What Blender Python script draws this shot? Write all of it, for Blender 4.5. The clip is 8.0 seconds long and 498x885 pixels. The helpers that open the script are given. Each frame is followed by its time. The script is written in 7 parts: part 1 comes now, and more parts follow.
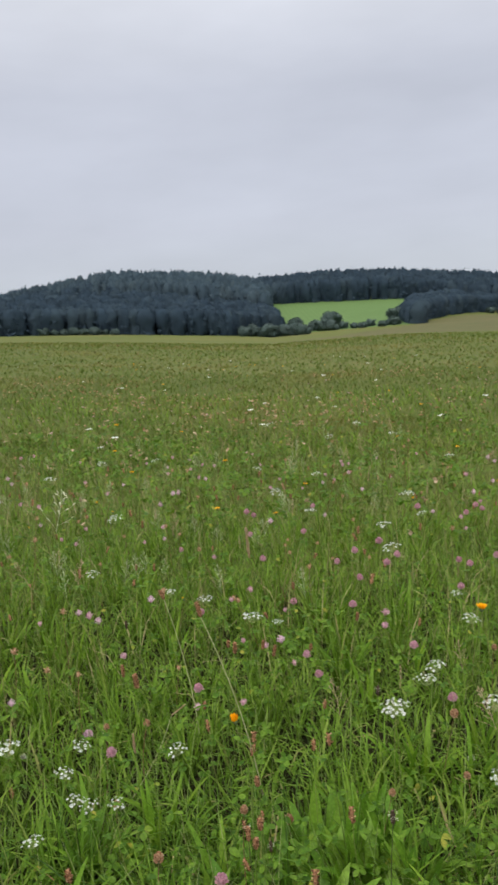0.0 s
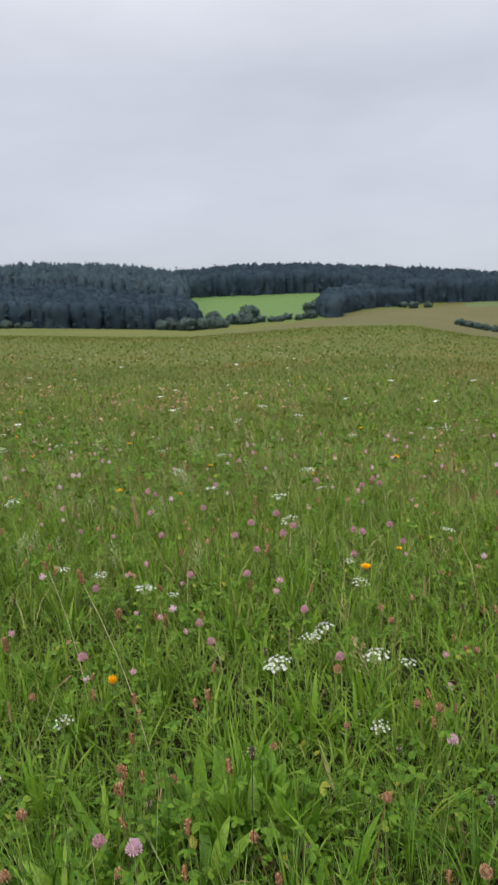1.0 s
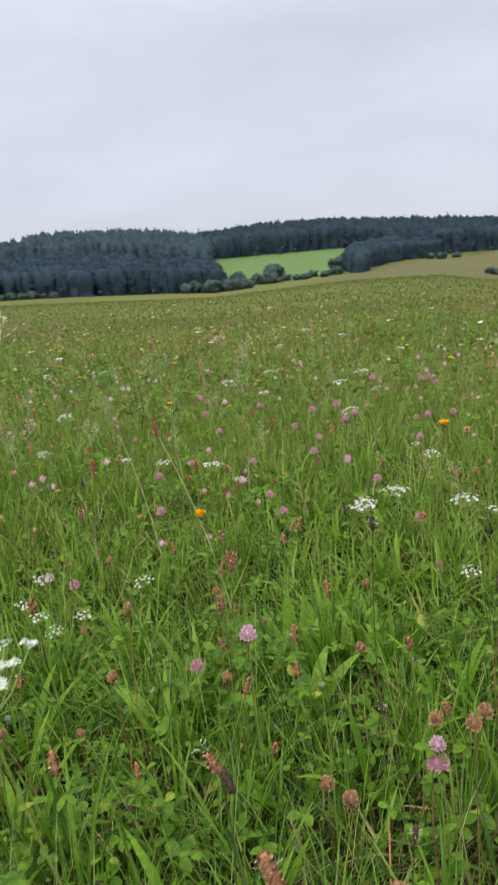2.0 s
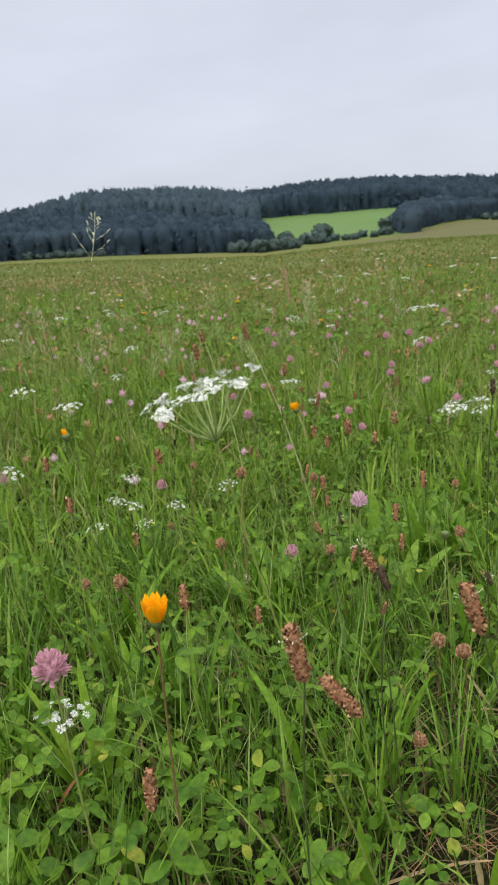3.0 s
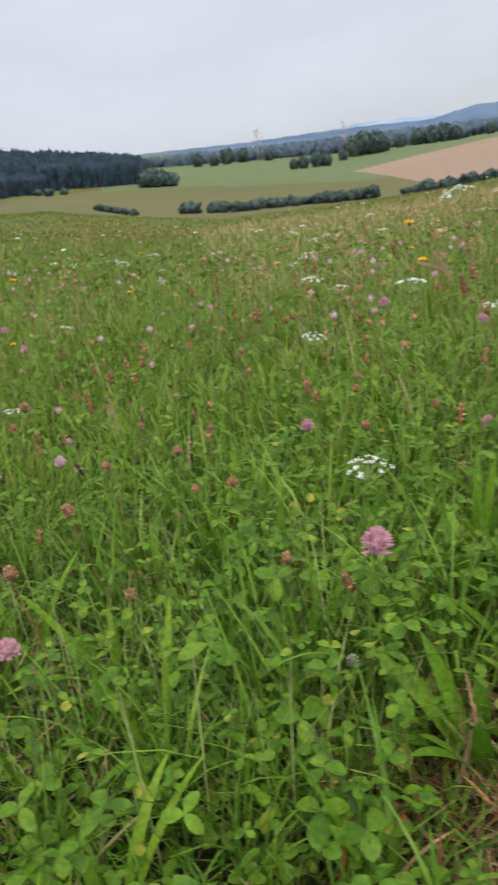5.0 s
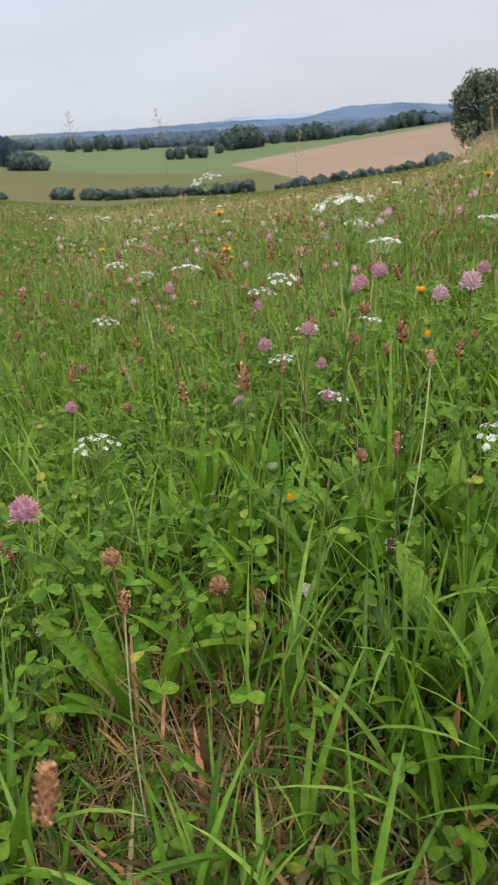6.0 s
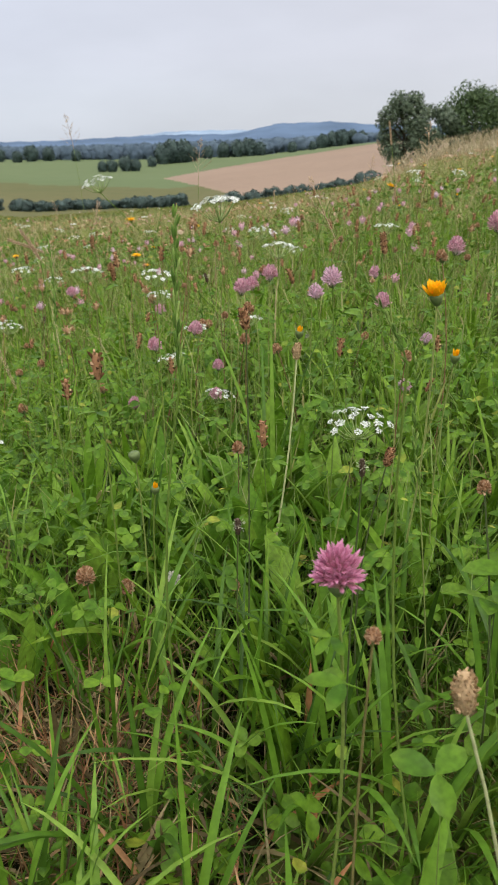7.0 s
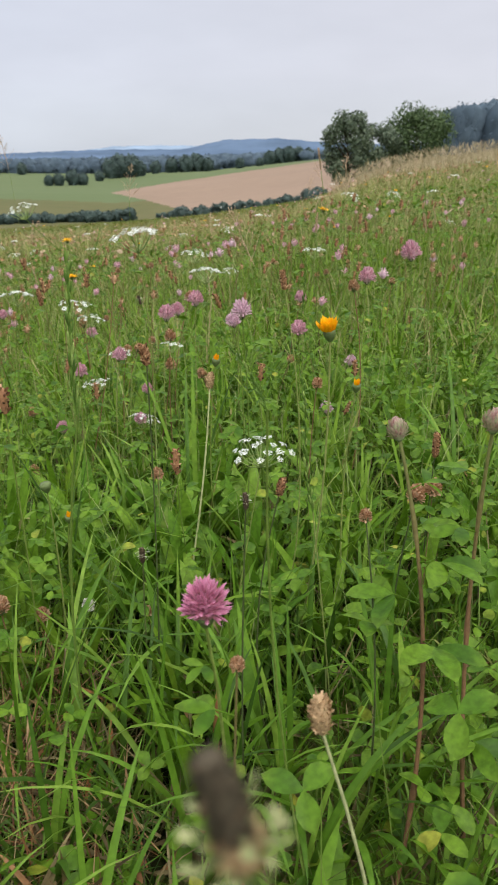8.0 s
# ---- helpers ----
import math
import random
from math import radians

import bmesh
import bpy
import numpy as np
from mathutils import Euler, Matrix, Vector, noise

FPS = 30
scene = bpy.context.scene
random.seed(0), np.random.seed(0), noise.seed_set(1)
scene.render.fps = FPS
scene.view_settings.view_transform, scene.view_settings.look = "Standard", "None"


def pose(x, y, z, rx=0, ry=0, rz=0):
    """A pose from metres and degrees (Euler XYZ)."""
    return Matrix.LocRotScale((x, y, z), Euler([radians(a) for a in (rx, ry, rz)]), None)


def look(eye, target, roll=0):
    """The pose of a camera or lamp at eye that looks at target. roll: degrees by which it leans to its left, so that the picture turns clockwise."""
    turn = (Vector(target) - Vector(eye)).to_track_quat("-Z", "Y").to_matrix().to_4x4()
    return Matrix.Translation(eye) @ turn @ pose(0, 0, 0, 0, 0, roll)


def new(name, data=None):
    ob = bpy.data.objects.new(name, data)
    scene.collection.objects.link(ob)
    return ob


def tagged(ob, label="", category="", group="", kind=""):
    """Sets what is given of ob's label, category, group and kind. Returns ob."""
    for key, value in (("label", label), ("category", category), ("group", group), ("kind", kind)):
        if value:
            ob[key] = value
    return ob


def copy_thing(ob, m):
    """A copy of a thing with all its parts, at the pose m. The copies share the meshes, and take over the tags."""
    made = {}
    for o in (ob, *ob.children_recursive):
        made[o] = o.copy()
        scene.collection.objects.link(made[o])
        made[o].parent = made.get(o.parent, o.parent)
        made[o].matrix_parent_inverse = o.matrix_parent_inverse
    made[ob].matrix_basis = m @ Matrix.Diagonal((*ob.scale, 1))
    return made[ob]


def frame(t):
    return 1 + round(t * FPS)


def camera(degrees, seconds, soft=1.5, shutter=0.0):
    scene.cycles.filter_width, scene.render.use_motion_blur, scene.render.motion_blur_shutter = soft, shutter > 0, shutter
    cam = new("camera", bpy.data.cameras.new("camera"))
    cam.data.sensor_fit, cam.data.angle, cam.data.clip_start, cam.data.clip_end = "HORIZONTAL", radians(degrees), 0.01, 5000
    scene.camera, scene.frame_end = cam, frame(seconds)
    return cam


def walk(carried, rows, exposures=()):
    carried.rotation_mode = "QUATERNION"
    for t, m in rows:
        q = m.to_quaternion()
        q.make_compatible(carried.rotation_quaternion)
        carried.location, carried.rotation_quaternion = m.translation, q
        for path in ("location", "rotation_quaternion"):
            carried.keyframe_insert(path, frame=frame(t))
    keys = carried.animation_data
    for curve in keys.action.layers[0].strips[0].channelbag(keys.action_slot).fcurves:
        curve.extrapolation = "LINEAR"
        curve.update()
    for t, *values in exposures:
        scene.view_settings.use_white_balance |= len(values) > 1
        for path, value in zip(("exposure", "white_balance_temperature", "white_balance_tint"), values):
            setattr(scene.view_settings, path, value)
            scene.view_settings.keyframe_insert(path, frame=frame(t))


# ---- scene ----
cam = camera(38.0, 8.0, soft=1.5, shutter=0.2)
# a phone's lens with a 2 mm opening, focused under a metre away
cam.data.dof.use_dof, cam.data.dof.focus_distance, cam.data.dof.aperture_fstop = True, 0.80, 25.0
PATH = [
    (0, (0.034, 0.069, 1.205), (0.053, 2.033, 0.828), -3.8),
    (0.2, (0.057, 0.056, 1.206), (0.140, 2.018, 0.825), -3.3),
    (0.5, (0.093, 0.045, 1.207), (0.244, 2.002, 0.821), -2.9),
    (0.8, (0.120, 0.048, 1.170), (0.312, 2.001, 0.784), -3.5),
    (1, (0.13, 0.05, 1.117), (0.367, 1.994, 0.71), -3.5),
    (1.2, (0.126, 0.062, 1.055), (0.386, 1.999, 0.631), -3.2),
    (1.5, (0.08, 0.082, 0.96), (0.344, 2.014, 0.515), -3.6),
    (1.7, (0.042, 0.085, 0.893), (0.238, 2.016, 0.411), -4.8),
    (1.8, (0.023, 0.081, 0.864), (0.182, 2.011, 0.366), -5.7),
    (2, (-0.014, 0.069, 0.814), (0.129, 2.0, 0.312), -6.4),
    (2.2, (-0.051, 0.044, 0.778), (0.078, 1.972, 0.262), -7.0),
    (3.3, (-0.156, 0.02, 0.673), (-0.162, 1.923, 0.06), -5.7),
    (3.5, (-0.122, 0.039, 0.672), (-0.123, 1.938, 0.046), -5.8),
    (3.8, (-0.048, 0.048, 0.669), (0.077, 1.936, 0.020), -5.8),
    (4, (0.012, 0.055, 0.667), (0.283, 1.92, -0.003), -5.1),
    (4.2, (0.089, 0.065, 0.668), (0.512, 1.894, -0.023), -5.3),
    (5.3, (0.348, -0.113, 0.677), (1.502, 1.33, -0.087), -4.8),
    (5.5, (0.407, -0.162, 0.673), (1.62, 1.227, -0.102), -4.1),
    (5.8, (0.444, -0.208, 0.658), (1.690, 1.142, -0.134), -3.2),
    (6, (0.445, -0.225, 0.649), (1.703, 1.114, -0.141), -2.2),
    (6.2, (0.457, -0.247, 0.641), (1.742, 1.065, -0.151), -1.6),
    (6.5, (0.467, -0.268, 0.641), (1.785, 1.022, -0.134), -1.1),
    (6.8, (0.481, -0.298, 0.630), (1.851, 0.941, -0.136), -0.5),
    (7, (0.485, -0.304, 0.627), (1.875, 0.916, -0.134), -0.7),
    (7.2, (0.490, -0.314, 0.636), (1.897, 0.890, -0.121), -0.8),
    (7.5, (0.495, -0.332, 0.646), (1.934, 0.838, -0.103), -0.6),
    (7.8, (0.495, -0.349, 0.654), (1.957, 0.799, -0.083), -0.4),
    (8, (0.501, -0.357, 0.654), (1.986, 0.769, -0.073), -0.0),
]
walk(cam, [(t, look(eye, target, roll)) for t, eye, target, roll in PATH],
     exposures=[(0, -0.1), (1, -0.03), (1.5, 0.08), (2.2, 0.13), (4.2, 0.13), (5.3, 0.13), (8, 0.14)])

# ---------------------------------------------------------------- world and light
world = bpy.data.worlds.new("overcast_sky")
scene.world = world
world.use_nodes = True
wn, wl = world.node_tree.nodes, world.node_tree.links
wn.clear()


SUN_ELEVATION, SUN_AZIMUTH = radians(52), radians(205)
out = wn.new("ShaderNodeOutputWorld")
clear = wn.new("ShaderNodeTexSky")
clear.sky_type, clear.sun_disc = "NISHITA", False
clear.sun_elevation, clear.sun_rotation = SUN_ELEVATION, SUN_AZIMUTH
blue = wn.new("ShaderNodeBackground")
blue.inputs["Strength"].default_value = 0.012
wl.new(clear.outputs["Color"], blue.inputs["Color"])
# cloud deck: brightest overhead, greyer towards the horizon, with faint soft billows
coord = wn.new("ShaderNodeTexCoord")
split = wn.new("ShaderNodeSeparateXYZ")
wl.new(coord.outputs["Generated"], split.inputs[0])
lift = wn.new("ShaderNodeMapRange")
lift.inputs["From Min"].default_value, lift.inputs["From Max"].default_value = 0.0, 1.0
lift.inputs["To Min"].default_value, lift.inputs["To Max"].default_value = 0.0, 1.0
wl.new(split.outputs["Z"], lift.inputs["Value"])
deck = wn.new("ShaderNodeValToRGB")
deck.color_ramp.elements[0].position, deck.color_ramp.elements[0].color = 0.0, (0.52, 0.565, 0.645, 1)
deck.color_ramp.elements[1].position, deck.color_ramp.elements[1].color = 1.0, (2.05, 2.08, 2.05, 1)
for place, tone in ((0.10, (0.575, 0.597, 0.685, 1)), (0.26, (0.585, 0.608, 0.69, 1)), (0.50, (0.98, 1.0, 1.05, 1))):
    e = deck.color_ramp.elements.new(place)
    e.color = tone
wl.new(lift.outputs[0], deck.inputs[0])
stretch = wn.new("ShaderNodeMapping")
stretch.inputs["Scale"].default_value = (2.2, 2.2, 7.0)
wl.new(coord.outputs["Generated"], stretch.inputs[0])
billow = wn.new("ShaderNodeTexNoise")
billow.inputs["Scale"].default_value, billow.inputs["Detail"].default_value, billow.inputs["Roughness"].default_value = 1.6, 4.0, 0.5
wl.new(stretch.outputs[0], billow.inputs["Vector"])
tone = wn.new("ShaderNodeMapRange")
tone.inputs["From Min"].default_value, tone.inputs["From Max"].default_value = 0.3, 0.7
tone.inputs["To Min"].default_value, tone.inputs["To Max"].default_value = 0.93, 1.06
wl.new(billow.outputs[0], tone.inputs["Value"])
cloud = wn.new("ShaderNodeBackground")
thin = wn.new("ShaderNodeMapRange")
thin.inputs["From Min"].default_value, thin.inputs["From Max"].default_value = 0.5, 0.98
wl.new(split.outputs["X"], thin.inputs["Value"])
warm = wn.new("ShaderNodeMix")
warm.data_type, warm.blend_type = "RGBA", "MULTIPLY"
warm.inputs[7].default_value = (1.05, 1.01, 0.97, 1)
wl.new(thin.outputs[0], warm.inputs[0])
wl.new(deck.outputs[0], warm.inputs[6])
wl.new(warm.outputs[2], cloud.inputs["Color"])
wl.new(tone.outputs[0], cloud.inputs["Strength"])
both = wn.new("ShaderNodeAddShader")
wl.new(blue.outputs[0], both.inputs[0])
wl.new(cloud.outputs[0], both.inputs[1])
wl.new(both.outputs[0], out.inputs["Surface"])

sun_data = bpy.data.lights.new("sun", "SUN")
sun_data.energy, sun_data.angle, sun_data.color = 1.3, radians(25), (1.0, 0.95, 0.88)
sun = new("sun", sun_data)
sun.matrix_world = look((0, 0, 60), (math.sin(SUN_AZIMUTH) * -40, math.cos(SUN_AZIMUTH) * -40, 60 - 40 * math.tan(SUN_ELEVATION)))

# ---------------------------------------------------------------- materials


def material(name):
    m = bpy.data.materials.new(name)
    m.use_nodes = True
    m.node_tree.nodes.clear()
    return m, m.node_tree


def ramp(tree, stops, mode="LINEAR"):
    r = tree.nodes.new("ShaderNodeValToRGB")
    r.color_ramp.interpolation = mode
    while len(r.color_ramp.elements) < len(stops):
        r.color_ramp.elements.new(0.5)
    for e, (p, c) in zip(r.color_ramp.elements, stops):
        e.position, e.color = p, (*c, 1)
    return r


def plant(name, stops, base=None, tip=None, sheer=0.35, rough=0.5, grain=220.0, per="island", base_reach=0.35, gloss=0.18, mottle=(0.8, 1.2), relief=None, patch=None):
    """Leaf or petal: colour varies from piece to piece, with a set tone at the base and at the tip (attribute 'along').
    """
    m, t = material(name)
    out = t.nodes.new("ShaderNodeOutputMaterial")
    if per == "island":
        src = t.nodes.new("ShaderNodeNewGeometry").outputs["Random Per Island"]
    else:
        src = t.nodes.new("ShaderNodeObjectInfo").outputs["Random"]
    tone = ramp(t, stops)
    t.links.new(src, tone.inputs[0])
    colour = tone.outputs[0]
    along = t.nodes.new("ShaderNodeAttribute")
    along.attribute_name = "along"
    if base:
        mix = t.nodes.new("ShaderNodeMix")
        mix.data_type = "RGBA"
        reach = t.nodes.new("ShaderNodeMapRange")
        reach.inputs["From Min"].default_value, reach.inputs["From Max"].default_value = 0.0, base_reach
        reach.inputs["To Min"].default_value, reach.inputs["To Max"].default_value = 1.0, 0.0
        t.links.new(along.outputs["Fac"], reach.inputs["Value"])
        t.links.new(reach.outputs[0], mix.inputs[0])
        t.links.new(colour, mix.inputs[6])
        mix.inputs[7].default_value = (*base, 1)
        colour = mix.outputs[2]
    if tip:
        mix = t.nodes.new("ShaderNodeMix")
        mix.data_type = "RGBA"
        reach = t.nodes.new("ShaderNodeMapRange")
        reach.inputs["From Min"].default_value, reach.inputs["From Max"].default_value = 0.6, 1.0
        t.links.new(along.outputs["Fac"], reach.inputs["Value"])
        t.links.new(reach.outputs[0], mix.inputs[0])
        t.links.new(colour, mix.inputs[6])
        mix.inputs[7].default_value = (*tip, 1)
        colour = mix.outputs[2]
    if patch:
        spot, ground = t.nodes.new("ShaderNodeNewGeometry"), t.nodes.new("ShaderNodeTexNoise")
        ground.inputs["Scale"].default_value, ground.inputs["Detail"].default_value = patch[1], 3.0
        t.links.new(spot.outputs["Position"], ground.inputs["Vector"])
        share = t.nodes.new("ShaderNodeMapRange")
        share.inputs["From Min"].default_value, share.inputs["From Max"].default_value = 0.47, 0.66
        share.inputs["To Max"].default_value = patch[2]
        t.links.new(ground.outputs[0], share.inputs["Value"])
        mix = t.nodes.new("ShaderNodeMix")
        mix.data_type = "RGBA"
        t.links.new(share.outputs[0], mix.inputs[0])
        t.links.new(colour, mix.inputs[6])
        mix.inputs[7].default_value = (*patch[0], 1)
        colour = mix.outputs[2]
    where = t.nodes.new("ShaderNodeTexCoord")
    fine = t.nodes.new("ShaderNodeTexNoise")
    fine.inputs["Scale"].default_value, fine.inputs["Detail"].default_value = grain, 2.0
    t.links.new(where.outputs["Object"], fine.inputs["Vector"])
    blotch = t.nodes.new("ShaderNodeMapRange")
    blotch.inputs["From Min"].default_value, blotch.inputs["From Max"].default_value = 0.3, 0.7
    blotch.inputs["To Min"].default_value, blotch.inputs["To Max"].default_value = mottle
    t.links.new(fine.outputs[0], blotch.inputs["Value"])
    final = t.nodes.new("ShaderNodeVectorMath")
    final.operation = "SCALE"
    t.links.new(colour, final.inputs[0])
    t.links.new(blotch.outputs[0], final.inputs["Scale"])
    bsdf = t.nodes.new("ShaderNodeBsdfPrincipled")
    bsdf.inputs["Roughness"].default_value = rough
    bsdf.inputs["Specular IOR Level"].default_value = gloss
    t.links.new(final.outputs[0], bsdf.inputs["Base Color"])
    if relief:
        rough_skin = t.nodes.new("ShaderNodeBump")
        rough_skin.inputs["Strength"].default_value, rough_skin.inputs["Distance"].default_value = relief
        t.links.new(fine.outputs[0], rough_skin.inputs["Height"])
        t.links.new(rough_skin.outputs[0], bsdf.inputs["Normal"])
    if sheer > 0:
        trans = t.nodes.new("ShaderNodeBsdfTranslucent")
        t.links.new(final.outputs[0], trans.inputs["Color"])
        mixs = t.nodes.new("ShaderNodeMixShader")
        mixs.inputs[0].default_value = sheer
        t.links.new(bsdf.outputs[0], mixs.inputs[1])
        t.links.new(trans.outputs[0], mixs.inputs[2])
        t.links.new(mixs.outputs[0], out.inputs["Surface"])
    else:
        t.links.new(bsdf.outputs[0], out.inputs["Surface"])
    return m


def land(name, stops, scales=(0.02, 0.35), bump=0.3, rough=0.95, rows=None):
    """Open ground: two scales of blotches, optional drill rows, fine relief."""
    m, t = material(name)
    out = t.nodes.new("ShaderNodeOutputMaterial")
    where = t.nodes.new("ShaderNodeNewGeometry")
    big = t.nodes.new("ShaderNodeTexNoise")
    big.inputs["Scale"].default_value, big.inputs["Detail"].default_value = scales[0], 4.0
    small = t.nodes.new("ShaderNodeTexNoise")
    small.inputs["Scale"].default_value, small.inputs["Detail"].default_value = scales[1], 6.0
    t.links.new(where.outputs["Position"], big.inputs["Vector"])
    t.links.new(where.outputs["Position"], small.inputs["Vector"])
    blend = t.nodes.new("ShaderNodeMath")
    blend.operation = "ADD"
    t.links.new(big.outputs[0], blend.inputs[0])
    t.links.new(small.outputs[0], blend.inputs[1])
    half = t.nodes.new("ShaderNodeMath")
    half.operation = "MULTIPLY"
    half.inputs[1].default_value = 0.5
    t.links.new(blend.outputs[0], half.inputs[0])
    value = half.outputs[0]
    if rows:
        wave = t.nodes.new("ShaderNodeTexWave")
        wave.inputs["Scale"].default_value, wave.inputs["Distortion"].default_value = rows, 1.5
        t.links.new(where.outputs["Position"], wave.inputs["Vector"])
        mixv = t.nodes.new("ShaderNodeMix")
        mixv.inputs[0].default_value = 0.15
        t.links.new(value, mixv.inputs[2])
        t.links.new(wave.outputs["Fac"], mixv.inputs[3])
        value = mixv.outputs[0]
    tone = ramp(t, stops)
    t.links.new(value, tone.inputs[0])
    bsdf = t.nodes.new("ShaderNodeBsdfPrincipled")
    bsdf.inputs["Roughness"].default_value = rough
    bsdf.inputs["Specular IOR Level"].default_value = 0.15
    t.links.new(tone.outputs[0], bsdf.inputs["Base Color"])
    b = t.nodes.new("ShaderNodeBump")
    b.inputs["Strength"].default_value, b.inputs["Distance"].default_value = bump, 0.2
    t.links.new(small.outputs[0], b.inputs["Height"])
    t.links.new(b.outputs[0], bsdf.inputs["Normal"])
    t.links.new(bsdf.outputs[0], out.inputs["Surface"])
    return m


# The darker blade base paints in shade from deep in the sward.
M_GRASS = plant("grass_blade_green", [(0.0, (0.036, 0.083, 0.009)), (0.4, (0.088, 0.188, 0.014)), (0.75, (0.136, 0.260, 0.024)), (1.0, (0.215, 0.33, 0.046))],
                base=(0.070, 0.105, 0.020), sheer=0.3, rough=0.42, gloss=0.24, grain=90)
M_GRASS_MID = plant("grass_blade_light", [(0.0, (0.086, 0.160, 0.016)), (0.4, (0.145, 0.262, 0.022)), (0.75, (0.195, 0.322, 0.032)), (0.95, (0.25, 0.35, 0.055)), (1.0, (0.34, 0.30, 0.12))], sheer=0.35, rough=0.5, grain=60)
M_GRASS_FAR = plant("meadow_sward", [(0.0, (0.108, 0.160, 0.028)), (0.5, (0.128, 0.176, 0.032)), (0.85, (0.155, 0.188, 0.042)), (0.97, (0.20, 0.20, 0.065)), (1.0, (0.26, 0.20, 0.09))], grain=4, sheer=0.45, patch=((0.27, 0.185, 0.06), 0.16, 0.4))
M_DRY = plant("dry_grass", [(0.0, (0.055, 0.038, 0.016)), (0.4, (0.13, 0.095, 0.042)), (0.75, (0.24, 0.19, 0.09)), (0.92, (0.36, 0.27, 0.14)), (1.0, (0.36, 0.16, 0.07))], sheer=0.15, grain=120)
M_DEAD_LEAF = plant("dead_leaf", [(0.0, (0.42, 0.16, 0.06)), (0.6, (0.40, 0.22, 0.11)), (1.0, (0.50, 0.36, 0.20))], sheer=0.1, grain=120)
M_RUST = plant("rusty_straw", [(0.0, (0.11, 0.045, 0.02)), (0.5, (0.24, 0.115, 0.05)), (1.0, (0.44, 0.28, 0.14))], sheer=0.1, grain=120)
M_STALK = plant("grass_stalk_pale", [(0.0, (0.17, 0.27, 0.05)), (0.6, (0.25, 0.35, 0.085)), (1.0, (0.36, 0.37, 0.16))], tip=(0.33, 0.34, 0.16), sheer=0.25, grain=60)
M_HAY = plant("ripening_grass", [(0.0, (0.23, 0.25, 0.07)), (0.5, (0.33, 0.30, 0.12)), (1.0, (0.44, 0.36, 0.19))], sheer=0.25, grain=30)
M_STRAW = plant("standing_hay", [(0.0, (0.36, 0.28, 0.17)), (0.5, (0.48, 0.38, 0.25)), (1.0, (0.30, 0.26, 0.13))], sheer=0.2, grain=5)
M_CLOVER_LEAF = plant("clover_leaf", [(0.0, (0.052, 0.126, 0.008)), (0.5, (0.092, 0.190, 0.012)), (0.95, (0.150, 0.260, 0.020)), (1.0, (0.36, 0.34, 0.05))], tip=(0.124, 0.222, 0.019), sheer=0.3, gloss=0.18, rough=0.42, grain=160, mottle=(0.72, 1.25), relief=(0.5, 0.0012))
M_BROAD_LEAF = plant("plantain_leaf", [(0.0, (0.09, 0.19, 0.014)), (0.6, (0.145, 0.275, 0.018)), (1.0, (0.21, 0.33, 0.03))], grain=130)
M_HERB = plant("herb_leaf", [(0.0, (0.085, 0.195, 0.015)), (0.6, (0.140, 0.275, 0.022)), (1.0, (0.21, 0.34, 0.04))], sheer=0.35, gloss=0.2, rough=0.42, grain=140, mottle=(0.75, 1.22), relief=(0.4, 0.0015))
M_FEATHER = plant("yarrow_leaf", [(0.0, (0.07, 0.13, 0.025)), (1.0, (0.12, 0.20, 0.045))], grain=200)
M_STEM = plant("stem_green", [(0.0, (0.11, 0.18, 0.03)), (0.6, (0.18, 0.24, 0.05)), (1.0, (0.26, 0.29, 0.09))], sheer=0.0, per="object", grain=150)
M_RAY = plant("umbel_ray", [(0.0, (0.24, 0.32, 0.10)), (1.0, (0.34, 0.40, 0.16))], sheer=0.0, per="object", grain=150)
M_STEM_RED = plant("stem_reddish", [(0.0, (0.17, 0.11, 0.05)), (0.6, (0.25, 0.13, 0.07)), (1.0, (0.15, 0.16, 0.05))], sheer=0.0, per="object", grain=150)
M_STEM_PALE = plant("stem_pale", [(0.0, (0.34, 0.36, 0.16)), (1.0, (0.42, 0.42, 0.22))], sheer=0.0, per="object", grain=150)
M_STEM_BROWN = plant("stem_brown", [(0.0, (0.17, 0.09, 0.045)), (1.0, (0.22, 0.125, 0.065))], tip=(0.17, 0.18, 0.06), sheer=0.0, per="object", grain=150)
M_STEM_DARK = plant("stem_dark", [(0.0, (0.05, 0.07, 0.025)), (1.0, (0.10, 0.12, 0.04))], sheer=0.0, per="object", grain=150)
M_PINK = plant("clover_floret", [(0.0, (0.53, 0.24, 0.32)), (0.5, (0.66, 0.38, 0.45)), (1.0, (0.78, 0.54, 0.60))], base=(0.76, 0.60, 0.56), tip=(0.66, 0.36, 0.45), sheer=0.3, grain=300, base_reach=0.5)
M_MAGENTA = plant("fresh_clover_floret", [(0.0, (0.50, 0.16, 0.27)), (0.5, (0.66, 0.27, 0.40)), (1.0, (0.78, 0.46, 0.54))], base=(0.52, 0.30, 0.28), tip=(0.78, 0.36, 0.54), sheer=0.3, grain=300, base_reach=0.5)
M_PALE_PINK = plant("pale_clover_floret", [(0.0, (0.66, 0.42, 0.52)), (1.0, (0.78, 0.58, 0.66))], base=(0.55, 0.42, 0.34), sheer=0.3, grain=300)
M_BUD_PURPLE = plant("closed_clover_floret", [(0.0, (0.36, 0.19, 0.17)), (0.5, (0.46, 0.38, 0.26)), (1.0, (0.36, 0.39, 0.21))], base=(0.28, 0.34, 0.18), tip=(0.48, 0.30, 0.30), sheer=0.2, grain=300)
M_SPENT = plant("spent_floret", [(0.0, (0.29, 0.145, 0.07)), (0.5, (0.47, 0.27, 0.15)), (1.0, (0.60, 0.43, 0.28))], sheer=0.15, grain=300)
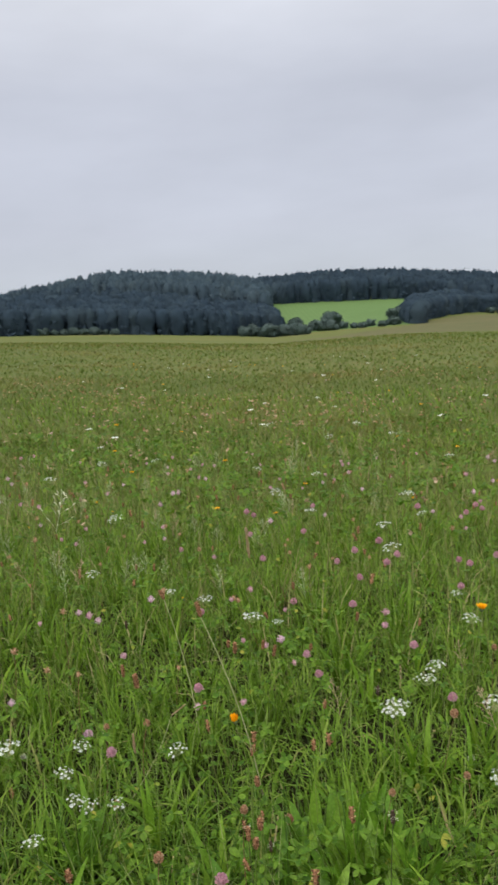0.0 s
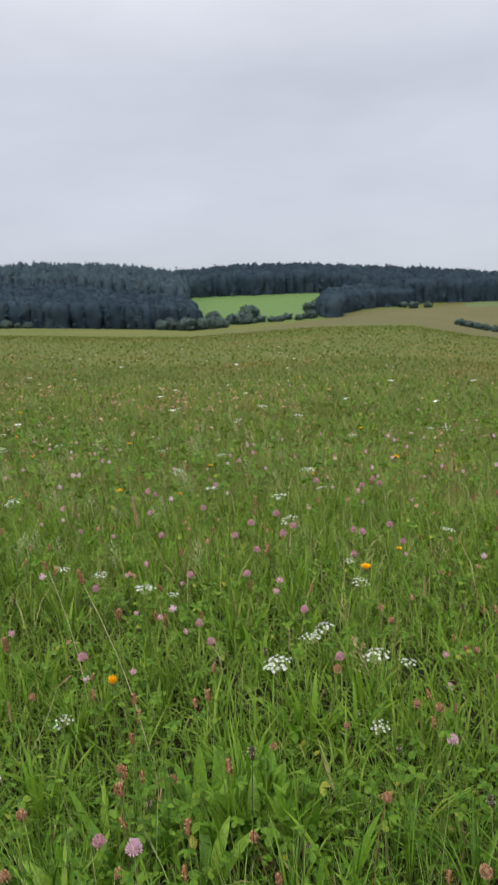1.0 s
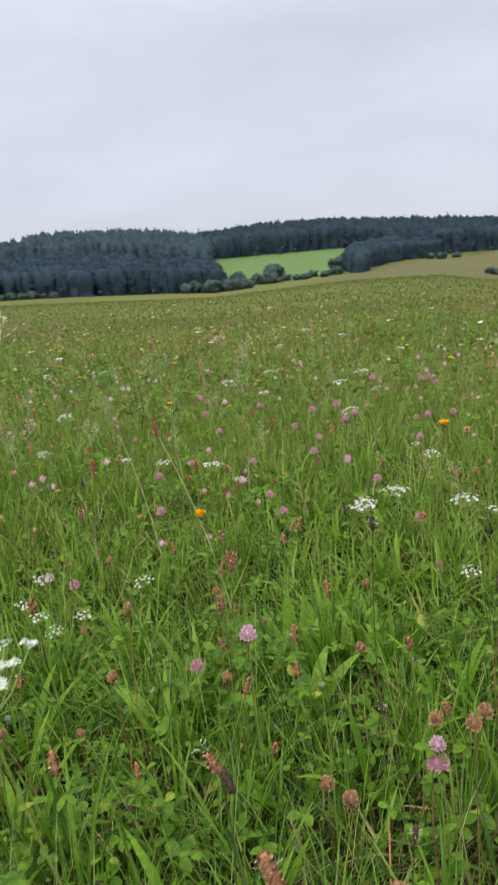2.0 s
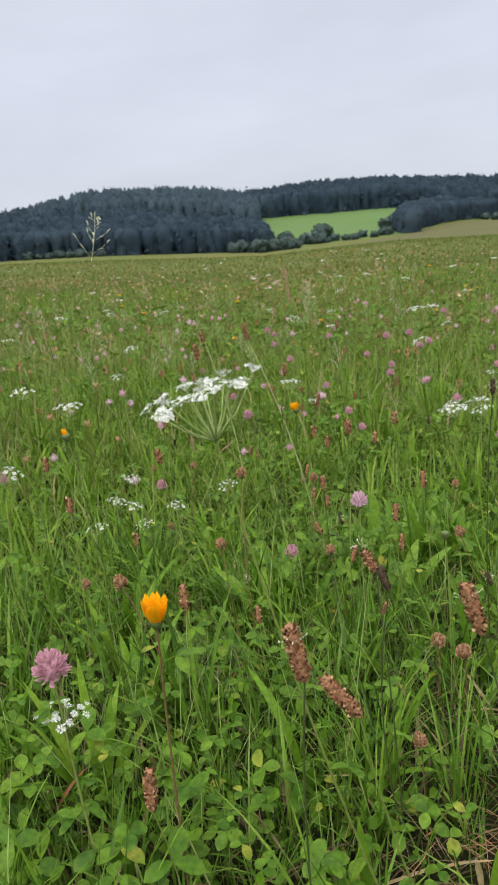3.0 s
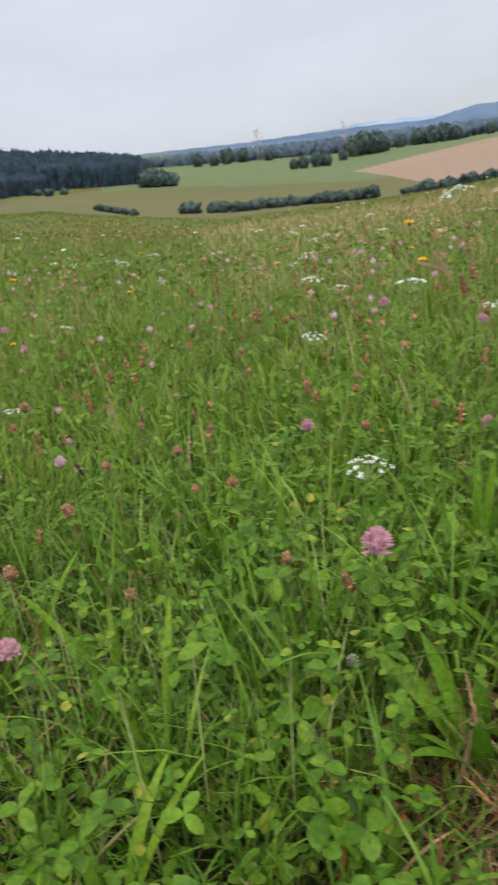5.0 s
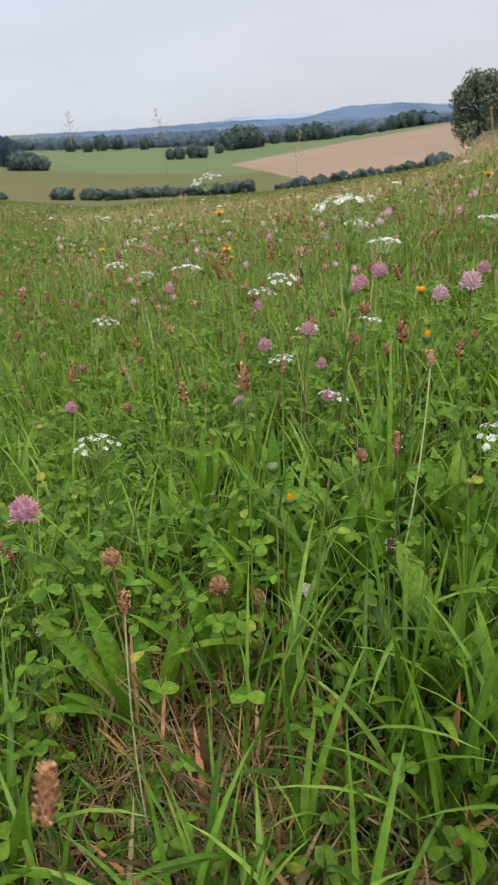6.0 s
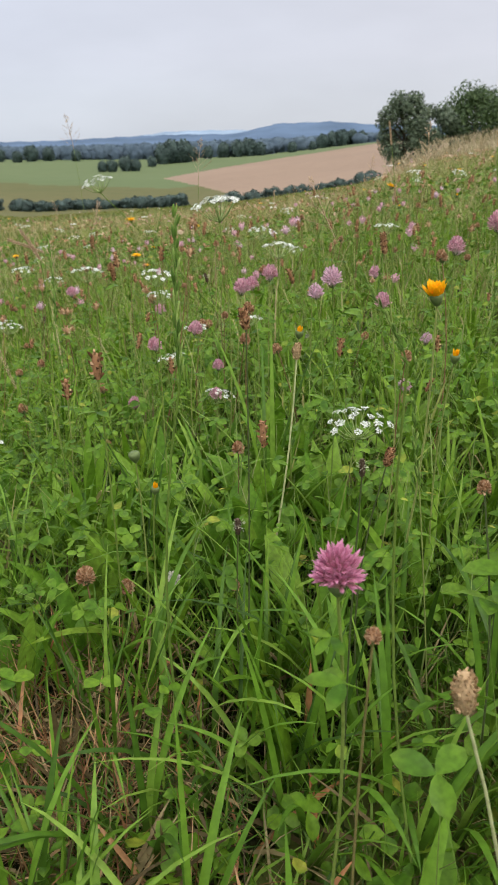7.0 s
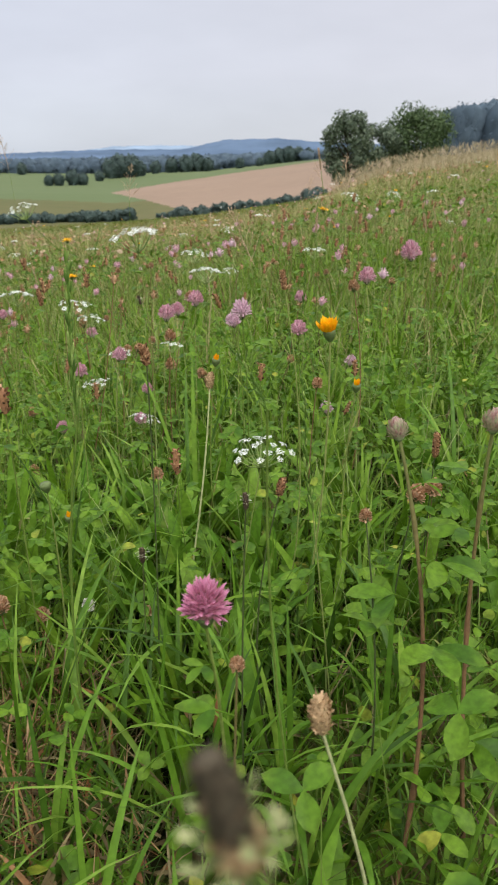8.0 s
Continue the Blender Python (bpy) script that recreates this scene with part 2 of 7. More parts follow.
M_SEED = plant("plantain_seed", [(0.0, (0.045, 0.018, 0.009)), (0.35, (0.20, 0.09, 0.045)), (0.7, (0.44, 0.23, 0.12)), (1.0, (0.74, 0.50, 0.30))], sheer=0.0, rough=0.7, grain=400)
M_SEED_TAN = plant("plantain_seed_tan", [(0.0, (0.22, 0.13, 0.06)), (1.0, (0.60, 0.42, 0.24))], sheer=0.0, rough=0.7, grain=400)
M_SEED_DARK = plant("plantain_seed_dark", [(0.0, (0.035, 0.026, 0.018)), (1.0, (0.15, 0.10, 0.065))], sheer=0.0, rough=0.7, grain=400)
M_SEED_NEAR = plant("plantain_seed_black", [(0.0, (0.035, 0.032, 0.022)), (0.6, (0.085, 0.068, 0.045)), (1.0, (0.17, 0.115, 0.065))], sheer=0.0, rough=0.8, grain=400)
M_UMBEL = plant("umbel_petal", [(0.0, (0.80, 0.82, 0.76)), (1.0, (0.88, 0.88, 0.85))], sheer=0.3, rough=0.6)
M_CREAM = plant("anther_cream", [(0.0, (0.62, 0.62, 0.42)), (1.0, (0.78, 0.78, 0.62))], sheer=0.2)
M_ANTHER_GREEN = plant("anther_green", [(0.0, (0.26, 0.29, 0.12)), (1.0, (0.44, 0.44, 0.22))], sheer=0.2)
M_WHITE = plant("white_petal", [(0.0, (0.55, 0.52, 0.42)), (1.0, (0.76, 0.75, 0.68))], sheer=0.3, rough=0.6)
M_ORANGE = plant("orange_petal", [(0.0, (0.90, 0.38, 0.006)), (0.6, (0.95, 0.50, 0.008)), (1.0, (0.97, 0.58, 0.015))], base=(0.80, 0.27, 0.005), sheer=0.35, grain=200)
M_CUP = plant("flower_cup", [(0.0, (0.08, 0.115, 0.04)), (1.0, (0.15, 0.19, 0.07))], sheer=0.0, grain=200)
M_SPIKE_GREEN = plant("green_spikelet", [(0.0, (0.06, 0.12, 0.02)), (0.6, (0.15, 0.26, 0.045)), (1.0, (0.38, 0.48, 0.14))], sheer=0.2, grain=200)
M_SPIKE_PALE = plant("pale_spikelet", [(0.0, (0.34, 0.40, 0.20)), (1.0, (0.52, 0.54, 0.34))], sheer=0.3, grain=200)
M_OAT = plant("oat_spikelet", [(0.0, (0.58, 0.60, 0.40)), (1.0, (0.74, 0.72, 0.52))], sheer=0.3, grain=200)
M_SPIKE_TAN = plant("tan_spikelet", [(0.0, (0.42, 0.28, 0.17)), (1.0, (0.62, 0.46, 0.32))], sheer=0.25, grain=200)
M_LEAF_TREE = plant("tree_leaf", [(0.0, (0.048, 0.082, 0.032)), (0.6, (0.08, 0.125, 0.048)), (1.0, (0.125, 0.175, 0.07))], sheer=0.25, grain=3)
M_LEAF_GREY = plant("willow_leaf", [(0.0, (0.07, 0.10, 0.062)), (0.6, (0.11, 0.145, 0.09)), (1.0, (0.18, 0.215, 0.14))], sheer=0.25, grain=3)
# Forest haze is mixed into the needle colour, hence the blue.
M_CONIFER_HAZE = plant("hazed_conifer_needles", [(0.0, (0.047, 0.074, 0.102)), (0.6, (0.055, 0.084, 0.113)), (1.0, (0.067, 0.098, 0.120))], sheer=0.4, rough=0.95, gloss=0.05, grain=0.12, mottle=(0.8, 1.2))
# Paler copy for the hill behind: thicker haze painted into the needles.
M_CONIFER_HAZE_GREY = plant("grey_hazed_conifer_needles", [(0.0, (0.076, 0.115, 0.146)), (0.6, (0.090, 0.131, 0.160)), (1.0, (0.106, 0.148, 0.168))], sheer=0.4, rough=0.95, gloss=0.05, grain=0.12, mottle=(0.8, 1.2))
# Leaf tone made bluer and paler, so it carries the valley haze.
M_LEAF_FAR = plant("hazed_valley_leaf", [(0.0, (0.052, 0.080, 0.076)), (0.6, (0.062, 0.094, 0.084)), (1.0, (0.074, 0.108, 0.088))], sheer=0.1, grain=0.6, mottle=(0.75, 1.3), relief=(0.3, 0.8))
# Farthest woods: haze laid into the blue base colour.
M_FAR_WOOD = plant("hazed_far_wood", [(0.0, (0.062, 0.090, 0.12)), (1.0, (0.085, 0.118, 0.148))], sheer=0.0, rough=0.9, grain=0.15, mottle=(0.8, 1.2), relief=(0.25, 2.0))
M_BARK = plant("bark", [(0.0, (0.06, 0.045, 0.03)), (1.0, (0.10, 0.08, 0.06))], sheer=0.0, rough=0.9, per="object", grain=20)

# Floor colour darkened to deepen the shade between the blades.
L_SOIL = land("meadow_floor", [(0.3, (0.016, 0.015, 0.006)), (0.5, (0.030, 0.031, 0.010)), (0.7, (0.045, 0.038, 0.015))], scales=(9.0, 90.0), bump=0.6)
L_MEADOW = land("meadow_far", [(0.25, (0.075, 0.105, 0.022)), (0.45, (0.105, 0.128, 0.03)), (0.6, (0.14, 0.138, 0.04)), (0.75, (0.18, 0.145, 0.056))], scales=(0.03, 0.7))
L_OLIVE = land("mown_slope", [(0.3, (0.088, 0.096, 0.034)), (0.5, (0.112, 0.108, 0.042)), (0.7, (0.138, 0.115, 0.052))], scales=(0.012, 0.12))
L_CROP = land("green_crop", [(0.3, (0.098, 0.168, 0.052)), (0.7, (0.122, 0.195, 0.066))], scales=(0.01, 0.2), rows=0.12)
L_STUBBLE = land("brown_stubble", [(0.3, (0.222, 0.155, 0.112)), (0.7, (0.285, 0.20, 0.146))], scales=(0.01, 0.15), rows=0.1)
L_VALLEY = land("valley_grass", [(0.3, (0.098, 0.132, 0.056)), (0.7, (0.120, 0.150, 0.066))], scales=(0.005, 0.06))


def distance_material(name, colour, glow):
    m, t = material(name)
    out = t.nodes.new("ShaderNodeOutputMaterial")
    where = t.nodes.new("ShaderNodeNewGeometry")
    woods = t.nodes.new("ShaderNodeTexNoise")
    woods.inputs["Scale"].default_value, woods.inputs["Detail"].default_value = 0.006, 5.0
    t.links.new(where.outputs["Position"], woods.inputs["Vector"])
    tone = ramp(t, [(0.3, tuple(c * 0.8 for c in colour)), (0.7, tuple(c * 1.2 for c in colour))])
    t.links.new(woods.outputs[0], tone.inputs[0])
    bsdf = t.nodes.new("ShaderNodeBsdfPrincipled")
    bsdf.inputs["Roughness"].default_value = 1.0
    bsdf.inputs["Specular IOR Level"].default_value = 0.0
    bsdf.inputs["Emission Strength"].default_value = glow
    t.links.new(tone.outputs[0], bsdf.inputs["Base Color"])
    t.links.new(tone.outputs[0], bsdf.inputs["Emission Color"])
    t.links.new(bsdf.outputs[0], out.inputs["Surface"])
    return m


# Haze is put into these hill colours, with a faint glow added.
M_HILL = distance_material("hazed_hill", (0.08, 0.113, 0.168), 0.6)
M_HILL_FAR = distance_material("pale_hazed_hill", (0.18, 0.23, 0.30), 0.6)

# ---------------------------------------------------------------- mesh helpers
UP = np.array((0.0, 0.0, 1.0))


def unit(v):
    return v / np.maximum(np.linalg.norm(v, axis=-1, keepdims=True), 1e-9)


class Soup:
    """Collects vertices, faces and the 'along' value, and turns them into one mesh."""

    def __init__(self):
        self.v, self.q, self.t, self.a, self.n = [], [], [], [], 0

    def add(self, verts, quads=None, tris=None, along=None):
        verts = np.asarray(verts, float).reshape(-1, 3)
        self.v.append(verts)
        self.a.append(np.full(len(verts), 0.5) if along is None else np.asarray(along, float).reshape(-1))
        if quads is not None and len(quads):
            self.q.append(np.asarray(quads, int).reshape(-1, 4) + self.n)
        if tris is not None and len(tris):
            self.t.append(np.asarray(tris, int).reshape(-1, 3) + self.n)
        self.n += len(verts)
        return self

    def mesh(self, name, mat, smooth=True):
        v = np.concatenate(self.v)
        q = np.concatenate(self.q) if self.q else np.zeros((0, 4), int)
        t = np.concatenate(self.t) if self.t else np.zeros((0, 3), int)
        me = bpy.data.meshes.new(name)
        me.vertices.add(len(v))
        me.vertices.foreach_set("co", v.astype(np.float32).ravel())
        me.loops.add(q.size + t.size)
        me.loops.foreach_set("vertex_index", np.concatenate((q.ravel(), t.ravel())).astype(np.int32))
        me.polygons.add(len(q) + len(t))
        starts = np.concatenate((np.arange(len(q)) * 4, q.size + np.arange(len(t)) * 3)).astype(np.int32)
        me.polygons.foreach_set("loop_start", starts)
        if smooth:
            me.polygons.foreach_set("use_smooth", np.ones(len(starts), bool))
        me.update(calc_edges=True)
        at = me.attributes.new("along", "FLOAT", "POINT")
        at.data.foreach_set("value", np.concatenate(self.a).astype(np.float32))
        me.materials.append(mat)
        return me


def blades(soup, pos, az, length, width, lean, bend, segs=4, fold=0.0, belly=0.0):
    """Strap leaves that arc over: N of them at once. fold: depth of the midrib as a share of the width. belly: 0 grass, 1 broad lance leaf."""
    n = len(pos)
    t = np.linspace(0, 1, segs + 1)
    theta = lean[:, None] + bend[:, None] * t[None] ** 1.3
    d = np.stack((np.cos(az), np.sin(az), np.zeros(n)), -1)
    side = np.stack((-np.sin(az), np.cos(az), np.zeros(n)), -1)
    step = (length / segs)[:, None, None] * (np.sin(theta)[..., None] * d[:, None] + np.cos(theta)[..., None] * UP)
    spine = pos[:, None] + np.concatenate((np.zeros((n, 1, 3)), np.cumsum(step[:, 1:], 1)), 1)
    shape = (1 - belly) * (1 - t ** 2.4) * (0.75 + 0.5 * t) + belly * (0.18 + 0.82 * np.sin(np.pi * np.minimum(t * 0.93 + 0.05, 1)) ** 1.1)
    half = 0.5 * width[:, None] * shape[None]
    lo = spine[:, :-1] - side[:, None] * half[:, :-1, None]
    hi = spine[:, :-1] + side[:, None] * half[:, :-1, None]
    tip = spine[:, -1:]
    if fold:
        norm = np.cross(d[:, None] * np.sin(theta)[..., None] + UP * np.cos(theta)[..., None], side[:, None])
        mid = spine[:, :-1] + norm[:, :-1] * (half[:, :-1, None] * fold)
        rows = np.concatenate((np.stack((lo, mid, hi), 2).reshape(n, -1, 3), tip), 1)
        k = 3
    else:
        rows = np.concatenate((np.stack((lo, hi), 2).reshape(n, -1, 3), tip), 1)
        k = 2
    per = k * segs + 1
    base = (np.arange(n) * per)[:, None]
    quads, tris = [], []
    for s in range(segs - 1):
        for c in range(k - 1):
            a = s * k + c
            quads.append((a, a + 1, a + k + 1, a + k))
    for c in range(k - 1):
        a = (segs - 1) * k + c
        tris.append((a, a + 1, per - 1))
    quads = (base[:, :, None] + np.array(quads, int).reshape(1, -1, 4)).reshape(-1, 4) if quads else None
    tris = (base[:, :, None] + np.array(tris, int).reshape(1, -1, 3)).reshape(-1, 3)
    along = np.tile(np.concatenate((np.repeat(t[:-1], k), [1.0])), n)
    return soup.add(rows.reshape(-1, 3), quads, tris, along)


LEAF_Q = np.array(((1, 4, 5, 2), (2, 5, 6, 3)))
LEAF_T = np.array(((0, 1, 2), (0, 2, 3), (4, 7, 5), (5, 7, 6)))


def leaflets(soup, base, d, nrm, length, width, widest=0.55, fold=0.25, droop=0.15, blunt=0.9):
    """Small folded oval leaves or petals, eight triangles each."""
    n = len(base)
    d = unit(np.asarray(d, float))
    side = unit(np.cross(d, nrm))
    nn = np.cross(side, d)
    L, W = np.asarray(length)[:, None] * np.ones((n, 1)), 0.5 * np.asarray(width)[:, None] * np.ones((n, 1))

    def at(u, w, h):
        return base + d * L * u + side * W * w + nn * (W * fold * h - L * droop * u * u)
    pts = (at(0, 0, 0), at(widest * 0.6, -0.8, 1), at(widest * 0.6, 0, 0), at(widest * 0.6, 0.8, 1),
           at(widest + 0.2, -blunt, 1), at(widest + 0.2, 0, 0), at(widest + 0.2, blunt, 1), at(1, 0, 0.3))
    rows = np.stack(pts, 1)
    o = (np.arange(n) * 8)[:, None, None]
    along = np.tile((0, widest * 0.6, widest * 0.6, widest * 0.6, widest + 0.2, widest + 0.2, widest + 0.2, 1.0), n)
    return soup.add(rows.reshape(-1, 3), (o + LEAF_Q).reshape(-1, 4), (o + LEAF_T).reshape(-1, 3), along)


ROUND_U = np.array((0.0, 0.16, 0.38, 0.62, 0.84, 1.0))
ROUND_W = np.array((0.06, 0.52, 0.90, 1.0, 0.70, 0.0))


def round_leaflets(soup, base, d, nrm, length, width, fold=0.2, droop=0.15, notch=0.0):
    """Oval leaves with a soft outline and a midrib, eighteen triangles each."""
    n = len(base)
    d = unit(np.asarray(d, float))
    side = unit(np.cross(d, nrm))
    nn = np.cross(side, d)
    L, W = np.asarray(length)[:, None], 0.5 * np.asarray(width)[:, None]
    rows = []
    for u, w in zip(ROUND_U[:-1], ROUND_W[:-1]):
        spine = base + d * L * u - nn * L * droop * u * u
        rows += [spine - side * W * w + nn * W * fold * w, spine, spine + side * W * w + nn * W * fold * w]
    rows.append(base + d * L * (1 - notch) - nn * L * droop)
    v = np.stack(rows, 1)
    quads = [(3 * i + c, 3 * i + c + 1, 3 * i + c + 4, 3 * i + c + 3) for i in range(4) for c in range(2)]
    tris = [(12, 13, 15), (13, 14, 15)]
    o = (np.arange(n) * 16)[:, None, None]
    along = np.tile(np.concatenate((np.repeat(ROUND_U[:-1], 3), [1.0])), n)
    return soup.add(v.reshape(-1, 3), (o + np.array(quads)).reshape(-1, 4), (o + np.array(tris)).reshape(-1, 3), along)


def tube(soup, pts, radii, sides=5, cap=True):
    pts = np.asarray(pts, float)
    radii = np.ones(len(pts)) * radii
    tan = unit(np.gradient(pts, axis=0))
    ref = np.array((0.31, 0.95, 0.05))
    u = unit(np.cross(tan, ref))
    w = np.cross(tan, u)
    ang = np.arange(sides) * 2 * np.pi / sides
    ring = pts[:, None] + radii[:, None, None] * (np.cos(ang)[None, :, None] * u[:, None] + np.sin(ang)[None, :, None] * w[:, None])
    quads = [(i * sides + j, i * sides + (j + 1) % sides, (i + 1) * sides + (j + 1) % sides, (i + 1) * sides + j)
             for i in range(len(pts) - 1) for j in range(sides)]
    verts = ring.reshape(-1, 3)
    tris = None
    if cap:
        verts = np.concatenate((verts, pts[-1:]))
        e = (len(pts) - 1) * sides
        tris = [(e + j, e + (j + 1) % sides, len(verts) - 1) for j in range(sides)]
    along = np.concatenate((np.repeat(np.linspace(0, 1, len(pts)), sides), [1.0] if cap else []))
    return soup.add(verts, quads, tris, along)


def link(name, me, parent=None, label="", at=None):
    ob = new(name, me)
    if parent:
        ob.parent = parent
    if at is not None:
        ob.matrix_basis = at
    if label:
        tagged(ob, label)
    return ob


def thing(name, place, label, category, group=""):
    ob = new(name)
    ob.empty_display_size = 0.02
    ob.matrix_basis = Matrix.Translation(place) if not isinstance(place, Matrix) else place
    return tagged(ob, label, category, group)


def stuff(name, soup, mat, label, category, smooth=True):
    return tagged(new(name, soup.mesh(name, mat, smooth)), label, category, kind="stuff")


# ---------------------------------------------------------------- the lie of the land
# Azimuths run clockwise from +y, in degrees; slopes are angles seen from about eye height.
NEAR_AZ = np.array((-60, -25, -17.7, -3.4, 3.7, 12.4, 20, 26, 33, 43, 48, 54.5, 58, 60.5, 63.5, 70.5, 80, 120), float)
NEAR_EL = np.array((0.5, -0.9, -1.35, -2.45, -2.9, -2.8, -3.15, -3.8, -4.5, -4.1, -3.9, -3.0, -2.6, -1.7, -0.4, 0.7, 1.3, 1.0), float)
FAR_R = np.array((45, 110, 200, 300, 430, 520, 700, 1200, 3000), float)
FAR_AZ = np.array((-60, -25, -10, -1, 3, 13, 20, 26, 33, 43, 50, 58, 66, 80, 120), float)
FAR_EL = np.array((
    (0.3, 0.3, 0.4, 0.5, 0.6, 0.7, 0.8, 0.8, 0.8),
    (-1.0, -0.9, -0.9, -0.7, 0.6, 0.8, 0.6, 0.8, 0.8),
    (-2.1, -1.95, -1.95, -1.5, 1.7, 2.0, 1.2, 0.9, 0.8),
    (-2.85, -2.7, -2.7, -2.2, 0.8, 1.4, 0.8, 0.7, 0.6),
    (-3.1, -2.95, -3.0, -2.6, -0.4, 1.1, 0.4, 0.5, 0.5),
    (-2.95, -2.75, -2.65, -2.35, -0.6, 0.8, 0.4, 0.4, 0.4),
    (-3.35, -2.9, -2.5, -2.2, -1.9, 0.0, -0.4, -0.3, 0.0),
    (-4.1, -4.4, -3.95, -3.0, -1.85, -1.0, -0.9, -0.3, 0.3),
    (-5.0, -5.6, -4.4, -3.2, -2.2, -1.85, -1.1, -0.4, 0.1),
    (-4.6, -5.4, -4.35, -3.4, -2.3, -1.95, -1.2, -0.5, 0.2),
    (-4.1, -4.9, -3.8, -2.6, -1.7, -1.4, -0.9, -0.4, 0.4),
    (-3.0, -3.7, -2.7, -1.6, -0.7, -0.45, 0.0, 0.2, 0.5),
    (-0.2, -0.6, -0.6, -0.3, 0.2, 0.22, 0.3, 0.4, 0.6),
    (1.2, 1.0, 1.0, 1.0, 1.0, 1.0, 1.0, 0.8, 0.6),
    (0.8, 0.8, 0.8, 0.8, 0.8, 0.8, 0.8, 0.8, 0.6)))

# a shallow hollow in front of the walker's first stand
DIP_R = np.array((0.25, 0.65, 0.9, 1.5, 2.0, 3.0, 4.5, 9.0, 25.0))
DIP_Z = np.array((0.0, -0.045, -0.085, -0.14, -0.165, -0.16, -0.13, -0.08, 0.0))


def ground_z(x, y):
    x, y = np.asarray(x, float), np.asarray(y, float)
    r = np.hypot(x, y)
    az = np.degrees(np.arctan2(x, y))
    az = np.where(az > 150, az - 360, az)
    s = np.tan(np.radians(np.interp(az, NEAR_AZ, NEAR_EL)))
    near = s * (r - 1.2 * (1 - np.exp(-r / 1.2))) + 0.35 * (1 - np.exp(-r / 20.0))
    near = near + np.interp(az, (-60, -45, 28, 58), (0, 1, 1, 0)) * np.interp(r, DIP_R, DIP_Z)
    lr = np.log(np.maximum(r, 45.0))
    cols = np.stack([np.interp(az, FAR_AZ, FAR_EL[:, j]) for j in range(len(FAR_R))], -1)
    k = np.clip(np.searchsorted(np.log(FAR_R), lr, side="right") - 1, 0, len(FAR_R) - 2)
    f = np.clip((lr - np.log(FAR_R)[k]) / (np.log(FAR_R)[k + 1] - np.log(FAR_R)[k]), 0, 1)
    el = np.take_along_axis(cols, k[..., None], -1)[..., 0] * (1 - f) + np.take_along_axis(cols, (k + 1)[..., None], -1)[..., 0] * f
    far = 0.8 + r * np.tan(np.radians(el))
    w = np.clip((r - 25.0) / 20.0, 0, 1)
    w = w * w * (3 - 2 * w)
    bumps = 0.012 * np.sin(3.1 * x + 1.3 * y) * np.sin(2.3 * y - 0.7 * x)
    return near * (1 - w) + far * w + bumps * (r < 40)


def ground_at(x, y):
    return float(ground_z(np.array([x]), np.array([y]))[0])


def polar(az, r):
    a = np.radians(az)
    return np.sin(a) * r, np.cos(a) * r


def build_ground():
    rings = np.concatenate(([0.15], np.geomspace(0.4, 200, 76), np.arange(206, 726, 7.0), np.geomspace(760, 4500, 24)))
    azs = np.concatenate((np.arange(-30, 40, 0.5), np.arange(40, 60, 0.25), np.arange(60, 85, 0.5), np.arange(85, 330, 5.0)))
    A, R = np.meshgrid(azs, rings, indexing="ij")
    X, Y = polar(A, R)
    Z = ground_z(X, Y)
    na, nr = A.shape
    v = np.stack((X, Y, Z), -1).reshape(-1, 3)
    v = np.concatenate((v, [(0, 0, ground_at(0, 0.01))]))
    i, j = np.meshgrid(np.arange(na), np.arange(nr - 1), indexing="ij")
    i2 = (i + 1) % na
    quads = np.stack((i * nr + j, i * nr + j + 1, i2 * nr + j + 1, i2 * nr + j), -1).reshape(-1, 4)[:, ::-1]
    fan = np.stack((np.arange(na) * nr, ((np.arange(na) + 1) % na) * nr, np.full(na, len(v) - 1)), -1)[:, ::-1]
    s = Soup().add(v, quads, fan[:, ::-1])
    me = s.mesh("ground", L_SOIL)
    for m in (L_MEADOW, L_OLIVE, L_CROP, L_STUBBLE, L_VALLEY):
        me.materials.append(m)
    am = A[i, j] + 0.12
    rm = 0.5 * (R[i, j] + R[i, j + 1])
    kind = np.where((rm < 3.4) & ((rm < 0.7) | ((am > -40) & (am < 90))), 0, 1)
    far = rm > 100
    kind = np.where(far & (am > 14 - 0.06 * (300 - rm)) & (am < 150), 2, kind)
    kind = np.where(far & (am > 24) & (am < 34) & (rm > 400), 5, kind)
    kind = np.where(far & (am > 33) & (am < 150) & (rm > 385 - 4 * (am - 33)), 5, kind)
    kind = np.where((rm > 305) & (rm < 452) & (am > 2.6) & (am < 13.4), 3, kind)
    brown = (am > 42.7) & (am < 75) & (rm < np.interp(am, (42.7, 51, 54.5, 60), (450, 620, 640, 700))) & (rm > np.interp(am, (42.7, 47.7, 52), (440, 240, 180)))
    kind = np.where(brown, 4, kind)
    kind = np.where(rm > 725, 5, kind)
    idx = np.zeros(len(me.polygons), np.int32)
    idx[:kind.size] = kind.ravel()
    me.polygons.foreach_set("material_index", idx)
    return tagged(new("ground", me), "rolling meadow ground with distant fields of grass, green crop and brown stubble", "ground", kind="structure")


build_ground()

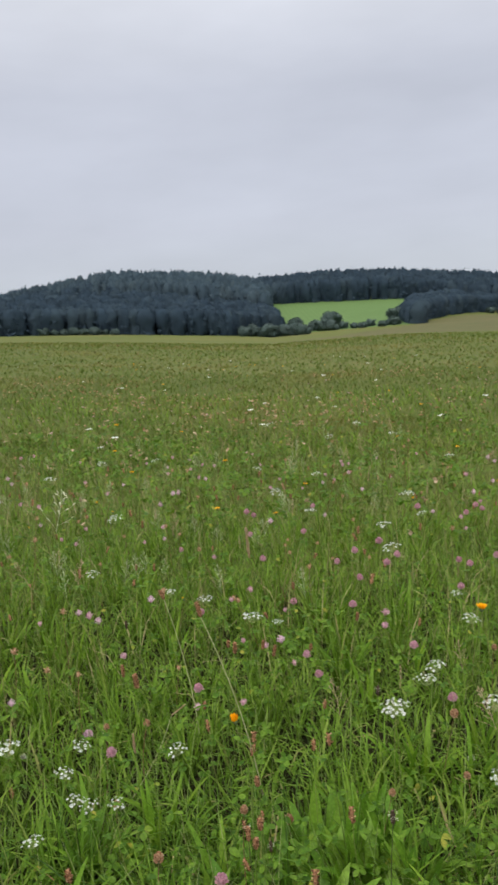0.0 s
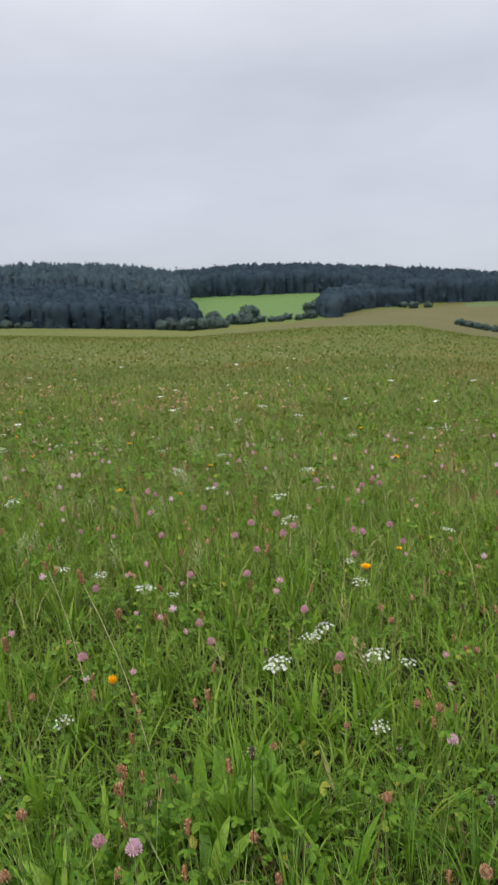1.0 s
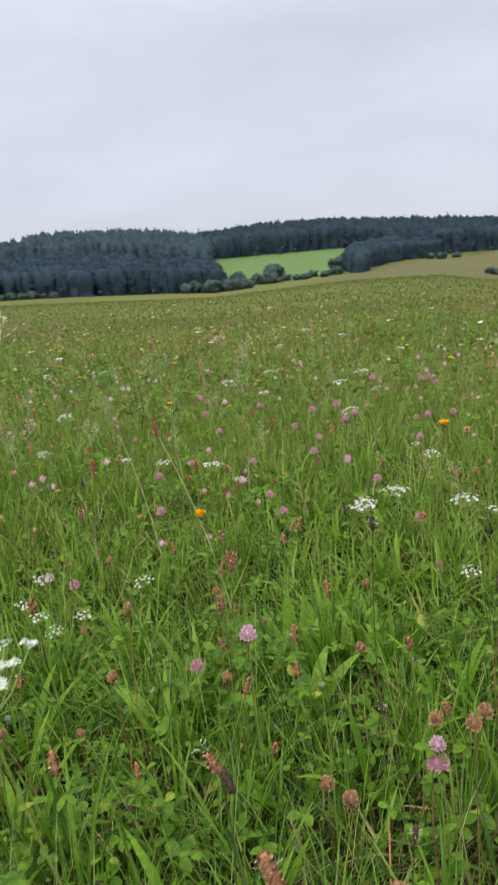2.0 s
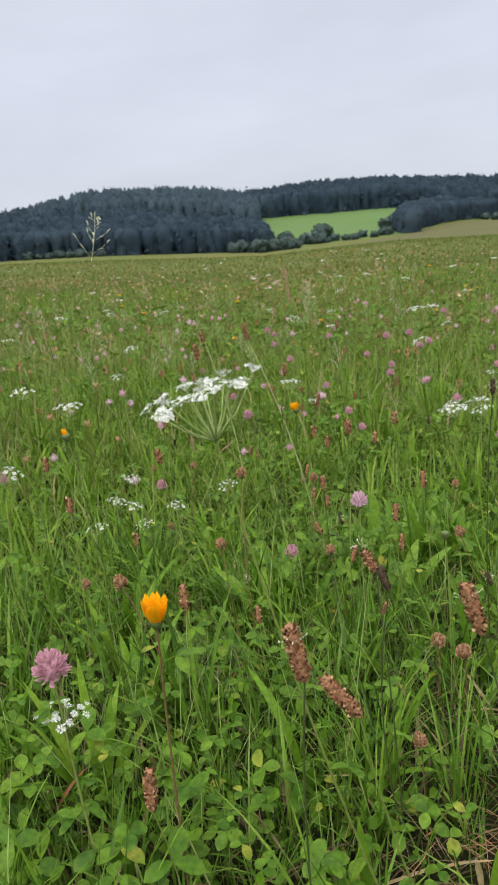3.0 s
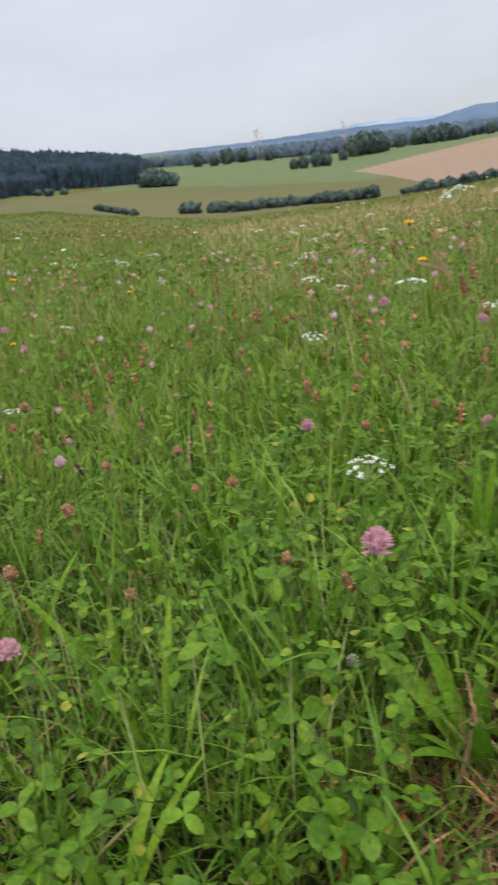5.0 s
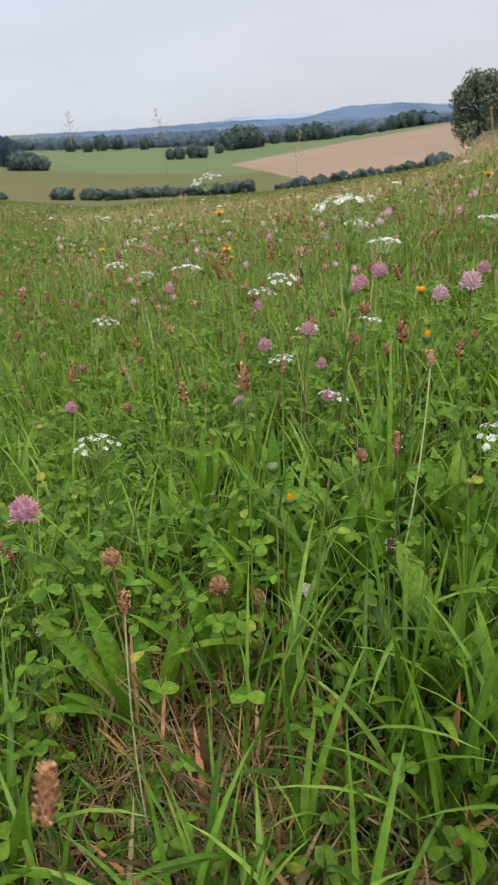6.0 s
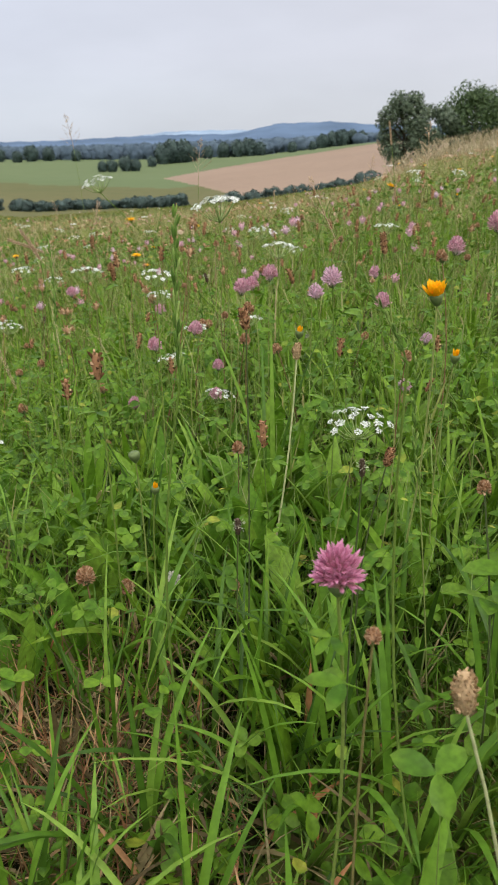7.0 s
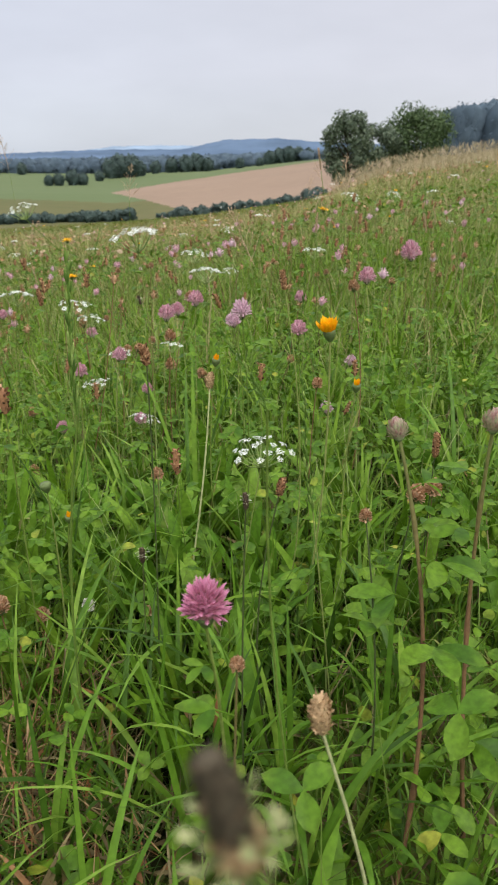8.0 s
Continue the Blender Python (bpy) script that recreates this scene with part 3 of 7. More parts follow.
# ---------------------------------------------------------------- distance: hills, woods, hedges, trees


def ridge(name, az, el, r, mat, label):
    fine = np.arange(az[0], az[-1] + 0.01, 0.12)
    e = np.interp(fine, az, el) + 0.018 * np.sin(fine * 3.7) + 0.008 * np.sin(fine * 11.0 + 1)
    s = Soup()
    cols = []
    for rr, share in ((r * 0.8, -0.6), (r * 0.93, 0.62), (r, 1.0), (r * 1.15, 0.2), (r * 1.25, -0.8)):
        x, y = polar(fine, rr)
        top = 0.8 + rr * np.tan(np.radians(np.where(share > 0, e * share - (1 - share) * 0.3, -0.9)))
        cols.append(np.stack((x, y, top), -1))
    g = np.stack(cols, 1)
    n, k = g.shape[:2]
    i, j = np.meshgrid(np.arange(n - 1), np.arange(k - 1), indexing="ij")
    quads = np.stack((i * k + j, (i + 1) * k + j, (i + 1) * k + j + 1, i * k + j + 1), -1).reshape(-1, 4)
    s.add(g.reshape(-1, 3), quads)
    return tagged(new(name, s.mesh(name, mat)), label, "backdrop", kind="structure")


ridge("backdrop", (24, 29, 35, 40, 44, 48, 51, 55, 58, 63, 70), (0.25, 0.35, 0.42, 0.65, 0.75, 0.75, 1.4, 1.5, 1.25, 1.1, 0.8), 2900, M_HILL, "wooded hills on the horizon, coloured blue with haze")
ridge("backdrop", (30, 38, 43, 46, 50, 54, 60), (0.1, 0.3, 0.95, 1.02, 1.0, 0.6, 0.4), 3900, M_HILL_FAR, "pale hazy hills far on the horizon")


CROWN_F = np.array((-0.02, 0.25, 0.50, 0.72, 0.90, 1.0))
CROWN_R = np.array((0.80, 1.00, 0.94, 0.76, 0.50, 0.10))
CROWN_ROUND = np.array((0.86, 0.98, 1.02, 0.93, 0.66, 0.16))


def conifers(name, spots, heights, label, seed, mat=M_CONIFER_HAZE, slim=0.32, sprays=24, tuft=1.1, crown=CROWN_R, low=0.25):
    """Forest trees with bulging, uneven crowns, shingled with drooping sprays; no two are alike."""
    rng = np.random.default_rng(seed)
    n, sides, k = len(spots), 6, len(CROWN_F)
    foot = ground_z(spots[:, 0], spots[:, 1])
    plump = rng.uniform(0.7, 1.4, n) * slim
    s = Soup()
    ang = np.arange(sides)[None, None] * 2 * np.pi / sides + rng.uniform(0, 6.3, (n, 1, 1)) + rng.normal(0, 0.12, (n, k, sides))
    rad = (heights * plump)[:, None, None] * crown[None, :, None] * rng.uniform(0.5, 1.1, (n, k, sides))
    up = foot[:, None, None] + heights[:, None, None] * (CROWN_F[None, :, None] + rng.normal(0, 0.018, (n, k, sides)))
    v = np.stack((spots[:, 0, None, None] + rad * np.cos(ang), spots[:, 1, None, None] + rad * np.sin(ang), up), -1)
    o = (np.arange(n) * k * sides)[:, None, None]
    quads = np.array([(i * sides + j, i * sides + (j + 1) % sides, (i + 1) * sides + (j + 1) % sides, (i + 1) * sides + j) for i in range(k - 1) for j in range(sides)])
    s.add(v.reshape(-1, 3), (o + quads[None]).reshape(-1, 4))
    m = n * sprays
    x, y, h, z0, pl = (np.repeat(q, sprays) for q in (spots[:, 0], spots[:, 1], heights, foot, plump))
    f = np.tile(np.linspace(low, 1.04, sprays), n) + rng.normal(0, 0.03, m)
    a = rng.uniform(0, 6.3, m)
    rad = h * pl * np.interp(f, CROWN_F, crown) * rng.uniform(0.72, 1.28, m)
    c = np.stack((x + np.cos(a) * rad, y + np.sin(a) * rad, z0 + f * h), -1)
    out = unit(np.stack((np.cos(a) * 0.6, np.sin(a) * 0.6, rng.uniform(-0.9, 0.2, m)), -1) + rng.normal(0, 0.4, (m, 3)))
    side = np.stack((-np.sin(a), np.cos(a), rng.normal(0, 0.25, m)), -1)
    L = (h * tuft * rng.uniform(0.025, 0.080, m) * (1.2 - 0.4 * f))[:, None]
    v = np.stack((c + out * L * 1.3, c + side * L * 0.9 - out * L * 0.7, c - side * L * 0.9 - out * L * 0.7), 1)
    s.add(v.reshape(-1, 3), None, np.arange(m * 3).reshape(-1, 3))
    return stuff(name, s, mat, label, "woods")


def wood_spots(az0, az1, r0, r1, count, top_az, top_el, hmin, hmax, seed, even=0.86, edge=((0,), (0,))):
    """Trees between two distances, none taller than the wood's skyline; edge moves the near side back, bearing by bearing."""
    rng = np.random.default_rng(seed)
    az = rng.uniform(az0, az1, count)
    near = r0 + np.interp(az, *edge)
    r = near + (r1 - near) * rng.uniform(0, 1, count) ** 1.3
    x, y = polar(az, r)
    z = ground_z(x, y)
    aim = 0.8 + r * np.tan(np.radians(np.interp(az, top_az, top_el)))
    h = np.clip((aim - z) * rng.uniform(even, 1.02, count), hmin, hmax)
    keep = aim - z > hmin * 0.8
    return np.stack((x, y), -1)[keep], h[keep]


TOP_FRONT = ((-30, -17.3, -13.5, -11.2, -9.4, -6.7, -2.0, 1.7, 3.2, 3.9), (1.2, 2.0, 2.45, 2.65, 2.5, 1.6, 0.9, 0.2, -0.2, -1.4))
TOP_HILL = ((-30, -17.3, -13.2, -9.4, -4.7, -1.4, 0.4, 2.6), (1.2, 2.0, 2.6, 3.2, 3.3, 2.65, 2.4, 2.2))
TOP_PLANTED = ((1.2, 2.2, 7, 12.5, 17.5, 20, 23.6, 26.3, 28.9), (1.3, 2.0, 2.2, 2.0, 1.45, 1.25, 0.9, 0.6, -0.9))
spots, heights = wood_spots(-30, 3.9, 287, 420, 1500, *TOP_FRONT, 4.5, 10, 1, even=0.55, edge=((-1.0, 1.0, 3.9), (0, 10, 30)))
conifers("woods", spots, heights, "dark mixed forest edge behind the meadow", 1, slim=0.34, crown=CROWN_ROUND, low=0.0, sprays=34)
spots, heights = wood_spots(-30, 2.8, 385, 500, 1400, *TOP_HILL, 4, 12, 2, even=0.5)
conifers("woods", spots, heights, "spruce forest on the wooded hill, greyed by haze in its colour", 2, M_CONIFER_HAZE_GREY, slim=0.24)
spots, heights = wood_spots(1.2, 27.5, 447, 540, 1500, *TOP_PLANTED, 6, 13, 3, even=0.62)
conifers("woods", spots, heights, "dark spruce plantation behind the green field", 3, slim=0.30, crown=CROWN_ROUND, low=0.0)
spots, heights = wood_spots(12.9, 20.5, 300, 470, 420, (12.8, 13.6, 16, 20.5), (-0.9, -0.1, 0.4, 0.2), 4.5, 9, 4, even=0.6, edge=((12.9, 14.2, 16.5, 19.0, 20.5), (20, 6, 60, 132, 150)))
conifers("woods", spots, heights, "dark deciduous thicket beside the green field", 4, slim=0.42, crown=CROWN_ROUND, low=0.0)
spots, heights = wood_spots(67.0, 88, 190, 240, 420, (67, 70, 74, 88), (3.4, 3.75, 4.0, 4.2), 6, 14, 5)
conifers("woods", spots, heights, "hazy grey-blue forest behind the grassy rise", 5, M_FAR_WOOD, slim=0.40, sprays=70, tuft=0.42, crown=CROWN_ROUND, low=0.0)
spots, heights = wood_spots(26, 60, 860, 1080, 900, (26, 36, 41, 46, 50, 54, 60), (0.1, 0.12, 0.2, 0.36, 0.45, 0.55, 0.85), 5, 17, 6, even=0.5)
conifers("woods", spots, heights, "bands of woods across the valley, tinted blue-green with haze", 6, M_FAR_WOOD, slim=0.75, sprays=26)


def leaf_cloud(soup, count, lumps, size, rng, hollow=0.25):
    """Leaves on the skins of many overlapping lumps (x, y, z, radius)."""
    lumps = np.array(lumps)
    share = lumps[:, 3] ** 2
    pick = rng.choice(len(lumps), count, p=share / share.sum())
    d = unit(rng.normal(size=(count, 3)))
    rad = lumps[pick, 3] * (hollow + (1.08 - hollow) * rng.uniform(0, 1, count) ** 0.45)
    p = lumps[pick, :3] + d * rad[:, None] * np.array((1, 1, 0.85))
    nrm = unit(d + UP * 0.3 + rng.normal(0, 0.45, (count, 3)))
    leaf = unit(np.cross(nrm, rng.normal(size=(count, 3))))
    L = size * rng.uniform(0.6, 1.4, count)
    s2 = np.cross(nrm, leaf)
    a = p - leaf * L[:, None] * 0.5
    b = p + s2 * L[:, None] * 0.32
    c = p + leaf * L[:, None] * 0.5
    e = p - s2 * L[:, None] * 0.32
    o = (np.arange(count) * 4)[:, None]
    soup.add(np.stack((a, b, c, e), 1).reshape(-1, 3), (o + np.arange(4)).reshape(-1, 4))


def round_crown(soup, height, spread, leaves, size, rng):
    """A far tree's crown: one uneven rounded mass, roughened all over with leaf sprays."""
    kx, ph = rng.uniform(2.0, 5.0, (6, 3)), rng.uniform(0, 6.3, 6)

    def skin(d):
        lump = sum(np.sin(d @ kx[q] + ph[q]) for q in range(6)) / 6
        return np.array((0, 0, height * 0.40)) + d * np.array((spread, spread, height * 0.58)) * (0.86 + 0.42 * lump)[:, None]
    u, w = np.meshgrid(np.arange(16) * 2 * np.pi / 16, np.linspace(0.08, np.pi - 0.05, 10), indexing="ij")
    d = np.stack((np.sin(w) * np.cos(u), np.sin(w) * np.sin(u), np.cos(w)), -1).reshape(-1, 3)
    quads = [(i * 10 + j, i * 10 + j + 1, (i + 1) % 16 * 10 + j + 1, (i + 1) % 16 * 10 + j) for i in range(16) for j in range(9)]
    soup.add(skin(d), quads)
    d = unit(rng.normal(size=(leaves, 3)))
    p = skin(d) * np.array((1, 1, 1)) + d * (size * rng.uniform(-0.1, 0.5, leaves))[:, None]
    nrm = unit(d + rng.normal(0, 0.7, (leaves, 3)))
    a = unit(np.cross(nrm, rng.normal(size=(leaves, 3))))
    b = np.cross(nrm, a)
    L = size * rng.uniform(0.5, 1.3, leaves)[:, None]
    soup.add(np.stack((p - a * L * 0.5, p + b * L * 0.4, p + a * L * 0.5 + d * L * 0.25, p - b * L * 0.4), 1).reshape(-1, 3), np.arange(leaves * 4).reshape(-1, 4))


def tree_meshes(name, height, spread, leaves, leaf_size, seed, mat, bare=0.22, lumps=16, solid=0.0):
    rng = np.random.default_rng(seed)
    wood = Soup()
    trunk_top = np.array((rng.normal(0, 0.04 * height), rng.normal(0, 0.04 * height), height * 0.72))
    tz = np.linspace(0, 1, 6)
    trunk = tz[:, None] * trunk_top + np.stack((np.sin(tz * 4) * 0.02 * height, np.cos(tz * 3) * 0.015 * height, tz * 0), -1)
    tube(wood, trunk, height * 0.03 * (1.15 - tz), 7)
    cl = []
    for k in range(lumps):
        a = k * 2.4 + rng.uniform(-0.4, 0.4)
        f = bare + (0.93 - bare) * (k + 0.5) / lumps
        reach = spread * (0.35 + 0.65 * math.sin(math.pi * min(1, (f - bare) / (1 - bare) * 0.85 + 0.12))) * rng.uniform(0.55, 1.0)
        end = np.array((math.cos(a) * reach, math.sin(a) * reach, height * f))
        root = trunk_top * max(0.12, f - 0.22) / 0.72 * (0.72 / 0.72)
        root[2] = min(root[2], trunk_top[2])
        mid = (root + end) / 2 + np.array((0, 0, height * 0.03))
        tube(wood, np.array((root, mid, end)), np.array((0.012, 0.008, 0.004)) * height, 4)
        cl.append((*end, spread * rng.uniform(0.30, 0.48)))
    cl.append((trunk_top[0], trunk_top[1], height * 0.86, spread * 0.34))
    crown = Soup()
    if solid:
        round_crown(crown, height, spread, leaves, leaf_size, rng)
    else:
        leaf_cloud(crown, leaves, cl, leaf_size, rng)
    return wood.mesh(name + "_trunk", M_BARK), crown.mesh(name + "_crown", mat)


def plant_tree(name, az, r, meshes, label, group="", turn=0.0, size=1.0, category="tree", sink=0.1):
    x, y = polar(az, r)
    x, y = float(x), float(y)
    place = Matrix.Translation((x, y, ground_at(x, y) - sink)) @ Matrix.Rotation(turn, 4, "Z") @ Matrix.Scale(size, 4)
    t = thing(name, place, label, category, group)
    link("trunk", meshes[0], t)
    link("crown", meshes[1], t)
    return t


near_tree = tree_meshes("ridge_tree", 4.1, 1.5, 7000, 0.17, 11, M_LEAF_GREY, bare=0.1, lumps=24)
plant_tree("tree", 60.9, 45, near_tree, "small grey-green willow tree at the end of the dry grass rise")
near_bush = tree_meshes("ridge_bush", 3.2, 2.0, 9000, 0.17, 12, M_LEAF_TREE, bare=0.05, lumps=28)
plant_tree("tree", 65.6, 50, near_bush, "broad dark green bushy tree behind the dry grass rise", turn=0.5)
gap_bush = tree_meshes("gap_bush", 3.0, 1.35, 6000, 0.15, 13, M_LEAF_GREY, bare=0.05, lumps=10)
plant_tree("tree", 63.0, 48, gap_bush, "thin grey-green sapling between two larger trees")

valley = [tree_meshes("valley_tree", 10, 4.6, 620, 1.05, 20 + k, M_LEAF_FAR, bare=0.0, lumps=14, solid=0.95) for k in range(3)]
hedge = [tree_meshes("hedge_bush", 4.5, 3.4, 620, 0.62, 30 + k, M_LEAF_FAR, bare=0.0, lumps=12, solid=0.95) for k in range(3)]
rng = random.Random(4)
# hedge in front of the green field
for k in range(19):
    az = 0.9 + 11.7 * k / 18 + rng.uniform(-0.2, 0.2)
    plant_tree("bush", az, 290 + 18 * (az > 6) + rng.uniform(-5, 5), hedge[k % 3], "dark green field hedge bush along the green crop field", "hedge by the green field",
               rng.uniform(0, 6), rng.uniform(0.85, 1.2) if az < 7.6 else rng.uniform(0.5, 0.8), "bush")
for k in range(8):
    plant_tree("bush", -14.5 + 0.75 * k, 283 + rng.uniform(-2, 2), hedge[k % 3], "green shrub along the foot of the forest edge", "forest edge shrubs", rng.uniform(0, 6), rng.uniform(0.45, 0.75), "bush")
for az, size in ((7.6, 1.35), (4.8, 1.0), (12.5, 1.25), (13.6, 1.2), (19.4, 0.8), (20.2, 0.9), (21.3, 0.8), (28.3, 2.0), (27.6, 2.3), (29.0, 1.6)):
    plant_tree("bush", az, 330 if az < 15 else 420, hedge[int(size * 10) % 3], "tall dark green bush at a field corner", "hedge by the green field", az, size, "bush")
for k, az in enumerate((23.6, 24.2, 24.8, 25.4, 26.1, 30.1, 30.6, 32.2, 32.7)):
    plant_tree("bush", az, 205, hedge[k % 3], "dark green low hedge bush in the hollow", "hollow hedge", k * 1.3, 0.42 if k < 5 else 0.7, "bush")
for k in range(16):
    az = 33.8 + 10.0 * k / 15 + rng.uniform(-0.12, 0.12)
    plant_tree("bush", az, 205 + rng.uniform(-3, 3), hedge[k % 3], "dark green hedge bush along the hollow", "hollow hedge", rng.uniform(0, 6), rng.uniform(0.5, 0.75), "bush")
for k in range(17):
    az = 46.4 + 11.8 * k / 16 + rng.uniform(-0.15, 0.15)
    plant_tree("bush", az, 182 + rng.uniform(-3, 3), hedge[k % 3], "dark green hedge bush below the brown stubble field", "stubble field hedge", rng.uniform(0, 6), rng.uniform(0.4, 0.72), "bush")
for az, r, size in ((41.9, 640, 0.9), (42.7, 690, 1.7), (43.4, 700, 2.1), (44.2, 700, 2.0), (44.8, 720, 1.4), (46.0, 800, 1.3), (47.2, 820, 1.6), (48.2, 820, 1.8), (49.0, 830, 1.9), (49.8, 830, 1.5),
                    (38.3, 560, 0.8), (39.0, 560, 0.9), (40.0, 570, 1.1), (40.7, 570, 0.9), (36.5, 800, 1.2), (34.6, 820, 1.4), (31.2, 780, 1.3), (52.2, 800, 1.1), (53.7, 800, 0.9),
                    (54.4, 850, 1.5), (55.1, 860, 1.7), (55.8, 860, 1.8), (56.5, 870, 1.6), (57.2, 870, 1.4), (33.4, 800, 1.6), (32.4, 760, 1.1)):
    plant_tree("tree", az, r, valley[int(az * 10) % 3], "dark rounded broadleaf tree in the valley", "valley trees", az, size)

# ---------------------------------------------------------------- the sward: what nobody could count
WEDGE = (-34.0, 84.0)
HUB = (0.25, -0.55)


def scatter(r0, r1, per_m2, rng, az=WEDGE, clump=0.0, scale=6.0):
    """Random spots in a ring sector, thinned to clumps."""
    area = math.radians(az[1] - az[0]) * 0.5 * (r1 * r1 - r0 * r0)
    n = int(area * per_m2)
    r = np.sqrt(rng.uniform(r0 * r0, r1 * r1, n))
    a = rng.uniform(az[0], az[1], n)
    x, y = polar(a, r)
    x, y = x + HUB[0], y + HUB[1]
    if clump:
        w = 0.5 + 0.25 * (np.sin(x * scale + 1.7 * np.sin(y * scale * 0.6)) + np.sin(y * scale * 1.13 + 2.1 * np.sin(x * scale * 0.45 + 1)))
        keep = rng.uniform(0, 1, n) > clump * w
        x, y = x[keep], y[keep]
    return x, y


def bare(x, y):
    """How thin the growth is (0 to 1): trodden litter patches near the walker."""
    return np.clip(1.3 - np.hypot((x - 0.79) / 0.14, (y - 0.25) / 0.19), 0, 1) * 0.62 + np.clip(1.3 - np.hypot((x - 0.05) / 0.19, (y - 0.58) / 0.19), 0, 1) * 0.5


def eye_room(x, y):
    """Keeps the tallest growth out from under the lens."""
    gap = np.minimum(np.hypot(x - 0.0, y - 0.03), np.hypot(x - 0.48, y + 0.28))
    gap = np.minimum(gap, np.hypot(x - 0.3, y + 0.08))
    return np.clip(0.42 + gap * 0.95, 0.42, 1.0)


def grass_ring(soup, r0, r1, per_m2, seed, length, width, segs, fold=0.0, az=WEDGE, clump=0.5, bend=(0.2, 1.3)):
    rng = np.random.default_rng(seed)
    x, y = scatter(r0, r1, per_m2, rng, az, clump)
    keep = rng.uniform(0, 1, len(x)) > bare(x, y)
    x, y = x[keep], y[keep]
    n = len(x)
    L = rng.uniform(*length, n) * (0.75 + 0.5 * rng.uniform(0, 1, n) ** 3) * eye_room(x, y)
    W = rng.uniform(*width, n)
    pos = np.stack((x, y, ground_z(x, y) - 0.006), -1)
    blades(soup, pos, rng.uniform(0, 2 * np.pi, n), L, W, rng.uniform(0.0, 0.35, n), rng.uniform(*bend, n), segs, fold)


def tufts(soup, r0, r1, per_m2, seed, count, length, width, segs, fold=0.0, az=WEDGE, reach=0.022, bend=(0.1, 1.2)):
    """Grass in tufts: blades fan out from shared feet."""
    rng = np.random.default_rng(seed)
    cx, cy = scatter(r0, r1, per_m2, rng, az, 0.5, 3.0)
    keep = rng.uniform(0, 1, len(cx)) > bare(cx, cy)
    cx, cy = cx[keep], cy[keep]
    k = rng.integers(count[0], count[1], len(cx))
    n = int(k.sum())
    vigour = np.repeat(rng.uniform(0.75, 1.2, len(cx)), k)
    a = rng.uniform(0, 6.3, n)
    off = reach * rng.uniform(0, 1, n) ** 0.6
    x, y = np.repeat(cx, k) + np.cos(a) * off, np.repeat(cy, k) + np.sin(a) * off
    L = rng.uniform(*length, n) * vigour * eye_room(x, y)
    face = a + rng.normal(0, 0.7, n)
    blades(soup, np.stack((x, y, ground_z(x, y) - 0.006), -1), face, L, rng.uniform(*width, n) * (0.6 + 0.4 * vigour), 0.05 + 0.30 * off / reach * rng.uniform(0.3, 1, n), rng.uniform(*bend, n) ** 1.4, segs, fold)


s = Soup()
FIRST, SECOND = (-34.0, 24.0), (22.0, 84.0)
tufts(s, 0.3, 2.3, 84, 1, (8, 20), (0.12, 0.245), (0.0024, 0.0050), 5, 0.3, az=FIRST)
tufts(s, 0.3, 1.25, 62, 35, (8, 20), (0.12, 0.27), (0.0032, 0.0062), 5, 0.3, az=SECOND)
tufts(s, 0.3, 2.3, 30, 2, (4, 10), (0.14, 0.26), (0.0055, 0.0090), 6, 0.25, az=FIRST)
tufts(s, 0.3, 1.25, 40, 36, (4, 11), (0.15, 0.29), (0.0058, 0.0098), 7, 0.25, az=SECOND, bend=(0.2, 1.5))
grass_ring(s, 0.3, 2.3, 900, 3, (0.06, 0.20), (0.0020, 0.0042), 3, 0.3)
grass_ring(s, 0.25, 1.3, 4200, 33, (0.06, 0.16), (0.0017, 0.0034), 3, az=(16.0, 84.0), clump=0.6)
grass_ring(s, 0.5, 2.0, 2300, 34, (0.07, 0.17), (0.0016, 0.0034), 3, az=(-34.0, 20.0), clump=0.4)
tufts(s, 0.4, 1.5, 30, 32, (3, 7), (0.19, 0.31), (0.0065, 0.0105), 8, 0.25, az=(20.0, 78.0), bend=(0.4, 1.7))
grass_ring(s, 0.3, 2.6, 3000, 31, (0.04, 0.12), (0.003, 0.0062), 2, az=FIRST, clump=0.5)
grass_ring(s, 0.3, 2.6, 4600, 39, (0.04, 0.12), (0.003, 0.0062), 2, az=SECOND, clump=0.35)
rng = np.random.default_rng(37)
for px, py in zip(rng.uniform(0.85, 1.03, 14), rng.uniform(-0.12, 0.20, 14)):
    n = int(rng.integers(4, 9))
    a = rng.uniform(0, 6.3, n)
    bx, by = px + 0.015 * np.cos(a), py + 0.015 * np.sin(a)
    blades(s, np.stack((bx, by, ground_z(bx, by) - 0.004), -1), a, rng.uniform(0.17, 0.29, n), rng.uniform(0.0065, 0.0108, n), rng.uniform(0.02, 0.35, n), rng.uniform(0.1, 1.5, n), 8, 0.25)
m = 520
x, y = 0.79 + 0.12 * rng.normal(0, 1, m), 0.22 + 0.16 * rng.normal(0, 1, m)
blades(s, np.stack((x, y, ground_z(x, y) - 0.004), -1), rng.uniform(0, 6.3, m), rng.uniform(0.03, 0.10, m), rng.uniform(0.0012, 0.0028, m), rng.uniform(0.0, 0.6, m), rng.uniform(0.1, 1.5, m), 4)
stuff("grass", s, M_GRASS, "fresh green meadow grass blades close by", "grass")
s = Soup()
tufts(s, 1.25, 2.3, 56, 45, (8, 18), (0.12, 0.25), (0.0036, 0.0066), 4, 0.3, az=SECOND, bend=(0.2, 1.4))
tufts(s, 1.25, 2.3, 30, 46, (4, 10), (0.14, 0.26), (0.0058, 0.0098), 5, 0.25, az=SECOND, bend=(0.3, 1.5))
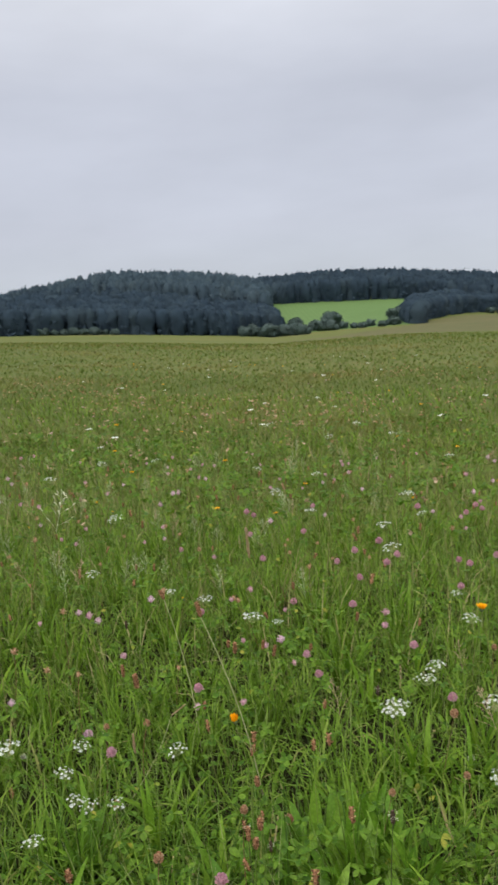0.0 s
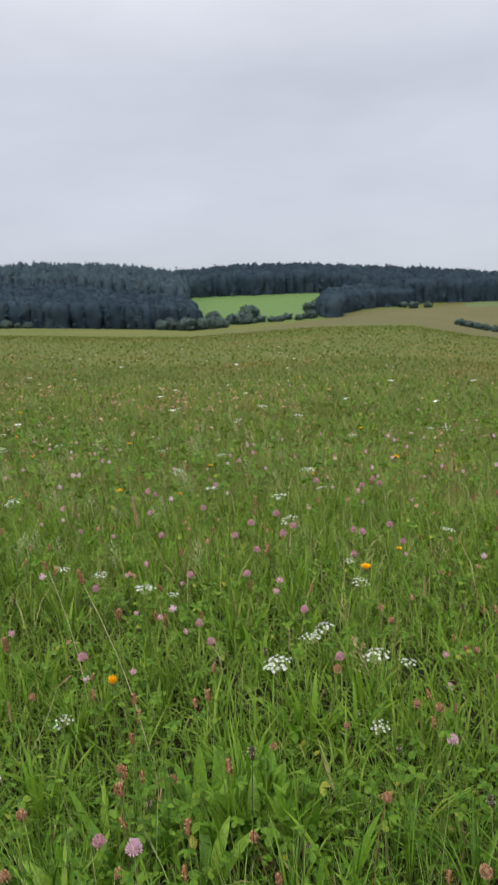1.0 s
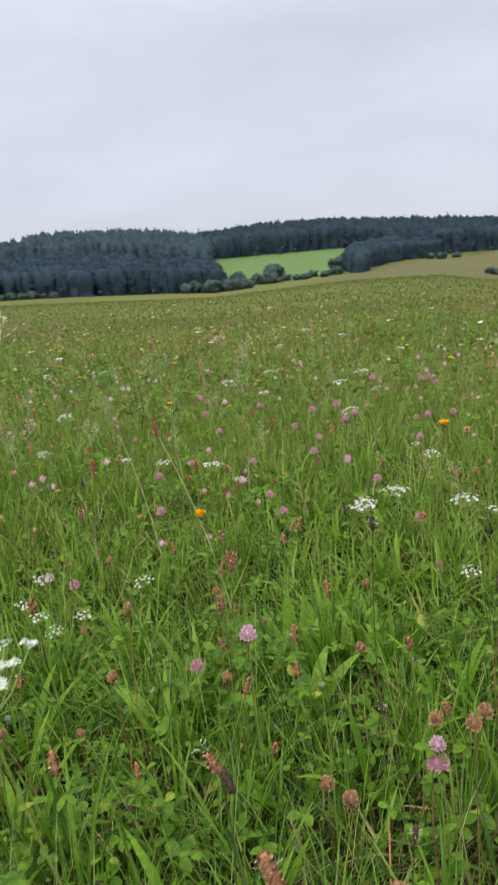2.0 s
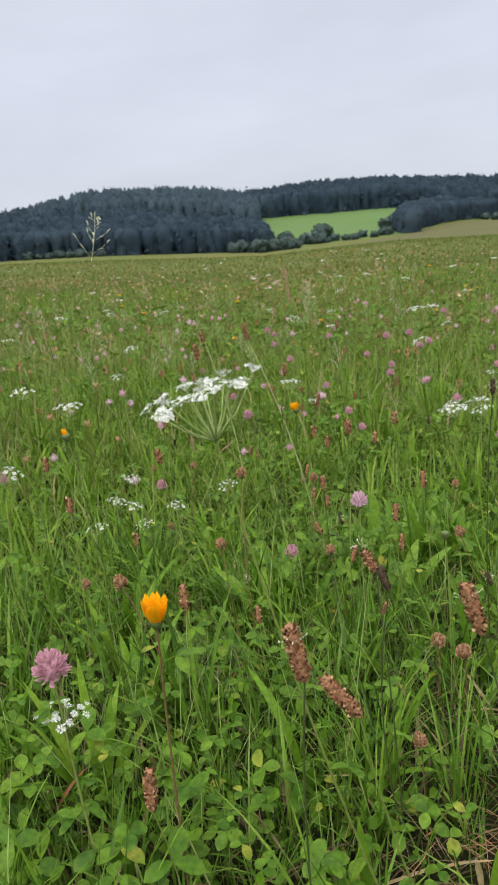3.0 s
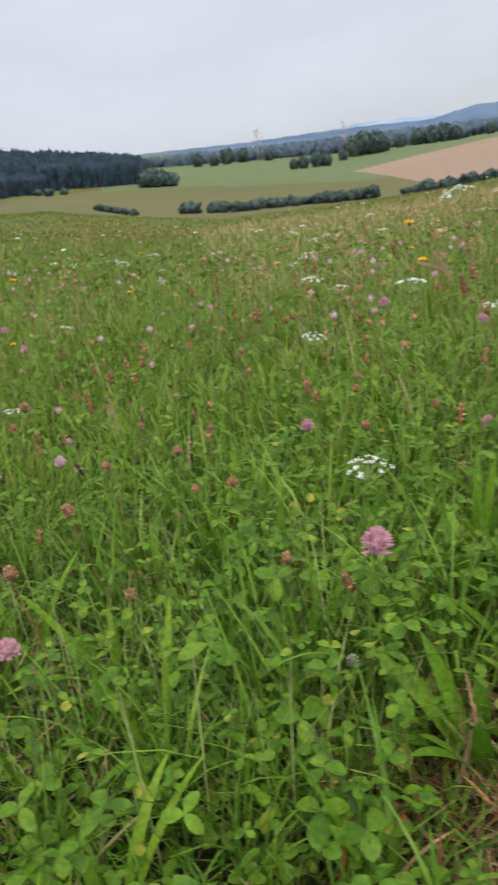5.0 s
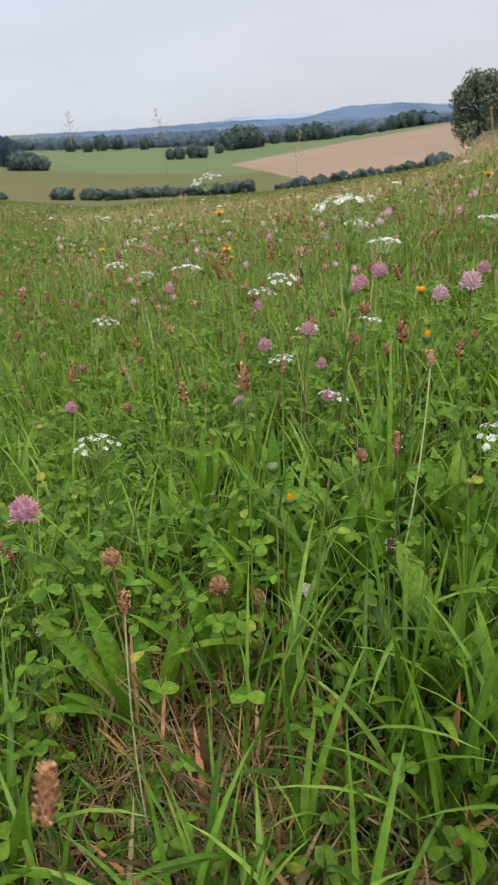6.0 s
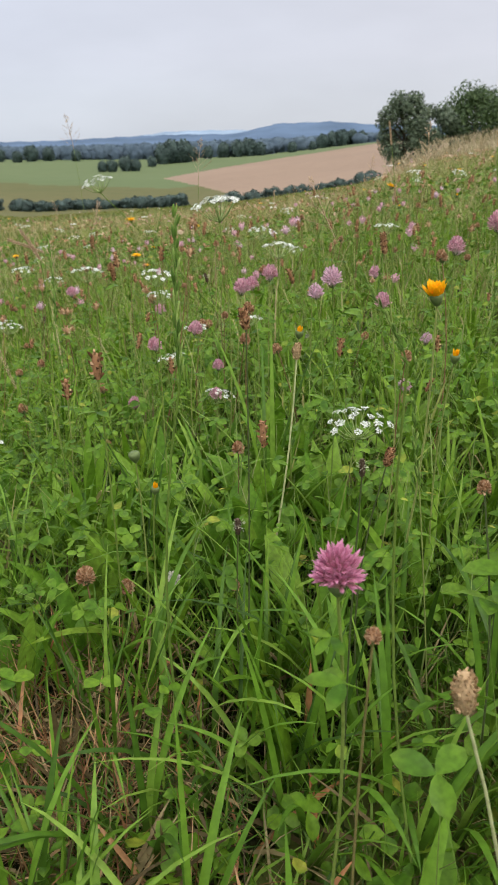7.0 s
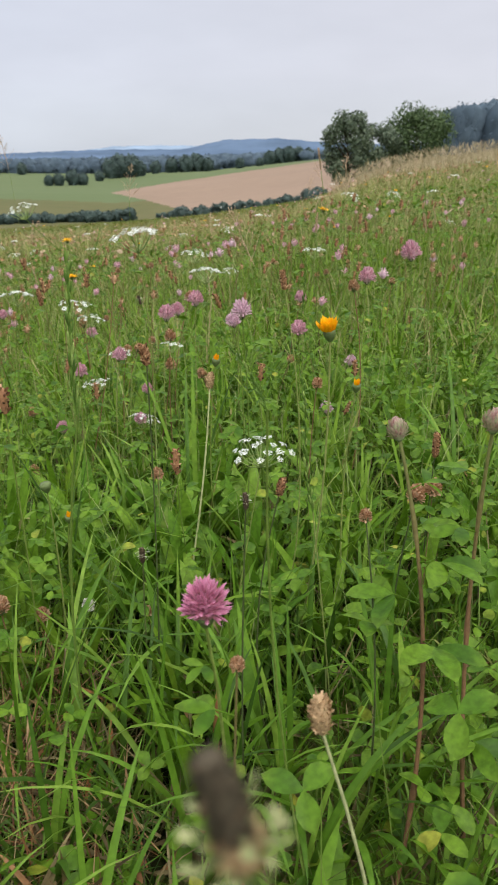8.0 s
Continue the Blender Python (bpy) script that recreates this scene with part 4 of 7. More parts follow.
grass_ring(s, 1.0, 2.1, 1900, 38, (0.09, 0.18), (0.0024, 0.0046), 3, az=(22.0, 76.0), clump=0.3)
tufts(s, 2.3, 5.0, 60, 4, (9, 22), (0.11, 0.25), (0.0046, 0.0085), 3)
grass_ring(s, 2.0, 5.0, 1900, 5, (0.10, 0.21), (0.005, 0.010), 2, clump=0.15, bend=(0.5, 1.7))
grass_ring(s, 0.1, 3.2, 1900, 6, (0.10, 0.22), (0.008, 0.014), 2, az=(82, 328), clump=0.2)
grass_ring(s, 3.2, 9.0, 340, 61, (0.12, 0.26), (0.011, 0.020), 2, az=(82, 328), clump=0.2)
stuff("grass", s, M_GRASS_MID, "green meadow grass between the flowers", "grass")
s = Soup()
grass_ring(s, 8.2, 13.5, 110, 8, (0.13, 0.25), (0.008, 0.013), 2)
grass_ring(s, 5.0, 8.5, 420, 7, (0.12, 0.24), (0.008, 0.013), 2, clump=0.2, bend=(0.5, 1.7))
stuff("grass", s, M_GRASS_MID, "green meadow grass further out", "grass")
s = Soup()
grass_ring(s, 3.0, 9.5, 260, 9, (0.16, 0.34), (0.004, 0.008), 3, clump=0.6)
grass_ring(s, 7, 20, 165, 10, (0.10, 0.21), (0.018, 0.029), 2, clump=0.1, bend=(0.7, 1.9))
grass_ring(s, 20, 45, 28, 11, (0.10, 0.19), (0.05, 0.075), 2, clump=0.1, bend=(0.8, 2.0))
grass_ring(s, 45, 90, 4, 12, (0.12, 0.22), (0.10, 0.16), 2, clump=0.3)
stuff("grass", s, M_GRASS_FAR, "olive green meadow sward with ripening seed stalks", "grass")

s = Soup()
grass_ring(s, 1.0, 3.2, 620, 62, (0.15, 0.29), (0.0014, 0.0026), 3, clump=0.5, bend=(0.0, 0.7))
grass_ring(s, 3.2, 6.5, 240, 63, (0.18, 0.31), (0.003, 0.0045), 2, clump=0.5, bend=(0.0, 0.7))
stuff("grass_stalks", s, M_STALK, "thin pale green flowering grass stalks in the sward", "grass")
s = Soup()
grass_ring(s, 2.2, 4.5, 260, 13, (0.22, 0.36), (0.003, 0.005), 2, az=(30.0, 84.0), clump=0.5)
grass_ring(s, 4.5, 9.0, 330, 15, (0.22, 0.36), (0.004, 0.007), 2, az=(30.0, 84.0), clump=0.4)
grass_ring(s, 9.0, 20.0, 90, 16, (0.22, 0.36), (0.008, 0.014), 2, az=(30.0, 84.0), clump=0.4)
grass_ring(s, 3.0, 9.0, 110, 14, (0.22, 0.36), (0.003, 0.0055), 2, az=(-34.0, 30.0), clump=0.6)
stuff("tall_grass", s, M_HAY, "thin straw-tinted ripening grass stalks in the meadow", "grass")
s = Soup()
rng = np.random.default_rng(19)
x, y = rng.uniform(0.55, 1.0, 64), rng.uniform(-0.12, 0.40, 64)
blades(s, np.stack((x, y, ground_z(x, y)), -1), rng.uniform(0, 6.3, 64), rng.uniform(0.05, 0.13, 64), rng.uniform(0.005, 0.010, 64), rng.uniform(0.1, 1.0, 64), rng.uniform(-0.3, 0.8, 64), 5, 0.3, 0.3)
stuff("dead_leaves", s, M_DEAD_LEAF, "rusty orange dead strap leaves in the sward", "litter")

# litter: dead straw lying in the sward
s = Soup()
rng = np.random.default_rng(9)
x, y = scatter(0.3, 2.2, 780, rng)
more = rng.normal(0, 1, (900, 2))
x = np.concatenate((x, 0.79 + 0.10 * more[:600, 0], 0.30 + 0.16 * more[600:, 0]))
y = np.concatenate((y, 0.22 + 0.13 * more[:600, 1], 0.85 + 0.12 * more[600:, 1]))
n = len(x)
blades(s, np.stack((x, y, ground_z(x, y) + rng.uniform(0.0, 0.03, n)), -1), rng.uniform(0, 6.3, n), rng.uniform(0.03, 0.13, n), 0.0012 + 0.006 * rng.uniform(0, 1, n) ** 2.5,
       rng.uniform(0.5, 1.5, n), rng.uniform(-0.3, 0.9, n), 3)
more = rng.normal(0, 1, (150, 2))
x, y = 0.05 + 0.11 * more[:, 0], 0.60 + 0.10 * more[:, 1]
blades(s, np.stack((x, y, ground_z(x, y) + rng.uniform(0.0, 0.03, 150)), -1), rng.uniform(0, 6.3, 150), rng.uniform(0.03, 0.11, 150), 0.0010 + 0.004 * rng.uniform(0, 1, 150) ** 3, rng.uniform(0.4, 1.5, 150), rng.uniform(-0.4, 1.0, 150), 4)
x2, y2 = scatter(0.25, 1.0, 1500, rng, az=(16.0, 84.0), clump=0.6, scale=9.0)
n = len(x2)
blades(s, np.stack((x2, y2, ground_z(x2, y2) + rng.uniform(0.0, 0.04, n)), -1), rng.uniform(0, 6.3, n), rng.uniform(0.02, 0.10, n), 0.0010 + 0.0025 * rng.uniform(0, 1, n) ** 2, rng.uniform(0.3, 1.6, n), rng.uniform(-0.4, 0.9, n), 2)
x, y = scatter(0.3, 2.0, 60, rng)
n = len(x)
blades(s, np.stack((x, y, ground_z(x, y) + 0.004), -1), rng.uniform(0, 6.3, n), rng.uniform(0.04, 0.11, n), rng.uniform(0.006, 0.013, n), rng.uniform(0.1, 1.3, n), rng.uniform(-0.2, 1.2, n), 6, 0.4, 0.6)
stuff("litter", s, M_DRY, "brown dead grass litter on the meadow floor", "litter")

# curled rusty straws in the trodden patches
s = Soup()
rng = np.random.default_rng(41)
more = rng.normal(0, 1, (620, 2))
x = np.concatenate((0.78 + 0.075 * more[:360, 0], 0.72 + 0.10 * more[360:500, 0], 0.04 + 0.10 * more[500:560, 0]))
y = np.concatenate((0.26 + 0.10 * more[:360, 1], 0.14 + 0.09 * more[360:500, 1], 0.60 + 0.09 * more[500:560, 1]))
n = len(x)
blades(s, np.stack((x, y, ground_z(x, y) + rng.uniform(0.005, 0.035, n)), -1), rng.uniform(0, 6.3, n), rng.uniform(0.04, 0.12, n), rng.uniform(0.0009, 0.0020, n), rng.uniform(0.2, 1.6, n), rng.uniform(-0.6, 1.3, n), 6)
m = 260
x, y = 0.77 + 0.09 * rng.normal(0, 1, m), 0.22 + 0.12 * rng.normal(0, 1, m)
blades(s, np.stack((x, y, ground_z(x, y)), -1), rng.uniform(0, 6.3, m), rng.uniform(0.02, 0.06, m), rng.uniform(0.0010, 0.0024, m), rng.uniform(0.0, 0.9, m), rng.uniform(-0.3, 0.9, m), 3)
stuff("straw", s, M_RUST, "curled rusty straws in trodden patches of the sward", "litter")

# hay standing on the rise
s = Soup()
rng = np.random.default_rng(10)
x, y = scatter(14, 36, 95, rng, az=(59.0, 84.0))
keep = rng.uniform(0, 1, len(x)) < np.clip((np.degrees(np.arctan2(x, y)) - 58.5) / 3.0, 0, 1) * np.clip((np.hypot(x, y) - 19 - 7 * rng.uniform(0, 1, len(x))) / 5, 0, 1)
x, y = x[keep], y[keep]
n = len(x)
blades(s, np.stack((x, y, ground_z(x, y)), -1), rng.uniform(0, 6.3, n), rng.uniform(0.28, 0.72, n) * (0.75 + 0.25 * np.sin(x * 1.9 + y)), rng.uniform(0.009, 0.017, n), rng.uniform(0, 0.4, n), rng.uniform(0, 1.0, n), 2)
m = n // 7
tx, ty = x[:m], y[:m]
blades(s, np.stack((tx, ty, ground_z(tx, ty) + rng.uniform(0.3, 0.55, m)), -1), rng.uniform(0, 6.3, m), rng.uniform(0.10, 0.22, m), rng.uniform(0.015, 0.03, m), rng.uniform(0, 0.5, m), rng.uniform(0, 0.9, m), 3, 0, 1.0)
stuff("tall_grass", s, M_STRAW, "tall straw-coloured dry grass on the rise", "grass")


def clover_foliage(soup, stalks, x, y, height, size, rng, slim=0.78, fine=True):
    """Leaves of three on slanting stalks."""
    n = len(x)
    base = np.stack((x, y, ground_z(x, y)), -1)
    a = rng.uniform(0, 6.3, n)
    off = rng.uniform(0.0, 0.4, n) * height
    top = base + np.stack((np.cos(a) * off, np.sin(a) * off, height), -1)
    if stalks is not None:
        lean = np.arctan2(off, height)
        blades(stalks, base, a, np.hypot(off, height) * 1.02, np.full(n, 0.0016), lean, np.zeros(n), 2)
    tilt = unit(np.stack((rng.normal(0, 0.35, n), rng.normal(0, 0.35, n), np.ones(n)), -1))
    turn = rng.uniform(0, 6.3, n)
    for k in range(3):
        t = turn + k * 2.094 + rng.normal(0, 0.15, n)
        flat = np.stack((np.cos(t), np.sin(t), np.zeros(n)), -1)
        d = unit(flat - tilt * np.sum(flat * tilt, -1, keepdims=True) + UP * rng.normal(-0.05, 0.22, n)[:, None])
        make = round_leaflets if fine else leaflets
        make(soup, top, d, tilt, size * rng.uniform(0.85, 1.15, n), size * slim * rng.uniform(0.85, 1.12, n), fold=0.3, droop=rng.uniform(0.0, 0.3, n)[:, None])


leaf_soup, stalk_soup = Soup(), Soup()
rng = np.random.default_rng(21)
x, y = (np.concatenate(pair) for pair in zip(scatter(0.3, 2.2, 780, rng, FIRST, clump=0.95, scale=5.0), scatter(0.3, 2.1, 800, rng, SECOND, clump=0.8, scale=4.0)))
keep = rng.uniform(0, 1, len(x)) > np.maximum(bare(x, y), 0.65 * (np.hypot(x - 0.78, y + 0.05) < 0.36))
x, y = x[keep], y[keep]
n = len(x)
clover_foliage(leaf_soup, stalk_soup, x, y, rng.uniform(0.03, 0.165, n) * eye_room(x, y), rng.uniform(0.010, 0.023, n), rng)
x, y = (np.concatenate(pair) for pair in zip(scatter(0.45, 2.1, 125, rng, FIRST, clump=1.0, scale=5.0), scatter(0.45, 2.1, 100, rng, SECOND, clump=0.9, scale=5.0)))
keep = (np.hypot(x - 0.78, y - 0.10) > 0.42) & (bare(x, y) < 0.3)
x, y = x[keep], y[keep]
n = len(x)
cx, cy = scatter(1.0, 2.4, 680, rng, SECOND, clump=0.6, scale=5.0)
clover_foliage(leaf_soup, None, cx, cy, rng.uniform(0.09, 0.20, len(cx)), rng.uniform(0.011, 0.021, len(cx)), rng, fine=False)
clover_foliage(leaf_soup, stalk_soup, x, y, rng.uniform(0.04, 0.17, n) * eye_room(x, y), rng.uniform(0.022, 0.036, n), rng, 0.6)
big = np.array(((0.737, -0.287, 0.37), (0.725, -0.275, 0.37), (0.778, -0.289, 0.36), (0.938, -0.198, 0.36), (0.941, -0.17, 0.35), (0.85, -0.167, 0.34), (0.842, -0.243, 0.35), (0.793, -0.263, 0.34),
                (-0.38, 0.59, 0.14), (-0.365, 0.60, 0.12), (-0.30, 0.593, 0.14), (-0.32, 0.61, 0.12), (-0.385, 0.66, 0.14), (-0.355, 0.645, 0.15), (-0.218, 0.589, 0.14), (-0.24, 0.60, 0.10), (-0.094, 0.54, 0.13), (-0.12, 0.56, 0.10), (-0.115, 0.53, 0.08),
                (0.568, 0.314, 0.15), (0.585, 0.33, 0.13), (0.55, 0.345, 0.14), (0.60, 0.30, 0.11), (0.643, 0.482, 0.13), (0.665, 0.47, 0.12), (0.744, 0.374, 0.10), (0.715, 0.39, 0.09),
                (0.949, -0.198, 0.16), (0.976, -0.235, 0.18), (0.99, -0.21, 0.15), (0.93, -0.225, 0.15)))
clover_foliage(leaf_soup, stalk_soup, big[:, 0], big[:, 1], (big[:, 2] - ground_z(big[:, 0], big[:, 1])) * 0.8, rng.uniform(0.024, 0.034, len(big)), rng, 0.62)
x, y = scatter(0.3, 2.4, 880, rng, clump=0.35, scale=7.0)
keep = rng.uniform(0, 1, len(x)) > 1.2 * bare(x, y)
x, y = x[keep], y[keep]
n = len(x)
clover_foliage(leaf_soup, None, x, y, rng.uniform(0.01, 0.08, n), rng.uniform(0.012, 0.024, n), rng, fine=False)
x, y = scatter(2.1, 4.8, 330, rng, clump=0.8, scale=3.0)
n = len(x)
clover_foliage(leaf_soup, None, x, y, rng.uniform(0.05, 0.18, n), rng.uniform(0.015, 0.028, n), rng, fine=False)
x, y = scatter(4.8, 9, 120, rng, clump=0.8, scale=1.5)
n = len(x)
clover_foliage(leaf_soup, None, x, y, rng.uniform(0.08, 0.2, n), rng.uniform(0.028, 0.045, n), rng, fine=False)
stuff("clover_foliage", leaf_soup, M_CLOVER_LEAF, "green three-part clover leaves filling the sward", "foliage")
stuff("clover_stalks", stalk_soup, M_STEM, "thin green clover leaf stalks", "foliage")

# lance leaves of plantain, in rosettes
s = Soup()
rng = np.random.default_rng(22)
cx, cy = scatter(0.4, 3.6, 14, rng)
keep = (bare(cx, cy) < 0.25) & (np.hypot(cx - 0.78, cy - 0.40) > 0.13)
cx, cy = np.concatenate((cx[keep], (0.30, 0.42, 0.20, 0.95, 1.00, 0.98, -0.41, -0.38, -0.36, -0.23, 0.44, 0.46))), np.concatenate((cy[keep], (1.18, 1.30, 1.05, 0.06, 0.10, -0.02, 1.62, 1.60, 1.64, 1.78, 1.92, 1.86)))
for px, py in zip(cx, cy):
    n = int(rng.integers(5, 10))
    a = rng.uniform(0, 6.3, n)
    bx, by = px + 0.015 * np.cos(a), py + 0.015 * np.sin(a)
    room = eye_room(np.array([px]), np.array([py]))[0]
    blades(s, np.stack((bx, by, ground_z(bx, by)), -1), a, rng.uniform(0.10, 0.22, n) * room, rng.uniform(0.010, 0.018, n), rng.uniform(0.1, 0.5, n), rng.uniform(0.2, 1.1, n), 7, 0.22, 1.0)
for px, py, L, W, lean, turn in ((0.916, 0.021, 0.125, 0.030, 0.04, 2.0), (0.90, 0.03, 0.10, 0.022, 0.3, 0.6), (0.201, 0.536, 0.16, 0.030, 0.06, -1.2), (0.215, 0.55, 0.13, 0.024, 0.35, 0.4), (0.84, 0.30, 0.11, 0.012, 0.02, 1.9),
                                 (0.30, 1.16, 0.17, 0.022, 0.15, 2.6), (0.34, 1.20, 0.16, 0.020, 0.2, 1.0), (-0.33, 1.05, 0.16, 0.024, 0.15, -0.5), (-0.30, 1.08, 0.14, 0.020, 0.3, 2.2)):
    blades(s, np.array([[px, py, ground_at(px, py)]]), np.array([turn]), np.array([L]), np.array([W]), np.array([lean]), np.array([0.35]), 8, 0.22, 1.0)
for px, py, L, W, lean, turn in ((-0.07, 0.575, 0.13, 0.017, 0.10, 1.7), (-0.10, 0.58, 0.10, 0.012, 0.25, 2.4), (0.045, 0.56, 0.14, 0.018, 0.05, 0.4), (0.055, 0.60, 0.15, 0.012, 0.9, 0.1)):
    blades(s, np.array([[px, py, ground_at(px, py)]]), np.array([turn]), np.array([L]), np.array([W]), np.array([lean]), np.array([0.3]), 8, 0.25, 0.25)
stuff("plantain_foliage", s, M_BROAD_LEAF, "ribbed lance-shaped plantain leaves", "foliage")

# blunt spoon-shaped leaves of meadow herbs, in dense upright rosettes
s = Soup()
rng = np.random.default_rng(42)
cx, cy = scatter(0.95, 2.2, 24, rng, az=(30.0, 80.0))
cx, cy = np.concatenate((cx, rng.uniform(1.02, 1.42, 26), rng.normal(0.24, 0.10, 20), rng.normal(0.0, 0.10, 6))), np.concatenate((cy, rng.uniform(0.12, 0.56, 26), rng.normal(1.56, 0.06, 20), rng.normal(1.36, 0.06, 6)))
for px, py in zip(cx, cy):
    n = int(rng.integers(6, 11))
    a = rng.uniform(0, 6.3, n)
    bx, by = px + 0.02 * np.cos(a), py + 0.02 * np.sin(a)
    L = rng.uniform(0.07, 0.18, n)
    blades(s, np.stack((bx, by, ground_z(bx, by)), -1), a, L, 0.014 + 0.10 * L * rng.uniform(0.6, 1.3, n), rng.uniform(0.0, 0.45, n), rng.uniform(0.1, 1.2, n), 7, 0.2, 0.75)
stuff("herb_foliage", s, M_HERB, "blunt fresh green herb leaves in dense rosettes", "foliage")

# feathery yarrow leaves low in the sward
s = Soup()
rng = np.random.default_rng(23)
cx, cy = scatter(0.4, 2.2, 42, rng)
cx, cy = np.concatenate((cx, rng.normal(0.79, 0.035, 12), rng.normal(0.73, 0.04, 10))), np.concatenate((cy, rng.normal(0.09, 0.03, 12), rng.normal(0.18, 0.04, 10)))
for px, py in zip(cx, cy):
    L = rng.uniform(0.06, 0.12)
    a = rng.uniform(0, 6.3)
    k = 16
    f = np.linspace(0.15, 1, k)
    el = rng.uniform(0.3, 1.0)
    d = np.array((math.cos(a) * math.cos(el), math.sin(a) * math.cos(el), math.sin(el)))
    base = np.array((px, py, ground_at(px, py))) + f[:, None] * L * d - UP * (f[:, None] ** 2) * L * 0.2
    side = np.array((-math.sin(a), math.cos(a), 0.0))
    for sign in (-1, 1):
        leaflets(s, base, side * sign + d * 0.6 + rng.normal(0, 0.15, (k, 3)), np.tile(UP, (k, 1)), 0.16 * L * np.sin(np.pi * (0.12 + 0.82 * f)), np.full(k, 0.0022), fold=0.1)
    tube(s, base[::5], 0.0006, 3)
stuff("yarrow_foliage", s, M_FEATHER, "feathery dark green yarrow leaves low in the sward", "foliage")

# ---------------------------------------------------------------- flower heads
GOLDEN = 2.39996


def clover_head(name, mat, seed, florets=95, r=0.0135, droop=0.25, length=0.0115, spread=1.95, open_tip=1.0, girth=0.0030, layers=2, tall=1.0):
    """A globe of narrow florets round a small core; its origin is the underside."""
    rng = np.random.default_rng(seed)
    i = np.arange(florets) + 0.5
    th = spread * np.sqrt(i / florets)
    ph = i * GOLDEN + rng.normal(0, 0.12, florets)
    d = np.stack((np.sin(th) * np.cos(ph), np.sin(th) * np.sin(ph), np.cos(th)), -1)
    core = np.array((0, 0, r * 0.75))
    base = core + d * r * 0.56 * np.array((0.9, 0.9, 1.3 * tall))
    rise = 0.30 + 0.75 * (1 - (th / spread) ** 2) - (droop - 0.2)
    aim = unit(d * np.array((1, 1, 0.6)) + UP * rise[:, None] + rng.normal(0, 0.17, (florets, 3)))
    s = Soup()
    f = np.linspace(0, 1, 6)
    tube(s, core + np.stack((0 * f, 0 * f, (f - 0.5) * 1.5 * r * tall), -1), 0.6 * r * np.sin(np.pi * (0.12 + 0.8 * f)) ** 0.7, 6)
    L = 0.80 * length * rng.uniform(0.8, 1.2, florets)
    leaflets(s, base, aim, UP + d, L, np.full(florets, girth) * rng.uniform(0.8, 1.3, florets), widest=0.62, fold=0.8, droop=-0.12, blunt=1.0 * open_tip)
    if layers > 1:
        leaflets(s, base, aim + rng.normal(0, 0.16, (florets, 3)), d - UP, L * 0.9, np.full(florets, 0.0024), widest=0.6, fold=0.6, droop=-0.1)
    return s.mesh(name, mat)


def bud_head(name, seed, florets=80, wide=0.0102, tall=0.0118):
    """A closed head: florets lie pressed upwards on an egg."""
    rng = np.random.default_rng(seed)
    th = np.arccos(np.linspace(0.97, -0.92, florets))
    ph = np.arange(florets) * GOLDEN
    d = np.stack((np.sin(th) * np.cos(ph), np.sin(th) * np.sin(ph), np.cos(th)), -1)
    rise = np.stack((-np.cos(th) * np.cos(ph), -np.cos(th) * np.sin(ph), np.sin(th)), -1)
    base = np.array((0, 0, tall * 0.95)) + d * np.array((wide, wide, tall)) * 0.85
    s = Soup()
    leaflets(s, base, rise + d * 0.28 + rng.normal(0, 0.06, (florets, 3)), d, rng.uniform(0.007, 0.0095, florets), np.full(florets, 0.0033), widest=0.5, fold=-0.5, droop=0.12, blunt=0.7)
    f = np.linspace(0, 1, 6)
    tube(s, np.stack((0 * f, 0 * f, f * tall * 1.9), -1), wide * 0.82 * np.sin(np.pi * (0.1 + 0.85 * f)) ** 0.6, 8)
    return s.mesh(name, M_BUD_PURPLE)


def clover_cup(name):
    s = Soup()
    f = np.linspace(0, 1, 5)
    tube(s, np.stack((f * 0, f * 0, f * 0.009 - 0.002), -1), 0.0018 + 0.0042 * np.sin(f * 2.2), 8)
    return s.mesh(name, M_CUP)


def plantain_head(name, mat, seed, length=0.032, r=0.0046, dense=4200, coarse=1.0, full=0.45):
    """A spike of overlapping dry seed scales round a core."""
    rng = np.random.default_rng(seed)
    s = Soup()
    f = np.linspace(0, 1, 9)
    body = r * np.sin(np.pi * (0.10 + 0.80 * f)) ** full
    bow = rng.uniform(-0.08, 0.08)
    tube(s, np.stack((bow * length * f * f, 0 * f, f * length), -1), body * 0.8, 8)
    n = int(dense * length)
    g = (np.arange(n) + 0.5) / n
    ph = np.arange(n) * GOLDEN
    rr = r * np.sin(np.pi * (0.10 + 0.80 * g)) ** full
    d = np.stack((np.cos(ph), np.sin(ph), 0 * g), -1)
    base = d * (rr * 0.72)[:, None] + np.stack((bow * length * g * g, 0 * g, g * length * 0.97), -1)
    leaflets(s, base, unit(d * 0.9 + UP * 0.75 + rng.normal(0, 0.18, (n, 3))), UP * 0.6 - d * -0.6 + rng.normal(0, 0.1, (n, 3)), rng.uniform(0.0016, 0.0042, n) * coarse, rng.uniform(0.0016, 0.003, n) * coarse, fold=0.8, droop=-0.35)
    return s.mesh(name, mat)


